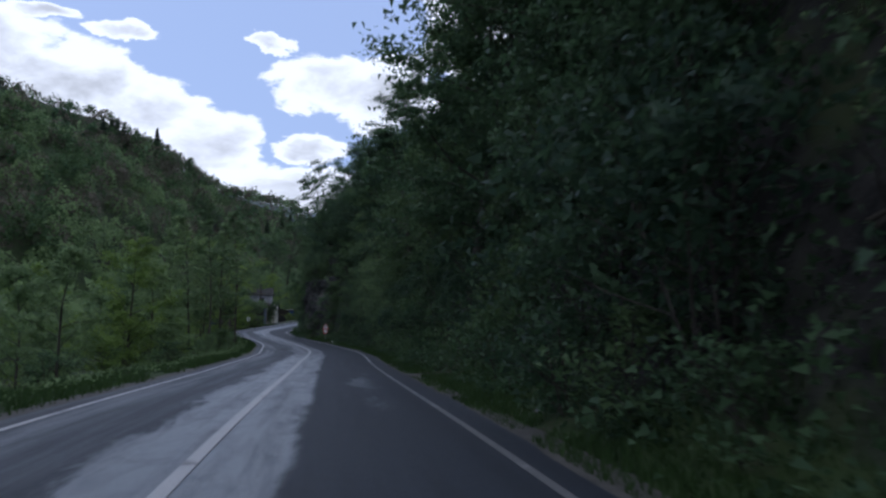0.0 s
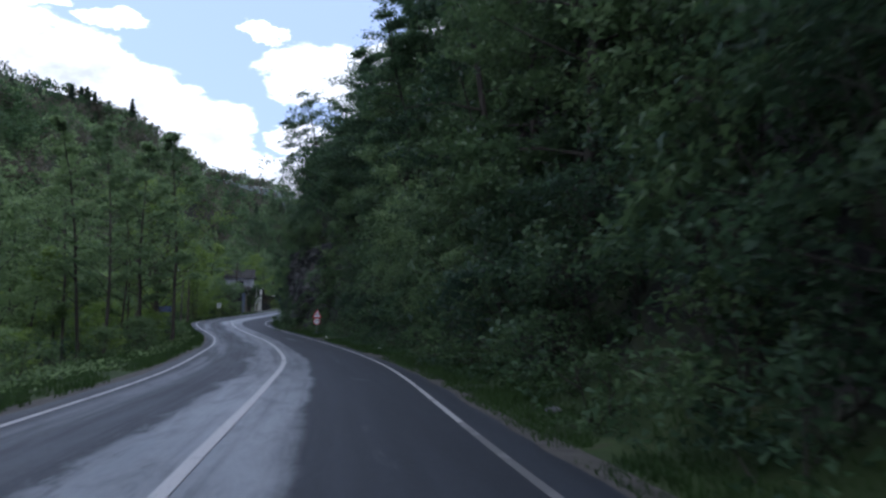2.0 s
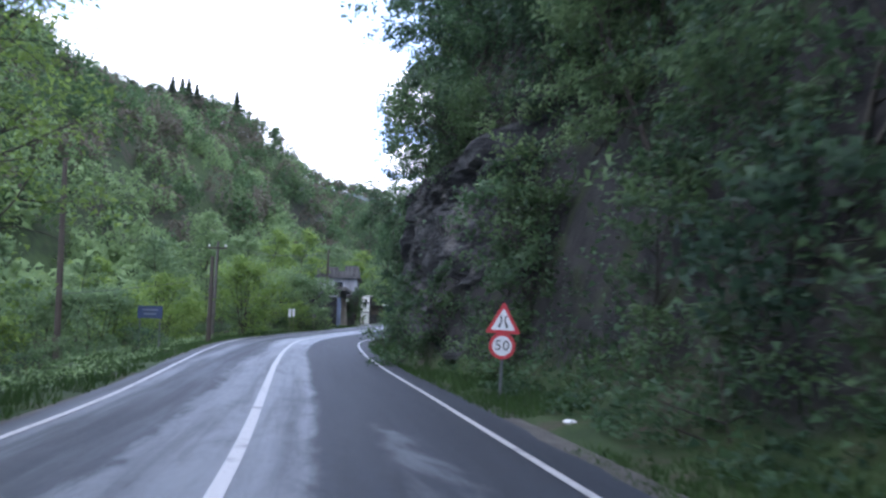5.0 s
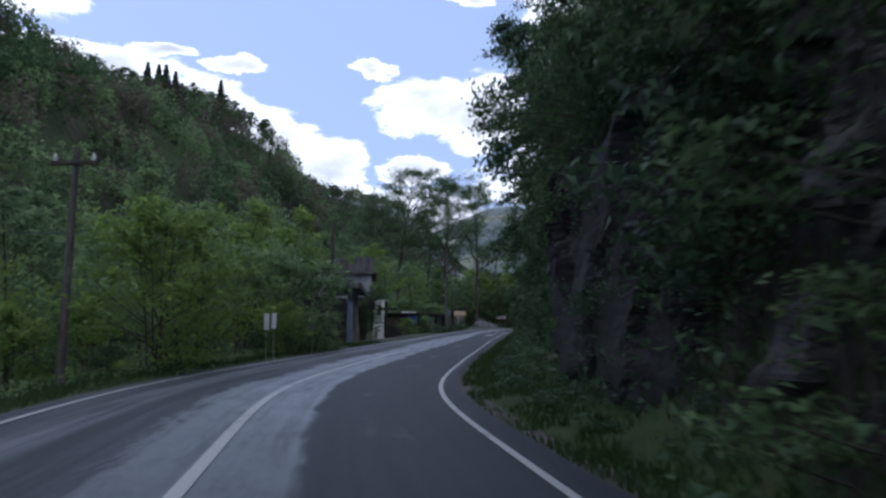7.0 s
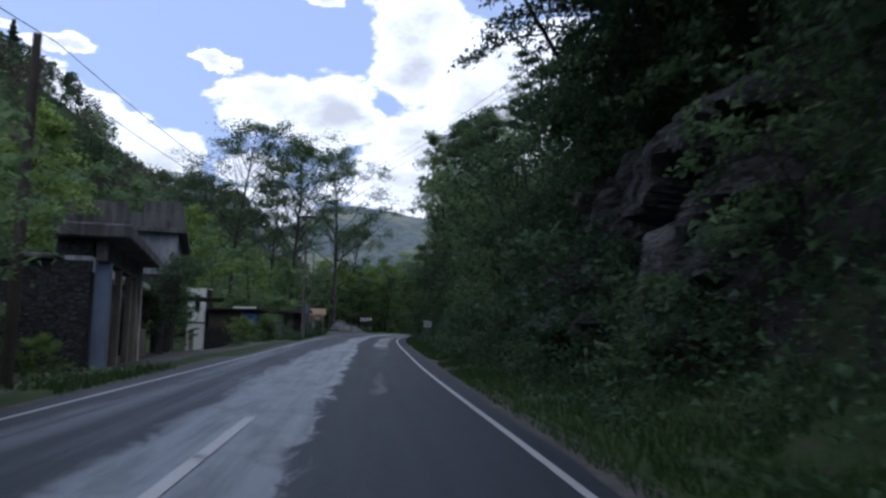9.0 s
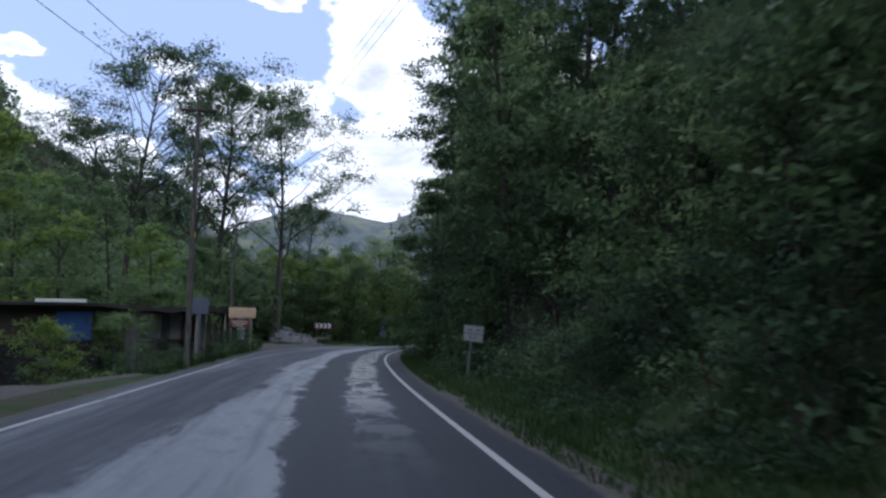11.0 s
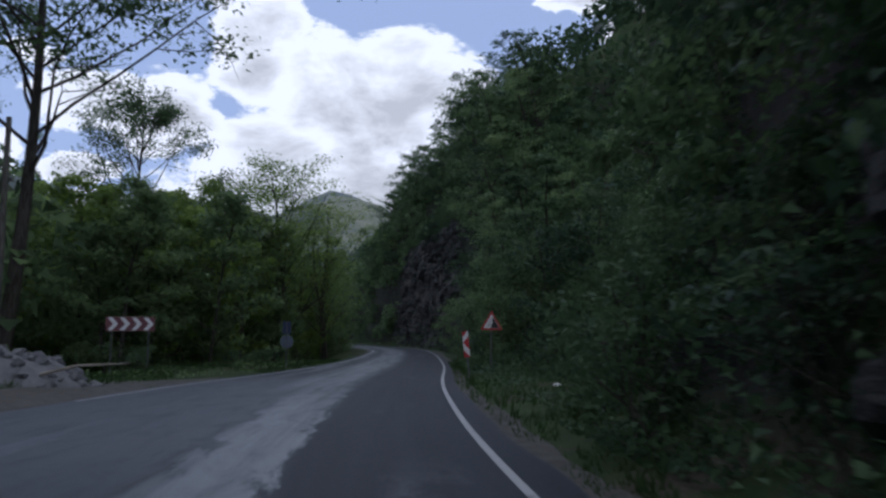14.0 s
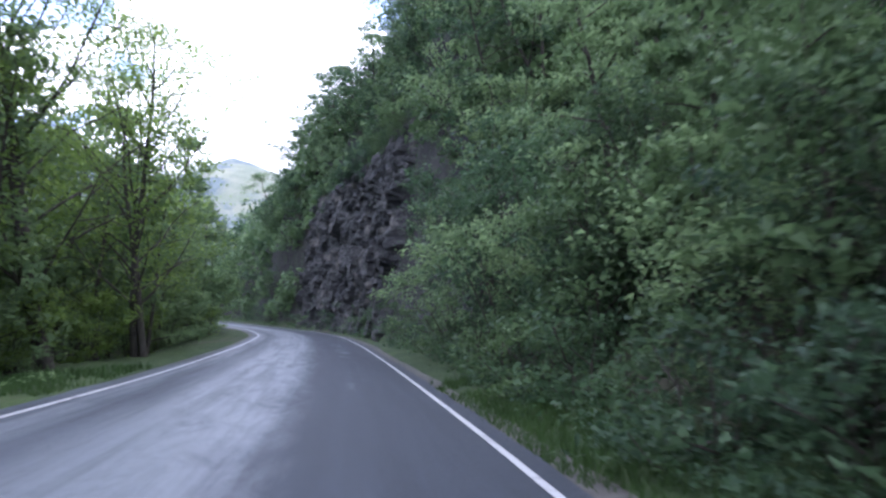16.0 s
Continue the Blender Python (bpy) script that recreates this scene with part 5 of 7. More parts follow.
def creepers():
    """Ivy and hanging leaves over the face of the bank."""
    r = np.random.default_rng(77)
    n = 190000
    y = r.uniform(-12, 335, n)
    d = r.uniform(-0.2, 9, n) * np.where(y > 245, 1.7, 1.0)
    x = xc(y) + bank_foot(y) + d
    z = land(x, y)
    h = z - zc(y)
    keep = (fbm(y / 3.5, h / 3.0, 41, 3) > 0.30)
    for a, b, lo, hi in BARE:
        keep &= ~((y > a) & (y < b) & (h > lo) & (h < hi) & (fbm(y / 1.5, h / 1.5, 43, 3) < 0.62))
    c = np.stack([x - r.uniform(0, 0.7, n), y, z + r.uniform(-0.05, 0.6, n)], -1)[keep]
    v, f = leaf_quads(c, r.uniform(0.07, 0.17, len(c)), r, 0.1, 0.2, 0.7)
    tagged(part("creeper_foliage", leaf_mesh("creeper_foliage", v, f, r.normal(size=c.shape) * 0.5 + np.array([-0.8, 0, 0.7])), LEAF_DARK), "ivy and undergrowth hanging over the rocky bank", "undergrowth", kind="stuff")


creepers()


def conifers():
    """Dark spruces that stand on the left crest."""
    def spruce(seed):
        r = np.random.default_rng(seed)
        wood = tube([(0, 0, -0.5), (0, 0, 6), (0, 0, 12)], [0.16, 0.1, 0.02], 5)
        h = r.uniform(0.06, 1, 1700) ** 0.8
        a = r.uniform(0, 2 * np.pi, 1700)
        rad = (1 - h) * 3.9 * r.uniform(0.35, 1, 1700) * (0.75 + 0.25 * np.sin(h * 60)) + 0.05
        c = np.stack([np.cos(a) * rad, np.sin(a) * rad, 0.8 + h * 11.3 - rad * 0.25], -1)
        return wood, (*leaf_quads(c, r.uniform(0.5, 0.9, 1700), r, 0.2, 0.2, 0.5), np.stack([np.cos(a), np.sin(a), 0.5 + 0 * a], -1))
    kind = Kind("spruce_tree", "dark spruce standing on the mountain crest", spruce(5), CONIFER)
    r = np.random.default_rng(3)
    # open trees on the skyline, their trunks standing clear of the slope
    tall_ones = [Kind("crest_tree", words, grow_tree(s, 11, 3.0, 4.0, 620, 0.55, 1, 0.16, 0.5, 14, gap=0.5, sides=5), m)
                 for s, m, words in ((81, LEAF_SLOPE, "dark round-crowned tree on the mountain crest"), (82, LEAF_BROWN, "bare budding tree on the mountain crest"), (83, LEAF_SLOPE, "dark round-crowned tree on the mountain crest"))]
    for i in range(34):
        t = i / 33 + float(r.uniform(-0.012, 0.012))
        x, y = float(np.interp(t, [0, 0.3, 0.55, 0.8, 1.0], [-108, -128, -119, -109, -100])), float(np.interp(t, [0, 0.3, 0.55, 0.8, 1.0], [226, 276, 293, 300, 307]))
        tall_ones[(0, 1, 2, 0, 1)[i % 5]].put(x + float(r.uniform(-3, 3)), y + float(r.uniform(-3, 3)), float(r.uniform(0.65, 1.0)), float(r.uniform(0, 360)), (0, 0), 0.4)
    for x, y in ((-127.6, 282.0), (-125.2, 283.6), (-123.6, 284.6), (-122.2, 287.5), (-113.6, 298.4), (-116, 322), (-112, 330), (-130, 250), (-120, 520), (-114, 540), (-110, 548)):
        kind.put(x, y, r.uniform(0.95, 1.2), r.uniform(0, 360), (0, 0), 0.3)


conifers()


def rock_face(y0, y1, h0, h1, seed, out=0.35, keep_off=4.6, tilt=0.55, label="dark layered rock outcrop on the roadside bank"):
    """Bare rock standing out of the bank: blocks with tilted faces and open cracks."""
    step = 0.12 if y0 < 200 else 0.2
    ys = np.arange(y0 - 1.0, y1 + 1.0, step)
    foot = bank_foot(ys)
    ds = np.linspace(-0.35, 9.0, 500)
    hs = np.arange(max(h0 - 0.8, -0.2), h1 + 0.8, step)
    base_x = np.empty((len(ys), len(hs)))
    for i, y in enumerate(ys):
        prof = np.maximum.accumulate(land(xc(y) + foot[i] + ds, np.full(500, y)) - zc(y))
        base_x[i] = xc(y) + foot[i] + np.interp(hs, prof + 1e-6 * np.arange(500), ds)
    k = np.ones(7) / 7
    for j in range(base_x.shape[1]):
        base_x[:, j] = np.convolve(np.pad(base_x[:, j], 3, mode="edge"), k, mode="valid")
    Y, Hh = np.meshgrid(ys, hs, indexing="ij")
    # blocks: cells of a jittered lattice in a slanted frame
    a = tilt
    wy, wh = Y + 1.3 * (fbm(Y / 1.6, Hh / 1.6, seed + 31, 3) - 0.5), Hh + 1.3 * (fbm(Y / 1.6, Hh / 1.6, seed + 32, 3) - 0.5)
    p, q = (wy * math.cos(a) + wh * math.sin(a)) / 2.1, (-wy * math.sin(a) + wh * math.cos(a)) / 0.8
    best, second = np.full(Y.shape, 9.0), np.full(Y.shape, 9.0)
    lift, tp, tq = np.zeros(Y.shape), np.zeros(Y.shape), np.zeros(Y.shape)
    for dp in (-1, 0, 1):
        for dq in (-1, 0, 1):
            ip, iq = np.floor(p) + dp, np.floor(q) + dq
            cp, cq = ip + lattice(ip, iq, seed + 1), iq + lattice(ip, iq, seed + 2)
            dist = np.hypot(p - cp, q - cq)
            new_best = dist < best
            second = np.where(new_best, best, np.minimum(second, dist))
            best = np.where(new_best, dist, best)
            lift = np.where(new_best, lattice(ip, iq, seed + 3), lift)
            tp = np.where(new_best, (p - cp) * (lattice(ip, iq, seed + 4) - 0.5), tp)
            tq = np.where(new_best, (q - cq) * (lattice(ip, iq, seed + 5) - 0.5), tq)
    crack = np.clip(1 - (second - best) / 0.10, 0, 1) * step01(fbm(Y / 2.0, Hh / 2.0, seed + 6, 2), 0.35, 0.6)
    push = out + 1.0 * (lift - 0.45) + 0.8 * (tp + tq) - 0.22 * crack + 1.3 * (fbm(Y / 3.3, Hh / 2.6, seed, 4) - 0.5) + 0.5 * (fbm(Y / 0.7, Hh / 0.5, seed + 9, 3) - 0.5) - 0.7 * np.clip(0.09 - np.abs(fbm(wy / 1.1, wh / 0.6, seed + 12, 4) - 0.5), 0, 1) * 2.2
    edge = 0.8 * (fbm(Y / 1.7, Hh / 1.7, seed + 3, 3) - 0.4)
    rim = np.minimum(np.minimum(Y - ys[0], ys[-1] - Y), np.minimum(Hh - hs[0] + 0.5, hs[-1] - Hh)) - edge
    over = 0.10 * np.clip(Hh - h0 - 1.0, 0, 5)
    push = (push + over) * step01(rim, 0.0, 1.3) - 0.9 * (1 - step01(rim, 0.0, 1.0))
    wall_x = np.maximum(base_x - push, xc(Y) + keep_off + 0.25 * fbm(Y / 1.5, Hh / 1.5, seed + 8, 3))
    pts = np.stack([wall_x, Y, zc(Y) + Hh], -1)
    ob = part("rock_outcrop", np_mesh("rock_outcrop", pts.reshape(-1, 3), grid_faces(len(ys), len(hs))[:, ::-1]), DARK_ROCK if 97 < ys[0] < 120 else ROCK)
    tagged(ob, label, "rock", "bank rocks")


for i, (a, b, lo, hi) in enumerate(BARE):
    rock_face(a, b, lo, hi, 60 + 7 * i, (0.1, 0.15, 0.3, 0.45, 0.9, 0.3)[i], (5.0, 4.35, 5.2, 5.1, 4.9, 4.6)[i], (0.3, -1.0, -0.85, -0.3, -0.4, -1.0)[i],
              ("pale brown rock face high on the bank", "grey slanted rock nose at the bend", "dark overhanging rock wall beside the road", "blocky grey rock outcrop on the bank",
               "broken grey rock face with pale scars", "dark rock wall at the far bend")[i])


def grass_strip(name, label, n, ys, us, tall, seed):
    """Blades of grass, one thin triangle each."""
    r = np.random.default_rng(seed)
    y = r.uniform(ys[0], ys[1], n)
    u = us(y, r.uniform(0, 1, n))
    x = xc(y) + u
    keep = fbm(y / 1.7, u / 1.2, seed, 3) > 0.36
    keep &= ~((y > 139) & (y < 168) & (u < 0) & (u > -left_edge(y) - 7.5)) & ~((y > 192) & (y < 221) & (u < 0) & (u > -left_edge(y) - 0.8 - 1.4 * fbm(y / 3, 0.2, 5, 2)))
    keep &= ~((y > 196) & (y < 224) & (u > 0) & (r.uniform(size=n) < 0.65))
    x, y = x[keep], y[keep]
    m = len(x)
    base = np.stack([x, y, land(x, y) - 0.02], -1)
    h = r.uniform(0.35, 1.0, m) * tall * (0.5 + fbm(y / 2.5, x / 2.5, seed + 1, 2))
    a = r.uniform(0, 2 * np.pi, m)
    side = np.stack([np.cos(a), np.sin(a), 0 * a], -1) * (0.012 + 0.022 * h)[:, None]
    bend = np.stack([r.normal(size=m), r.normal(size=m), 0 * a], -1) * (0.3 * h)[:, None]
    v = np.stack([base - side, base + side, base + bend + np.stack([0 * h, 0 * h, h], -1)], 1).reshape(-1, 3)
    tagged(part(name, np_mesh(name, v, np.arange(3 * m).reshape(-1, 3)), GRASS), label, "grass", kind="stuff")


grass_strip("grass", "long grass and weeds along the foot of the bank", 130000, (-4, 235), lambda y, q: 3.85 + q**1.2 * (bank_foot(y) - 3.2), 0.22, 91)
grass_strip("grass", "fresh grass on the river side verge", 90000, (2, 240), lambda y, q: -left_edge(y) - 0.75 - 1.8 * step01(y, 194, 202) * (1 - step01(y, 208, 214)) - 6.5 * q**1.4, 0.28, 92)


def weeds(label, n, ys, us, mat, seed):
    """Broad leaves of low weeds between the grass."""
    r = np.random.default_rng(seed)
    y = r.uniform(ys[0], ys[1], n)
    x = xc(y) + us(y, r.uniform(0, 1, n))
    keep = fbm(y / 1.1, x / 0.9, seed, 3) > 0.47
    keep &= ~((y > 139) & (y < 168) & (x < xc(y)))
    x, y = x[keep], y[keep]
    tall = 0.55 * fbm(y / 1.3, x / 1.3, seed + 2, 3) ** 1.5
    c = np.stack([x, y, land(x, y) + tall * r.uniform(0.2, 1.0, len(x))], -1)
    v, f = leaf_quads(c, r.uniform(0.05, 0.12, len(c)), r, 1.2, 0.2, 0.7)
    tagged(part("weeds", leaf_mesh("weeds", v, f, r.normal(size=c.shape) * 0.4 + np.array([0, 0, 1.0])), mat), label, "weeds", kind="stuff")


weeds("broad-leaved weeds and nettles at the foot of the bank", 70000, (2, 236), lambda y, q: 4.6 + q * (bank_foot(y) - 3.6), LEAF_DARK, 95)
weeds("broad-leaved weeds on the river side verge", 50000, (6, 236), lambda y, q: -left_edge(y) - 1.3 - 1.8 * step01(y, 194, 202) * (1 - step01(y, 208, 214)) - 5.5 * q, LEAF, 96)


def verge_brambles():
    """Low bushes and weeds along the left verge."""
    r = np.random.default_rng(14)
    y = 4.0
    while y < 240:
        if not (134 < y < 160) and not (194 < y < 216):
            x, yy = beside(y, r.uniform(1.6, 3.4) if 160 <= y <= 194 else r.uniform(2.6, 5.0))
            r.choice(BRAMBLE).put(x, yy, r.uniform(0.45, 0.85), r.uniform(0, 360), (0, 0), 0.1, label="low leafy weeds on the grassy verge")
        y += r.uniform(2.2, 4.2)


verge_brambles()
# ---- small helpers for built things ----
def box(x0, x1, y0, y1, z0, z1, bevel=0.012, bm=None):
    bm = bm or bmesh.new()
    made = bmesh.ops.create_cube(bm, size=1.0)["verts"]
    bmesh.ops.scale(bm, vec=(x1 - x0, y1 - y0, z1 - z0), verts=made)
    bmesh.ops.translate(bm, vec=((x0 + x1) / 2, (y0 + y1) / 2, (z0 + z1) / 2), verts=made)
    if bevel:
        edges = list({e for v in made for e in v.link_edges})
        bmesh.ops.bevel(bm, geom=edges, offset=min(bevel, 0.3 * min(x1 - x0, y1 - y0, z1 - z0)), segments=1, affect="EDGES")
    return bm


def rod(points, radii, sides=8):
    v, f = tube(points, radii, sides)
    bm = bmesh.new()
    vs = [bm.verts.new(p) for p in v]
    for q in f:
        bm.faces.new([vs[i] for i in q])
    bm.faces.new(vs[:sides][::-1])
    bm.faces.new(vs[-sides:])
    bm.normal_update()
    return bm


def plate(outline, y, thick):
    """A flat plate in the x-z plane, its front at y (towards -y), thick metres deep."""
    bm = bmesh.new()
    front = [bm.verts.new((x, y, z)) for x, z in outline]
    back = [bm.verts.new((x, y + thick, z)) for x, z in outline]
    n = len(outline)
    bm.faces.new(front)
    bm.faces.new(back[::-1])
    for i in range(n):
        bm.faces.new((front[i], back[i], back[(i + 1) % n], front[(i + 1) % n]))
    bmesh.ops.recalc_face_normals(bm, faces=bm.faces)
    return bm


def disc(cx, cz, r, n=32):
    return [(cx + r * math.cos(2 * math.pi * i / n), cz + r * math.sin(2 * math.pi * i / n)) for i in range(n)]


def rounded_triangle(w, h, corner=0.05, inset=0.0):
    """Outline of a sign's triangle, its base on z = 0, w wide and h high, rounded."""
    pts = [(-w / 2, 0), (w / 2, 0), (0, h)]
    cx, cz = 0, h / 3
    k = 1 - inset / (h / 3)
    pts = [(cx + (x - cx) * k, cz + (z - cz) * k) for x, z in pts]
    out = []
    for i in range(3):
        p, a, b = (np.array(pts[j % 3]) for j in (i, i - 1, i + 1))
        c = corner * k
        s, e = p + (a - p) / np.linalg.norm(a - p) * c, p + (b - p) / np.linalg.norm(b - p) * c
        for t in (0, 0.25, 0.5, 0.75, 1):
            out.append(tuple((1 - t) ** 2 * s + 2 * t * (1 - t) * p + t * t * e))
    return out


def lettering(name, text, size, x, y, z, mat, parent):
    """Flat letters on a plate that faces -y, each one a part of its own."""
    for i, letter in enumerate(text):
        cu = bpy.data.curves.new(name, "FONT")
        cu.body, cu.size, cu.align_x, cu.align_y, cu.extrude = letter, size, "CENTER", "CENTER", 0.001
        cu.resolution_u = 3
        tmp = bpy.data.objects.new("tmp", cu)
        me = bpy.data.meshes.new_from_object(tmp)
        bpy.data.objects.remove(tmp)
        me.transform(pose(x + (i - (len(text) - 1) / 2) * size * 0.56, y, z, 90, 0, 0))
        part(name, me, mat, parent)


def post(parent, x, y, z0, z1, r=0.03, mat=None, name="post"):
    return part(name, rod([(x, y, z0), (x, y, (z0 + z1) / 2), (x, y, z1)], [r, r, r], 10), mat or STEEL, parent)


# ---- road signs ----
def narrow_bridge_sign():
    g = float(land(-11.9, 78.7))
    ob = empty("road_sign", pose(-11.9, 78.7, g, 0, 2.0, -6), "red and white narrow-bridge triangle above a speed limit disc", "road sign")
    post(ob, 0, 0.03, -0.4, 1.55, 0.03)
    t0 = -0.24 - g
    tri = part("triangle_plate", plate([(x, z + t0) for x, z in rounded_triangle(0.68, 0.60)], -0.012, 0.012), SIGN_RED, ob, "red-bordered warning triangle")
    part("triangle_face", plate([(x, z + t0) for x, z in rounded_triangle(0.68, 0.60, 0.05, 0.062)], -0.016, 0.003), SIGN_WHITE, tri)
    for s in (-1, 1):
        line = [(0.055 * s, 0.11), (0.10 * s, 0.11), (0.085 * s, 0.16), (0.05 * s, 0.22), (0.05 * s, 0.28), (0.075 * s, 0.33), (0.035 * s, 0.335), (0.022 * s, 0.28), (0.022 * s, 0.21), (0.045 * s, 0.16)]
        part("road_symbol", plate([(x, z + t0) for x, z in line], -0.021, 0.004), SIGN_BLACK, tri)
    d0 = -0.47 - g
    dsc = part("limit_plate", plate(disc(0, d0, 0.25), -0.012, 0.012), SIGN_RED, ob, "round red-rimmed speed limit plate")
    part("limit_face", plate(disc(0, d0, 0.185), -0.016, 0.003), SIGN_WHITE, dsc)
    lettering("digit", "50", 0.27, 0, -0.018, d0, SIGN_BLACK, dsc)
    return ob


def kilometre_sign():
    g = float(land(-21.55, 165.1))
    ob = empty("kilometre_sign", pose(-21.62, 165.1, g, 0, 6, -4), "small white road section plate on a leaning post", "road sign")
    post(ob, -0.03, 0.045, -0.4, 1.03 - g + 0.1, 0.042)
    c = 1.03 - g
    pl = part("plate", plate([(-0.26, c - 0.21), (0.26, c - 0.21), (0.26, c + 0.21), (-0.26, c + 0.21)], -0.01, 0.01), SIGN_DIRTY, ob)
    for x0, x1, z0, z1 in ((-0.245, 0.245, c + 0.185, c + 0.197), (-0.245, 0.245, c - 0.197, c - 0.185), (-0.245, 0.245, c - 0.012, c + 0.004), (-0.247, -0.235, c - 0.19, c + 0.19), (0.235, 0.247, c - 0.19, c + 0.19)):
        part("border", plate([(x0, z0), (x1, z0), (x1, z1), (x0, z1)], -0.014, 0.003), SIGN_BLACK, pl)
    lettering("digit", "61-26", 0.118, 0, -0.013, c + 0.095, SIGN_BLACK, pl)
    lettering("digit", "011", 0.13, 0, -0.013, c - 0.1, SIGN_BLACK, pl)
    return ob


def hazard_marker():
    g = float(land(-15.75, 213.66))
    ob = empty("hazard_marker", pose(-15.75, 213.66, g, 0, -5, -20), "red and white striped hazard marker panel on a post", "road sign")
    c = 1.63 - g
    post(ob, 0, 0.035, -0.4, c + 0.35, 0.032)
    w, h = 0.098, 0.42
    pl = part("panel", plate([(-w, c - h), (w, c - h), (w, c + h), (-w, c + h)], -0.01, 0.012), SIGN_WHITE, ob)
    for shape in ([(-w, c + h), (-w, c + h - 0.20), (w - 0.04, c + h)], [(w, c + 0.26), (w, c - 0.18), (-w, c + 0.05)], [(-w, c - h), (w, c - h), (w - 0.02, c - h + 0.03), (-w, c - h + 0.24)]):
        part("red_stripe", plate(shape, -0.014, 0.003), SIGN_RED, pl)
    return ob


def falling_rocks_sign():
    g = float(land(-14.2, 215.9))
    ob = empty("warning_sign", pose(-14.22, 215.9, g, 0, 1.5, -16), "red-bordered falling rocks warning triangle on a post", "road sign")
    t0 = 2.13 - g
    post(ob, 0, 0.03, -0.4, t0 + 0.45, 0.032)
    tri = part("triangle_plate", plate([(x, z + t0) for x, z in rounded_triangle(0.82, 0.72)], -0.012, 0.012), SIGN_RED, ob)
    part("triangle_face", plate([(x, z + t0) for x, z in rounded_triangle(0.82, 0.72, 0.05, 0.066)], -0.016, 0.003), SIGN_WHITE, tri)
    part("cliff_symbol", plate([(x, z + t0) for x, z in [(-0.02, 0.075), (0.28, 0.075), (0.05, 0.47), (0.02, 0.38), (0.05, 0.28), (0.0, 0.19)]], -0.021, 0.004), SIGN_BLACK, tri)
    for x, z, r in ((-0.06, 0.22, 0.022), (-0.12, 0.15, 0.026), (-0.04, 0.3, 0.016)):
        part("rock_symbol", plate([(px, pz + t0) for px, pz in disc(x, z, r, 7)], -0.021, 0.004), SIGN_BLACK, tri)
    return ob


def chevron_board():
    x, y = -26.7, 218.2
    g = float(land(x, y))
    ob = empty("chevron_board", pose(x, y, g, 0, 0, 8), "dark red and white bend chevron board on two posts", "road sign")
    c = 2.4 - g
    for s in (-0.6, 0.6):
        post(ob, s, 0.04, -0.4, c + 0.2, 0.03)
    pl = part("board", plate([(-0.8, c - 0.25), (0.8, c - 0.25), (0.8, c + 0.25), (-0.8, c + 0.25)], -0.012, 0.014), MAROON, ob)
    for i in range(4):
        x0 = -0.74 + 0.385 * i
        part("chevron", plate([(x0, c - 0.22), (x0 + 0.16, c - 0.22), (x0 + 0.34, c), (x0 + 0.16, c + 0.22), (x0, c + 0.22), (x0 + 0.18, c)], -0.016, 0.003), SIGN_WHITE, pl)
    return ob


def round_sign():
    x, y = -20.7, 226.4
    g = float(land(x, y))
    ob = empty("road_sign", pose(x, y, g, 0, 0, -14), "grey back of a round sign with a small plate above", "road sign")
    c = 1.8 - g
    post(ob, 0, -0.03, -0.4, c + 0.95, 0.03)
    part("round_plate", plate(disc(0, c, 0.31), 0.0, 0.012), SIGN_GREY, ob)
    part("upper_plate", plate([(-0.19, c + 0.36), (0.19, c + 0.36), (0.19, c + 0.95), (-0.19, c + 0.95)], 0.0, 0.012), SIGN_BLUE, ob)
    return ob


def blue_sign():
    x, y = -28.2, 95.6
    g = float(land(x, y))
    ob = empty("village_sign", pose(x, y, g, 0, 0, 4), "small faded blue information board on two posts", "road sign")
    c = 0.05 - g
    for s in (-0.45, 0.45):
        post(ob, s, 0.03, -0.4, c + 0.2, 0.028)
    pl = part("board", plate([(-0.56, c - 0.27), (0.56, c - 0.27), (0.56, c + 0.27), (-0.56, c + 0.27)], -0.012, 0.014), SIGN_BLUE, ob)
    for z, w in ((0.1, 0.36), (-0.08, 0.28)):
        part("writing_bar", plate([(-w, c + z - 0.035), (w, c + z - 0.035), (w, c + z + 0.035), (-w, c + z + 0.035)], -0.016, 0.003), SIGN_GREY, pl)
    return ob


def grey_board():
    x, y = -30.05, 174.7
    g = float(land(x, y))
    ob = empty("sign_board", pose(x, y, g, 0, 0, 6), "grey-blue back of a metal board on a steel post", "road sign")
    c = 2.08 - g
    post(ob, 0, 0.05, -0.4, c + 0.22, 0.05, SIGN_GREY)
    post(ob, 0.22, 0.02, -0.3, c - 0.3, 0.014)
    part("board", plate([(-0.29, c - 0.30), (0.29, c - 0.30), (0.29, c + 0.30), (-0.29, c + 0.30)], -0.012, 0.014), SIGN_GREY, ob)
    return ob


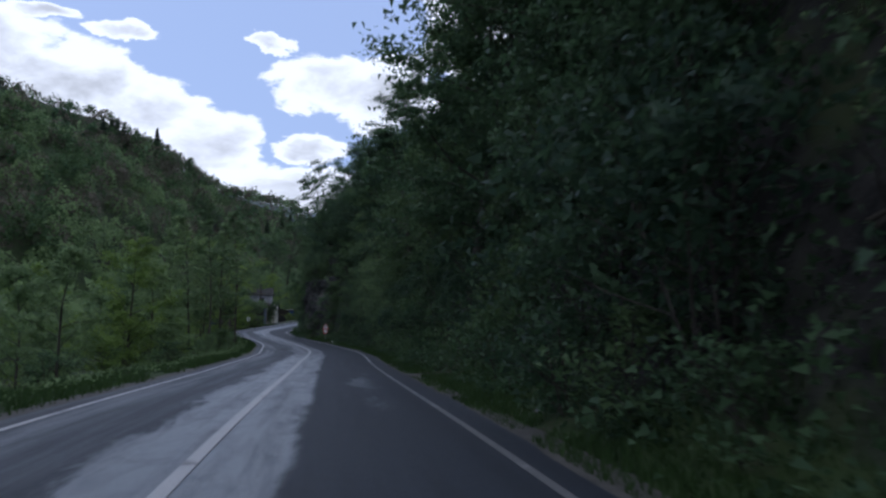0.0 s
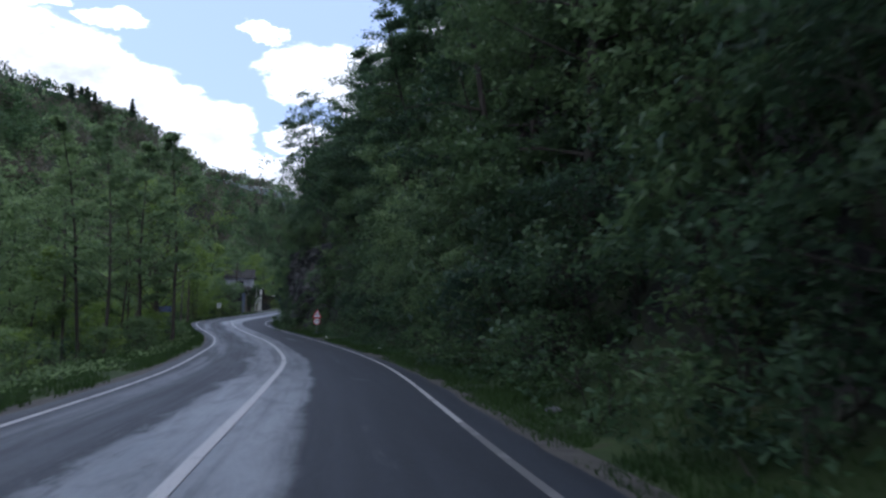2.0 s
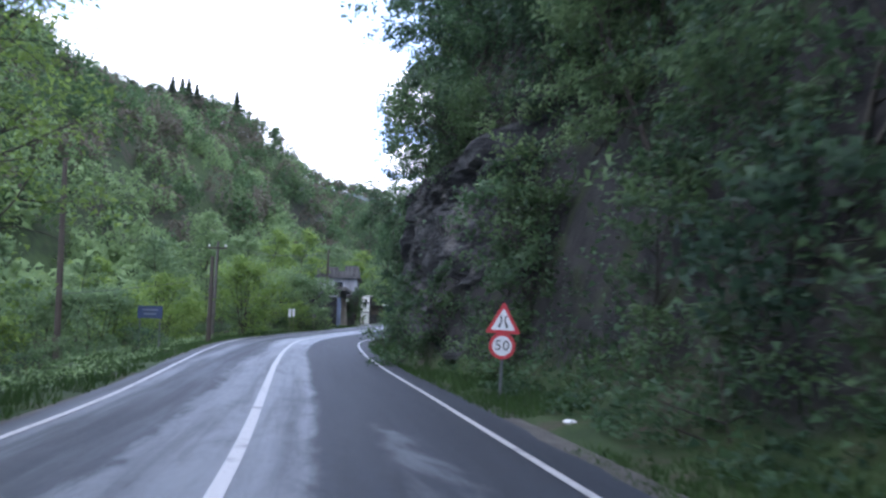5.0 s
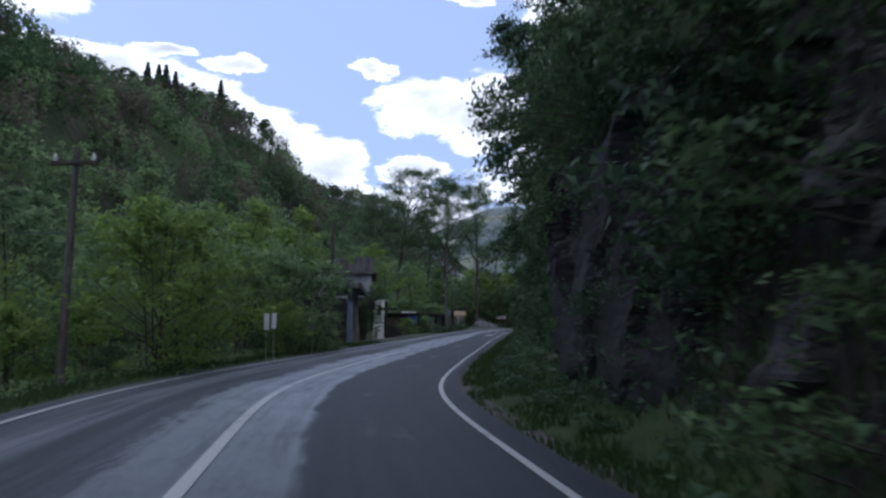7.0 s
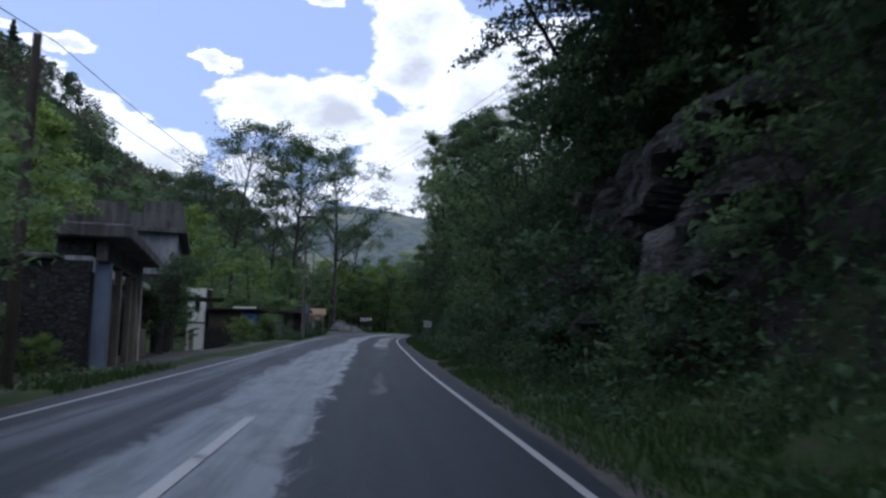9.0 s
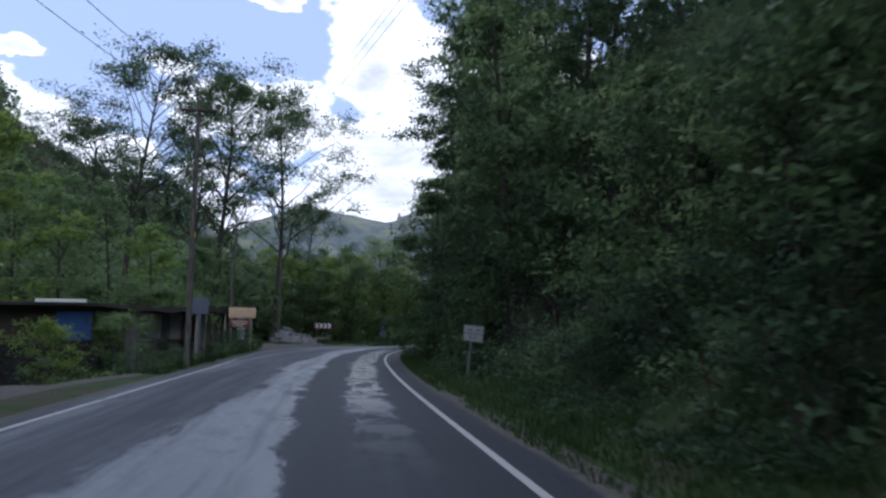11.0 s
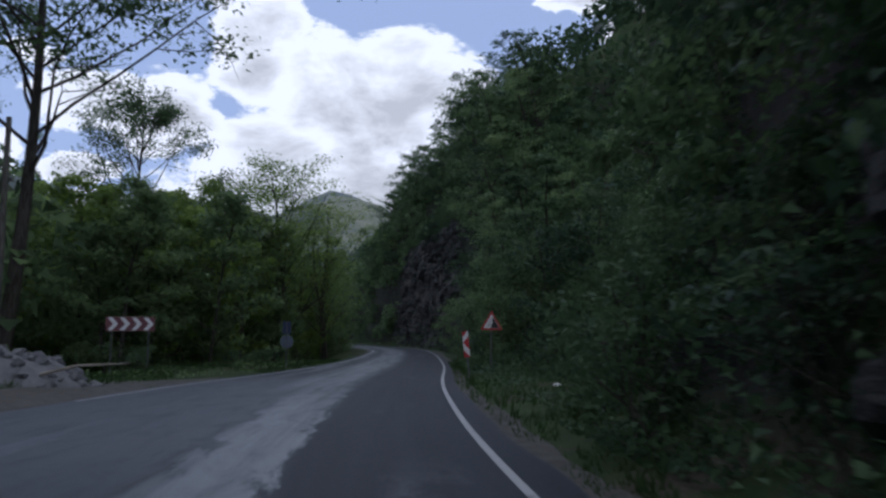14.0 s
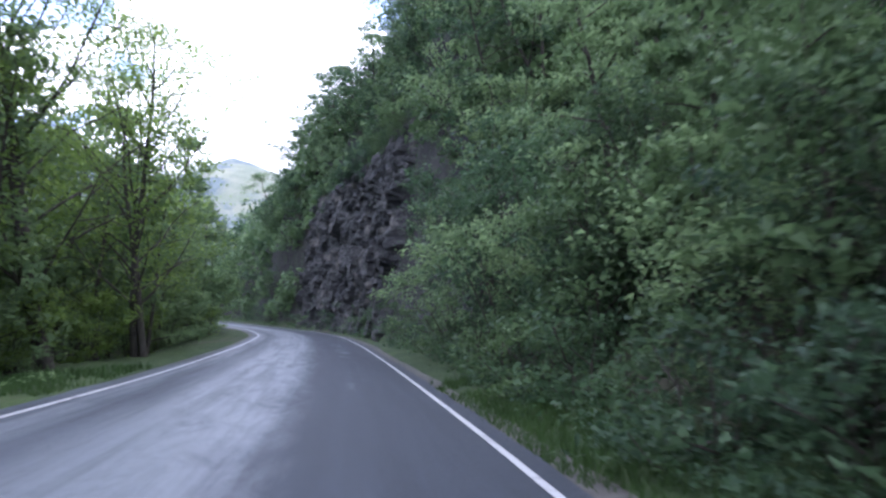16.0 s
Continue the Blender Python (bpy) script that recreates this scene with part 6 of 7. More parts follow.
def billboard():
    x, y = -30.4, 189.2
    g = float(land(x, y))
    ob = empty("billboard", pose(x, y, g, 0, 0, 3), "sun-bleached orange board above a maroon board on wooden legs", "billboard")
    c = 2.42 - g
    for s in (-0.55, 0.5):
        part("leg", box(s - 0.05, s + 0.05, 0.0, 0.1, -0.4, c + 0.25), PALE_WOOD, ob)
    up = part("upper_board", box(-0.70, 0.76, -0.05, 0.0, c - 0.30, c + 0.27), ORANGE, ob, "bleached orange print")
    for z, a, b in ((0.14, -0.5, 0.6), (0.0, -0.55, 0.55), (-0.14, -0.3, 0.5)):
        part("writing_bar", box(a, b, -0.056, -0.05, c + z - 0.03, c + z + 0.03, 0), FADED_PRINT, up)
    lo = part("lower_board", box(-0.66, 0.46, -0.05, 0.0, c - 0.86, c - 0.38), MAROON, ob, "maroon board with pale writing")
    for z, a, b in ((-0.5, -0.55, 0.35), (-0.62, -0.45, 0.3), (-0.74, -0.5, 0.1)):
        part("writing_bar", box(a, b, -0.056, -0.05, c + z - 0.022, c + z + 0.022, 0), FADED_PRINT, lo)
    return ob


for make in (narrow_bridge_sign, kilometre_sign, hazard_marker, falling_rocks_sign, chevron_board, round_sign, blue_sign, grey_board, billboard):
    make()


# ---- poles and cables ----
def utility_pole(x, y, top, tilt=(0, 0), arm=True, mat=None, thick=1.0, label="weathered wooden utility pole with insulators"):
    g = float(land(x, y))
    ob = empty("utility_pole", pose(x, y, g, tilt[0], tilt[1], 0), label, "pole", "utility poles")
    h = top - g
    part("shaft", rod([(0, 0, -0.8), (0, 0, h * 0.5), (0, 0, h)], [0.125 * thick, 0.11 * thick, 0.085 * thick], 10), mat or DARK_WOOD, ob)
    if arm:
        part("cross_arm", box(-0.6, 0.6, -0.12, -0.02, h - 0.45, h - 0.35), DARK_WOOD, ob)
        for s in (-0.5, 0.5):
            part("insulator", rod([(s, -0.07, h - 0.35), (s, -0.07, h - 0.27), (s, -0.07, h - 0.17)], [0.03, 0.05, 0.02], 8), SIGN_WHITE, ob)
    return ob


utility_pole(-28.5, 89.8, 5.6, (0, -1.5), False)
utility_pole(-30.4, 106.7, 4.3, (0, 1), True, BARK_GREY, 0.9, "grey wooden utility pole with a cross arm")
utility_pole(-27.6, 100.2, 2.9, (0, 0), False, DARK_WOOD, 1.0, "short dark wooden pole in the bushes")
pole = utility_pole(-29.9, 171.9, 9.0, (0, 0), True, BARK_GREY, 0.8, "grey wooden utility pole with a yellow mark")
part("pole_mark", box(0.015, 0.094, -0.07, 0.03, 4.3, 4.48), SIGN_YELLOW, pole, "yellow painted mark")
utility_pole(-31.5, 133.0, 6.3, (0, 0.5), False, DARK_WOOD, 1.0, "thin dark wooden utility pole beside the house")
utility_pole(-30.7, 217.4, 9.3, (0, 0), False, BARK_GREY, 1.0, "grey concrete utility pole beside a tall tree")
utility_pole(-31.2, 190.6, 8.0, (0, 1), False, BARK_GREY, 0.6, "thin grey wooden utility pole beside the billboard")


def cable(a, b, sag, label):
    a, b = np.array(a, float), np.array(b, float)
    t = np.linspace(0, 1, 15)[:, None]
    pts = a + (b - a) * t
    pts[:, 2] -= sag * 4 * (t * (1 - t))[:, 0]
    v, f = tube(pts, np.full(15, 0.011), 4)
    tagged(part("overhead_cable", np_mesh("overhead_cable", v, f, True), CABLE), label, "cable", "overhead cables")


for dx in (-0.5, 0.5):
    cable((-30.4 + dx, 106.6, 4.1), (-31.5 + dx, 132.9, 6.1), 0.5, "black overhead cable between wooden poles")
    cable((-31.5 + dx, 132.9, 6.1), (-29.9 + dx, 171.8, 8.8), 0.9, "black overhead cable between wooden poles")
    cable((-29.9 + dx, 171.8, 8.8), (-31.2 + dx, 190.5, 7.8), 0.4, "black overhead cable between wooden poles")
for dz in (0.0, 0.7, 1.3):
    cable((-18.6, 146.5, 10.2 + 0.6 * dz), (-33.0, 232.0, 22.0 + dz), 1.0, "black overhead cable crossing the road")
cable((-28.5, 89.8, 0.6), (-30.4, 106.7, 2.2), 0.1, "slack guy wire on a pole")


# ---- the roadside house ----
def stone_mesh(seed, size=1.0):
    r = np.random.default_rng(seed)
    bm = bmesh.new()
    bmesh.ops.create_icosphere(bm, subdivisions=1, radius=size)
    for v in bm.verts:
        v.co *= r.uniform(0.7, 1.15)
        v.co.z *= 0.75
    me = bpy.data.meshes.new("stone")
    bm.to_mesh(me)
    bm.free()
    me.materials.append(RUBBLE)
    return me


def wall_with_holes(x0, x1, z0, z1, holes, y0, y1, axis="x"):
    """A wall along x (or y) with rectangular holes (a, b, low, high) going through it."""
    xs = sorted({x0, x1, *[h[0] for h in holes], *[h[1] for h in holes]})
    zs = sorted({z0, z1, *[h[2] for h in holes], *[h[3] for h in holes]})
    bm = bmesh.new()
    for a, b in zip(xs, xs[1:]):
        for c, d in zip(zs, zs[1:]):
            m, n = (a + b) / 2, (c + d) / 2
            if any(h[0] < m < h[1] and h[2] < n < h[3] for h in holes):
                continue
            if axis == "x":
                box(a, b, y0, y1, c, d, 0, bm)
            else:
                box(y0, y1, a, b, c, d, 0, bm)
    bmesh.ops.remove_doubles(bm, verts=bm.verts, dist=1e-4)
    return bm


def roadside_house():
    """Two-storey concrete house with an upper floor standing out over an open ground floor, and a lower shop with a canopy before it."""
    bx, by, g = -33.8, 153.0, -1.0
    ob = empty("house", pose(bx, by, g, 0, 0, 13), "unfinished grey concrete house with parapet roof and overhanging upper floor", "house")
    # ground floor: dark back wall, side walls, posts
    part("back_wall", box(-4.4, -4.1, 0.7, 8.7, -0.4, 3.3), CONCRETE, ob)
    part("side_wall", wall_with_holes(-4.4, -0.8, -0.4, 3.3, [(-2.6, -1.4, -0.4, 1.9)], 8.7, 9.0), CONCRETE, ob)
    part("front_wall", wall_with_holes(-4.4, -1.6, -0.4, 3.3, [(-2.9, -2.0, 0.0, 2.2)], 0.4, 0.7), CONCRETE, ob)
    for x, y in ((-0.5, 0.5), (-0.5, 4.6), (-0.5, 8.7), (-1.5, 4.6)):
        part("column", box(x - 0.14, x + 0.14, y - 0.14, y + 0.14, -0.4, 3.3), CONCRETE, ob)
    part("floor_slab", box(-4.6, 0.15, 0.0, 9.4, 3.3, 3.55), CONCRETE, ob)
    # upper floor
    wins = [(1.2, 1.9, 4.1, 5.3), (3.2, 3.9, 4.1, 5.3), (5.2, 5.9, 4.1, 5.3), (7.2, 7.9, 4.1, 5.3)]
    part("upper_wall", wall_with_holes(0.0, 9.4, 3.55, 5.75, wins, -0.2, 0.05, "y"), PLASTER, ob, "pale grey plastered wall")
    part("upper_wall", wall_with_holes(-4.6, -0.2, 3.55, 5.75, [(-2.6, -1.6, 4.2, 5.3)], 0.0, 0.25), PLASTER, ob, "pale grey plastered wall")
    part("upper_wall", box(-4.6, -0.2, 9.15, 9.4, 3.55, 5.75), PLASTER, ob)
    part("upper_wall", box(-4.6, -4.35, 0.25, 9.15, 3.55, 5.75), PLASTER, ob)
    for a, b, lo, hi in wins:
        w = part("window", box(-0.14, -0.10, a, b, lo, hi, 0), GLASS_DARK, ob, "dark narrow window")
        part("window_frame", box(-0.10, -0.04, a, a + 0.06, lo, hi), DARK_WOOD, w)
        part("window_frame", box(-0.10, -0.04, b - 0.06, b, lo, hi), DARK_WOOD, w)
        part("window_sill", box(-0.1, 0.14, a - 0.06, b + 0.06, lo - 0.07, lo), CONCRETE, w)
    w = part("window", box(-2.6, -1.6, 0.10, 0.14, 4.2, 5.3, 0), GLASS_DARK, ob, "dark window")
    part("window_frame", box(-2.13, -2.07, 0.04, 0.10, 4.2, 5.3), DARK_WOOD, w)
    part("cornice", box(-4.9, 0.45, -0.35, 9.75, 5.75, 5.95), CONCRETE, ob)
    for x0, x1, top in ((-4.7, -2.15, 7.05), (-2.15, -1.45, 6.6), (-1.45, 0.2, 7.2)):
        part("parapet", box(x0, x1, -0.12, 0.06, 5.95, top), CONCRETE, ob, "dark weathered concrete parapet")
    part("parapet", box(0.02, 0.2, 0.06, 9.5, 5.95, 7.15), CONCRETE, ob)
    part("parapet", box(-4.7, 0.02, 9.32, 9.5, 5.95, 7.15), CONCRETE, ob)
    part("roof_slab", box(-4.6, 0.0, 0.06, 9.3, 5.95, 6.05), CONCRETE, ob)
    part("balcony_panel", box(-1.6, 0.3, -1.5, -1.4, 2.9, 3.75), TIN, ob, "rusty balcony panel")
    part("balcony_slab", box(-2.4, 0.3, -1.5, 0.0, 2.75, 2.9), CONCRETE, ob)
    part("eave", box(0.5, 2.4, 5.6, 8.9, 3.0, 3.12), TIN, ob, "small dark tin roof over the yard")
    return ob


def roadside_shop():
    bx, by, g = -31.1, 138.2, -1.25
    ob = empty("shop", pose(bx, by, g, 0, 0, 11.5), "abandoned single-storey roadside shop with thick concrete canopy", "shop")
    part("canopy", box(-1.8, 0.1, 0.0, 9.8, 3.95, 4.35, 0.05), CONCRETE, ob, "thick stained concrete canopy")
    part("roof", box(-6.6, -1.8, 0.2, 9.7, 3.35, 3.5, 0.04), CONCRETE, ob, "low flat concrete roof")
    part("beam", box(-0.8, -0.5, 0.4, 9.6, 3.35, 3.95), CONCRETE, ob)
    part("side_wall", wall_with_holes(-6.4, -0.9, -0.4, 3.35, [(-5.2, -3.8, 1.0, 2.4)], 0.4, 0.7), STONE_WALL, ob, "dark rough stone side wall")
    part("gable", box(-1.8, -0.85, 0.4, 0.7, 3.5, 3.95), STONE_WALL, ob)
    part("back_wall", box(-6.4, -6.1, 0.7, 9.6, -0.4, 3.35), CONCRETE, ob)
    part("inner_wall", box(-2.6, -2.4, 0.7, 9.6, -0.4, 3.35), DARK_WOOD, ob)
    part("blue_pillar", box(-0.85, -0.45, 0.7, 1.1, -0.4, 3.35), BLUE_PAINT, ob, "faded blue painted pillar")
    for y in (3.6, 6.2, 8.0, 9.4):
        part("column", box(-0.7, -0.5, y - 0.1, y + 0.1, -0.4, 3.35), PALE_WOOD, ob, "pale peeling post")
    for y0, y1 in ((1.15, 3.5), (3.7, 6.1)):
        d = part("shutter", box(-0.95, -0.87, y0, y1, 0.0, 3.0), DARK_WOOD, ob, "dark wooden shop shutter")
        for i in range(5):
            yy = y0 + (i + 0.5) * (y1 - y0) / 5
            part("board", box(-0.87, -0.84, yy - 0.2, yy + 0.2, 0.03, 2.95 - 0.1 * (i % 3)), DARK_WOOD if i % 3 else PALE_WOOD, d)
    part("step", box(-0.9, 0.2, 0.4, 8.0, -0.4, 0.14), CONCRETE, ob)
    part("crossbeam", box(-0.65, -0.45, 9.5, 12.4, 3.2, 3.4), WHITE, ob, "white painted lintel")
    part("white_post", box(-0.62, -0.5, 9.62, 9.74, -0.4, 3.2), WHITE, ob, "white painted post")
    for y in (10.6, 11.4, 12.3):
        part("thin_post", box(-0.6, -0.5, y - 0.05, y + 0.05, -0.4, 1.6), PALE_WOOD, ob)
    part("leaning_prop", rod([(-0.4, 8.2, 0.0), (-0.5, 8.8, 1.2), (-0.65, 9.3, 2.4)], [0.05, 0.05, 0.05], 6), PALE_WOOD, ob)
    return ob


def white_gable():
    """A narrow whitewashed two-storey wall end with a dark slit window and a door."""
    ob = empty("white_outbuilding", pose(-37.5, 172.6, -1.6, 0, 0, -6), "narrow whitewashed two-storey outbuilding with slit window", "outbuilding")
    part("lower_wall", wall_with_holes(-0.64, 0.64, 0.0, 2.5, [(-0.42, -0.05, 0.3, 2.1)], 0.0, 0.25), WHITE, ob)
    part("upper_wall", wall_with_holes(-0.64, 0.64, 2.6, 4.95, [(-0.1, 0.3, 3.3, 4.5)], 0.0, 0.25), WHITE, ob)
    part("string_course", box(-0.70, 0.70, -0.06, 0.3, 2.5, 2.6), CONCRETE, ob)
    part("side_wall", box(-0.64, -0.5, 0.25, 1.4, 0.0, 4.95), WHITE, ob)
    part("side_wall", box(0.5, 0.64, 0.25, 1.4, 0.0, 4.95), STONE_WALL, ob, "bare dark stone side wall")
    part("back_wall", box(-0.5, 0.5, 1.15, 1.4, 0.0, 4.95), WHITE, ob)
    part("door", box(-0.42, -0.05, 0.1, 0.15, 0.3, 2.1), PALE_WOOD, ob, "grey plank door")
    part("window", box(-0.1, 0.3, 0.1, 0.14, 3.3, 4.5, 0), GLASS_DARK, ob)
    part("roof", box(-0.7, 0.7, -0.04, 1.45, 4.95, 5.0), WHITE, ob, "thin pale capping slab")
    return ob


def dark_shed():
    ob = empty("shed", pose(-34.4, 172.5, -1.0), "dark timber shed with blue tarpaulin and white tin edge", "shed")
    part("wall", box(-2.3, 1.5, 0.0, 0.12, -0.5, 1.6), STONE_WALL, ob)
    part("wall", box(1.38, 1.5, 0.12, 3.4, -0.5, 1.6), STONE_WALL, ob)
    part("upper_wall", box(-2.2, 1.3, 0.15, 0.25, 1.6, 2.9), DARK_WOOD, ob)
    part("tarpaulin", box(0.1, 1.25, 0.05, 0.13, 1.75, 2.75, 0.03), BLUE_TARP, ob, "blue tarpaulin")
    part("roof", box(-2.3, 1.6, -0.4, 3.6, 2.9, 3.02), TIN, ob)
    part("roof_edge", box(-0.4, 1.2, -0.45, -0.4, 3.0, 3.12), WHITE, ob)
    return ob


def yard_wall():
    ob = empty("yard_wall", pose(-31.4, 170.9, -0.5, 0, 0, 3), "low weathered concrete yard wall with a thick end post", "wall")
    part("end_post", box(-0.16, 0.16, -0.16, 0.16, -0.5, 1.65), CONCRETE, ob)
    part("panel", box(-0.06, 0.06, 0.16, 4.8, -0.5, 1.25), CONCRETE, ob)
    part("coping", box(-0.1, 0.1, 0.16, 4.8, 1.25, 1.33), CONCRETE, ob)
    return ob


def ragged_roof(x0, x1, y0, y1, z, seed, sag=0.12):
    """A thin old roof with a torn edge and a sagging top, as one closed skin."""
    nx, ny = 26, 18
    a, b = np.meshgrid(np.linspace(0, 1, nx), np.linspace(0, 1, ny))
    tear_x = 0.22 * (fbm(b * 7, 0.4, seed, 3) - 0.5) * np.where(a > 0.5, 1, -1) * np.abs(2 * a - 1) ** 6
    tear_y = 0.3 * (fbm(a * 9, 0.8, seed + 1, 3) - 0.5) * np.where(b > 0.5, 1, -1) * np.abs(2 * b - 1) ** 6
    x, y = x0 + (x1 - x0) * a + tear_x, y0 + (y1 - y0) * b + tear_y
    top = z + 0.16 - sag * np.sin(np.pi * a) + 0.18 * (fbm(a * 6, b * 5, seed + 2, 3) - 0.5)
    low = top - 0.07 - 0.16 * fbm(a * 8, b * 8, seed + 3, 3) * np.where((a < 0.04) | (a > 0.96) | (b < 0.06), 1.4, 0.6)
    pts = np.concatenate([np.stack([x, y, top], -1).reshape(-1, 3), np.stack([x, y, low], -1).reshape(-1, 3)])
    n = nx * ny
    g = grid_faces(ny, nx)
    ring = [*range(nx), *[r * nx + nx - 1 for r in range(1, ny)], *[(ny - 1) * nx + c for c in range(nx - 2, -1, -1)], *[r * nx for r in range(ny - 2, 0, -1)]]
    skirt = [[ring[i], ring[(i + 1) % len(ring)], ring[(i + 1) % len(ring)] + n, ring[i] + n] for i in range(len(ring))]
    return np_mesh("roof", pts, np.concatenate([g, g[:, ::-1] + n, np.array(skirt)]))


def kiosk():
    ob = empty("kiosk", pose(-30.75, 177.0, -0.2, 0, 0, 4), "derelict roadside kiosk of boards under a sagging tin roof", "kiosk")
    part("roof", ragged_roof(-3.2, 0.9, -1.3, 3.4, 2.2, 5), TIN, ob, "dark sagging tin roof with a torn edge")
    part("back_wall", box(-3.0, 0.2, 2.9, 3.0, -0.4, 2.15), PALE_WOOD, ob)
    for i in range(7):
        x = -2.9 + i * 0.42
        part("board", box(x, x + 0.38, -0.05, 0.0, -0.4, (0.95 if i < 4 else 2.0) + 0.08 * (i % 3)), STONE_WALL if i < 4 else PALE_WOOD if i % 2 else CONCRETE, ob)
    part("inner_panel", box(-2.6, -1.15, -0.12, -0.06, 0.95, 2.0), PLASTER, ob, "grey stained panel")
    part("side_panel", box(0.15, 0.25, -0.3, 2.6, 0.2, 2.0), PALE_WOOD, ob, "weather-stained pale side panel")
    for x, y in ((-2.95, -1.1), (0.35, -1.1), (0.35, 3.1), (-2.95, 3.1)):
        part("post", box(x - 0.07, x + 0.07, y - 0.07, y + 0.07, -0.5, 2.15), PALE_WOOD, ob)
    part("counter", box(-2.9, 0.1, -0.25, 0.1, 1.0, 1.07), DARK_WOOD, ob)
    part("kerb_block", box(0.1, 0.9, 0.6, 1.1, -0.3, 0.25), CONCRETE, ob)
    return ob


def wood_shelter():
    ob = empty("shelter", pose(-33.7, 204.6, 0.95, 0, 0, 5), "ruined roadside stall with broken pale boards and a sagging dark roof", "shelter")
    part("roof", ragged_roof(-3.3, 2.5, -1.5, 2.8, 2.45, 8, 0.2), TIN, ob, "sagging dark roof with a torn edge")
    # a second torn skin just below, in dark wood colour
    part("roof_underlayer", ragged_roof(-3.2, 1.9, -1.35, 2.5, 2.2, 11, 0.1), DARK_WOOD, ob, "dark torn layer below the roof")
    r = np.random.default_rng(31)
    x = -3.0
    while x < 1.0:
        w = r.uniform(0.16, 0.3)
        h = r.choice([0.6, 0.9, 1.7, 2.1]) + r.uniform(-0.1, 0.1)
        b = part("board", box(-w / 2, w / 2, -0.03, 0.03, -1.6, h), (PALE_WOOD, CONCRETE, DARK_WOOD)[r.integers(3)], ob)
        b.matrix_basis = pose(x, -0.75 + r.uniform(-0.06, 0.06), 0, r.uniform(-3, 3), r.uniform(-4, 4), r.uniform(-10, 10))
        x += w + r.uniform(0.02, 0.3)
    for x in (-3.0, -1.5, 0.2):
        part("post", box(x - 0.08, x + 0.08, -0.95, -0.79, -1.6, 2.3), PALE_WOOD, ob, "peeling pale post")
    part("corner_panel", box(1.05, 1.62, -0.78, -0.7, -1.5, 2.2), SIGN_DIRTY, ob, "dirty white corner panel")
    part("side_wall", box(1.58, 1.68, -0.7, 2.2, -1.6, 2.2), CONCRETE, ob)
    part("back_wall", box(-3.0, 1.6, 2.2, 2.3, -1.6, 2.35), DARK_WOOD, ob)
    for i in range(9):
        st = new("rubble_stone", stone_mesh(40 + i % 3))
        st.parent = ob
        st.matrix_basis = pose(r.uniform(-2.8, 1.4), r.uniform(-1.7, -1.0), r.uniform(-0.75, -0.6), *r.uniform(0, 360, 3)) @ Matrix.Scale(r.uniform(0.1, 0.22), 4)
    return ob


def notice_boards():
    for x, y, w, h, z in ((-29.9, 118.6, 0.2, 0.62, 0.3), (-29.68, 118.8, 0.18, 0.58, 0.33), (-29.6, 123.5, 0.34, 0.4, 0.1)):
        g = float(land(x, y))
        ob = empty("notice_board", pose(x, y, g, 0, 0, 8), ("small white notice board on a thin stake by the verge" if h > 0.5 else "small grey weathered board among the bushes"), "board", "notice boards")
        post(ob, 0, 0.02, -0.3, z - g + h / 2, 0.018, PALE_WOOD, "stake")
        part("board", box(-w / 2, w / 2, -0.02, 0.0, z - g - h / 2, z - g + h / 2), SIGN_WHITE if h > 0.5 else CONCRETE, ob)


for make in (roadside_house, roadside_shop, white_gable, dark_shed, yard_wall, kiosk, wood_shelter, notice_boards):
    make()


def forecourt():
    """The dirt and gravel yard between the road and the buildings."""
    ys = np.linspace(129, 168, 60)
    wide = 6.2 * np.sin(np.pi * np.clip((ys - 128) / 41, 0, 1)) ** 0.5
    cols = [-left_edge(ys) - 0.7, -left_edge(ys) - 0.9 - wide * 0.35, -left_edge(ys) - 1.0 - wide * 0.7, -left_edge(ys) - 1.0 - wide * (0.9 + 0.25 * fbm(ys / 2.0, 1.1, 8, 3))]
    pts = np.stack([across(ys, c) for c in cols], 1)
    pts[:, :, 2] = np.maximum(land(pts[:, :, 0], pts[:, :, 1]) + 0.03, pts[:, :, 2] - 0.25 - 0.1 * np.arange(4))
    me = np_mesh("yard", pts.reshape(-1, 3), grid_faces(len(ys), 4), True)
    tagged(part("yard", me, GRAVEL), "bare dirt and gravel yard before the roadside buildings", "yard", kind="structure")


forecourt()


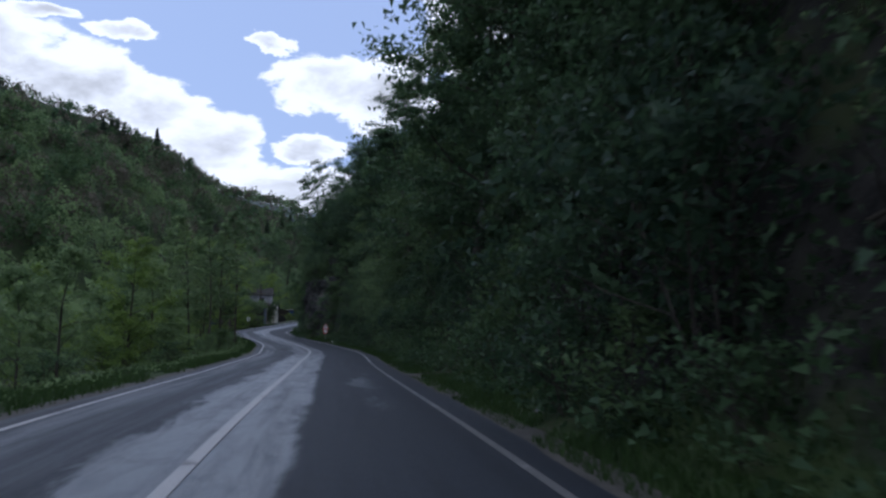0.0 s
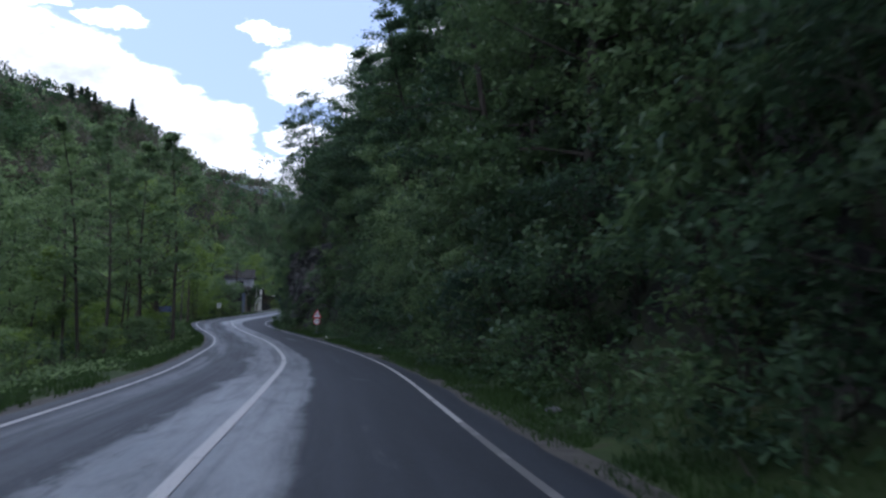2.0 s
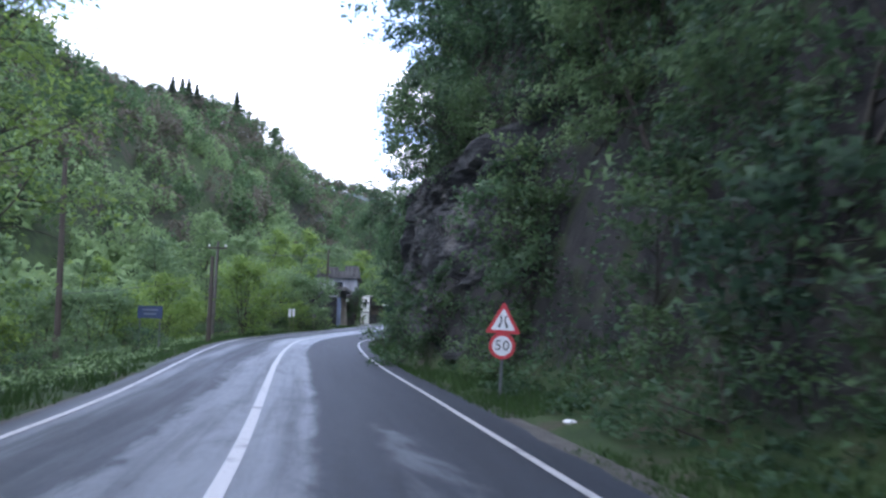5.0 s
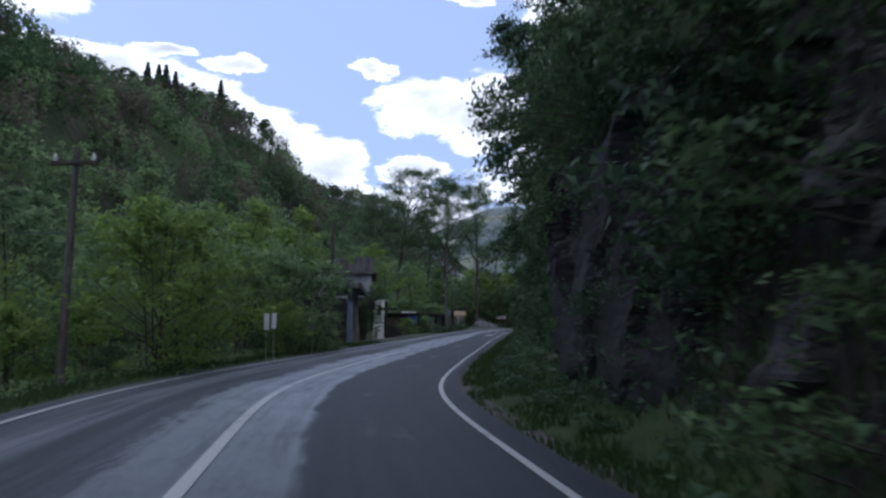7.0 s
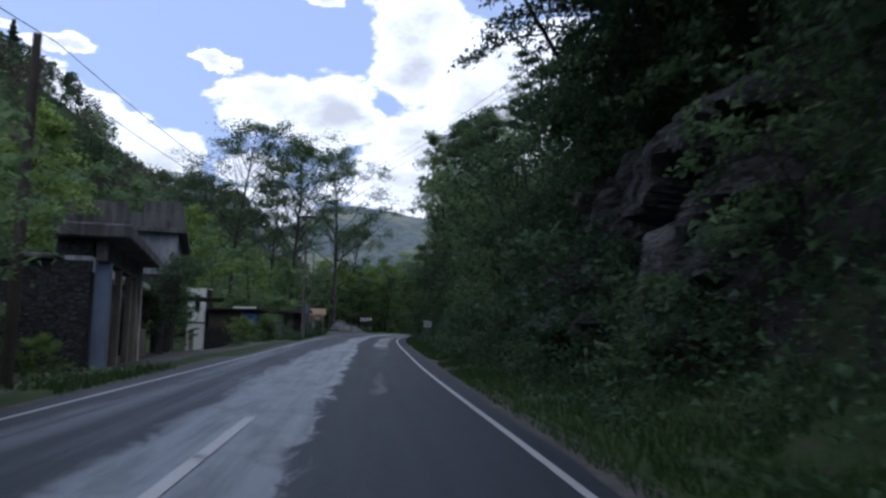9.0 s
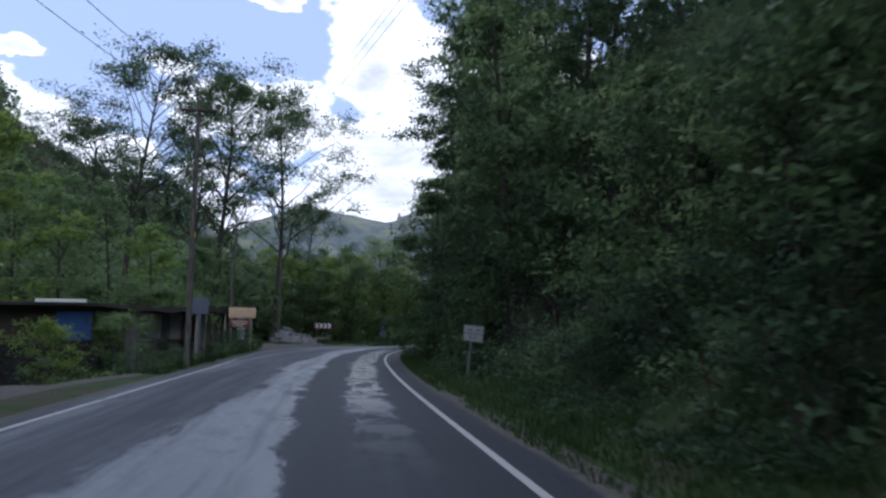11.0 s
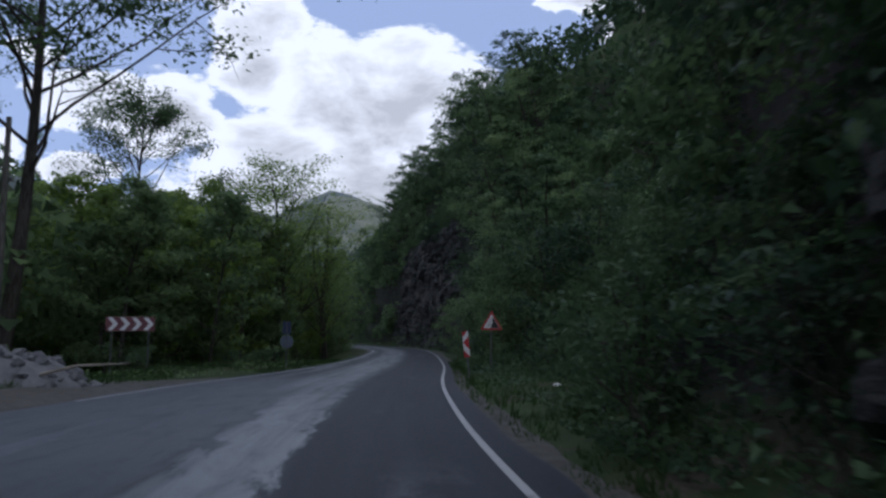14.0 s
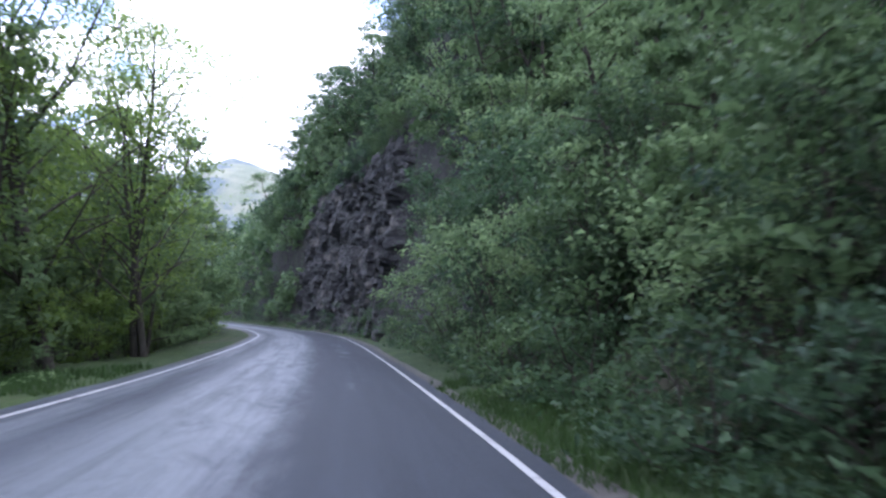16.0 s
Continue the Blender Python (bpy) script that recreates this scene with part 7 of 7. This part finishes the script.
# ---- rubble heap ----
def rubble_heap():
    x, y = -28.9, 210.6
    g = float(land(x, y))
    ob = empty("rubble_heap", pose(x, y, g - 0.05), "heap of grey broken stone and rubble by the lay-by", "heap")
    def top(cx, cy):
        q = math.hypot(cx, cy)
        ridge = math.exp(-((cx + 0.25) / 0.5) ** 2) + 0.55 * math.exp(-((cx - 0.55) / 0.3) ** 2)
        return 1.22 * (1 - q**2.2) * (0.25 + 0.95 * min(1.1, ridge)) * (0.7 + 0.6 * float(fbm(cx * 4 + 7, cy * 4 + 3, 55, 4)))

    th, rr = np.linspace(0, 2 * np.pi, 40, endpoint=False), np.linspace(0, 1, 12)
    pts = []
    for q in rr:
        for a in th:
            n = float(fbm(math.cos(a) * q * 3 + 7, math.sin(a) * q * 3 + 3, 55, 4))
            h = top(q * math.cos(a), q * math.sin(a))
            pts.append((2.7 * q * math.cos(a) * (0.9 + 0.2 * n), 1.7 * q * math.sin(a) * (0.9 + 0.2 * n), h - 0.1 * q))
    faces = [[i * 40 + j, i * 40 + (j + 1) % 40, (i + 1) * 40 + (j + 1) % 40, (i + 1) * 40 + j] for i in range(11) for j in range(40)]
    part("mound", np_mesh("mound", pts, faces), RUBBLE, ob)
    r = np.random.default_rng(9)
    kinds = [stone_mesh(s) for s in range(6)]
    for i in range(290):
        q, a = math.sqrt(r.uniform()), r.uniform(0, 6.28)
        z = top(q * math.cos(a), q * math.sin(a)) - 0.1 * q + r.uniform(-0.03, 0.05)
        st = new("stone", kinds[i % 6])
        st.parent = ob
        st.matrix_basis = pose(2.7 * q * math.cos(a), 1.7 * q * math.sin(a), z, *r.uniform(0, 360, 3)) @ Matrix.Scale(0.06 + 0.2 * r.uniform() ** 2.5, 4)
    part("plastic_sack", rod([(-1.9, -1.2, 0.2), (-1.6, -1.35, 0.3), (-1.2, -1.3, 0.24)], [0.08, 0.16, 0.1], 7), LITTER, ob, "torn white plastic sack")
    part("dead_branch", rod([(1.2, -1.0, 0.5), (2.0, -1.2, 0.7), (3.2, -1.3, 0.75)], [0.05, 0.035, 0.015], 6), PALE_WOOD, ob, "bleached dead branch")
    return ob


rubble_heap()


# ---- litter and roadside stones ----
def litter(x, y, size, kind):
    r = np.random.default_rng(int(abs(x * 13 + y * 7)))
    bm = bmesh.new()
    bmesh.ops.create_icosphere(bm, subdivisions=2, radius=1.0)
    for v in bm.verts:
        v.co = Vector((v.co.x * r.uniform(0.8, 1.2), v.co.y * r.uniform(0.8, 1.2), v.co.z * 0.45 * r.uniform(0.7, 1.3))) * size
    ob = part("stone" if kind == "stone" else "litter", bm, RUBBLE if kind == "stone" else LITTER)
    ob.matrix_world = pose(x, y, float(land(x, y)) + size * 0.25, 0, 0, r.uniform(0, 360))
    tagged(ob, "pale grey stone lying on the grass verge" if kind == "stone" else "scrap of white plastic litter on the verge", kind, "roadside litter")


for x, y, s, k in ((-1.9, 37.5, 0.13, "stone"), (-10.7, 75.3, 0.09, "litter"), (-11.8, 76.2, 0.07, "litter"), (-6.3, 61.5, 0.1, "litter"), (-15.8, 206.6, 0.1, "litter"), (-14.9, 202.0, 0.1, "litter"),
                   (-16.7, 100.6, 0.14, "litter"), (-18.6, 121.5, 0.08, "litter"), (-18.9, 124.2, 0.06, "litter"), (1.6, 12.5, 0.1, "stone"), (0.6, 20.4, 0.09, "litter")):
    litter(x, y, s, k)
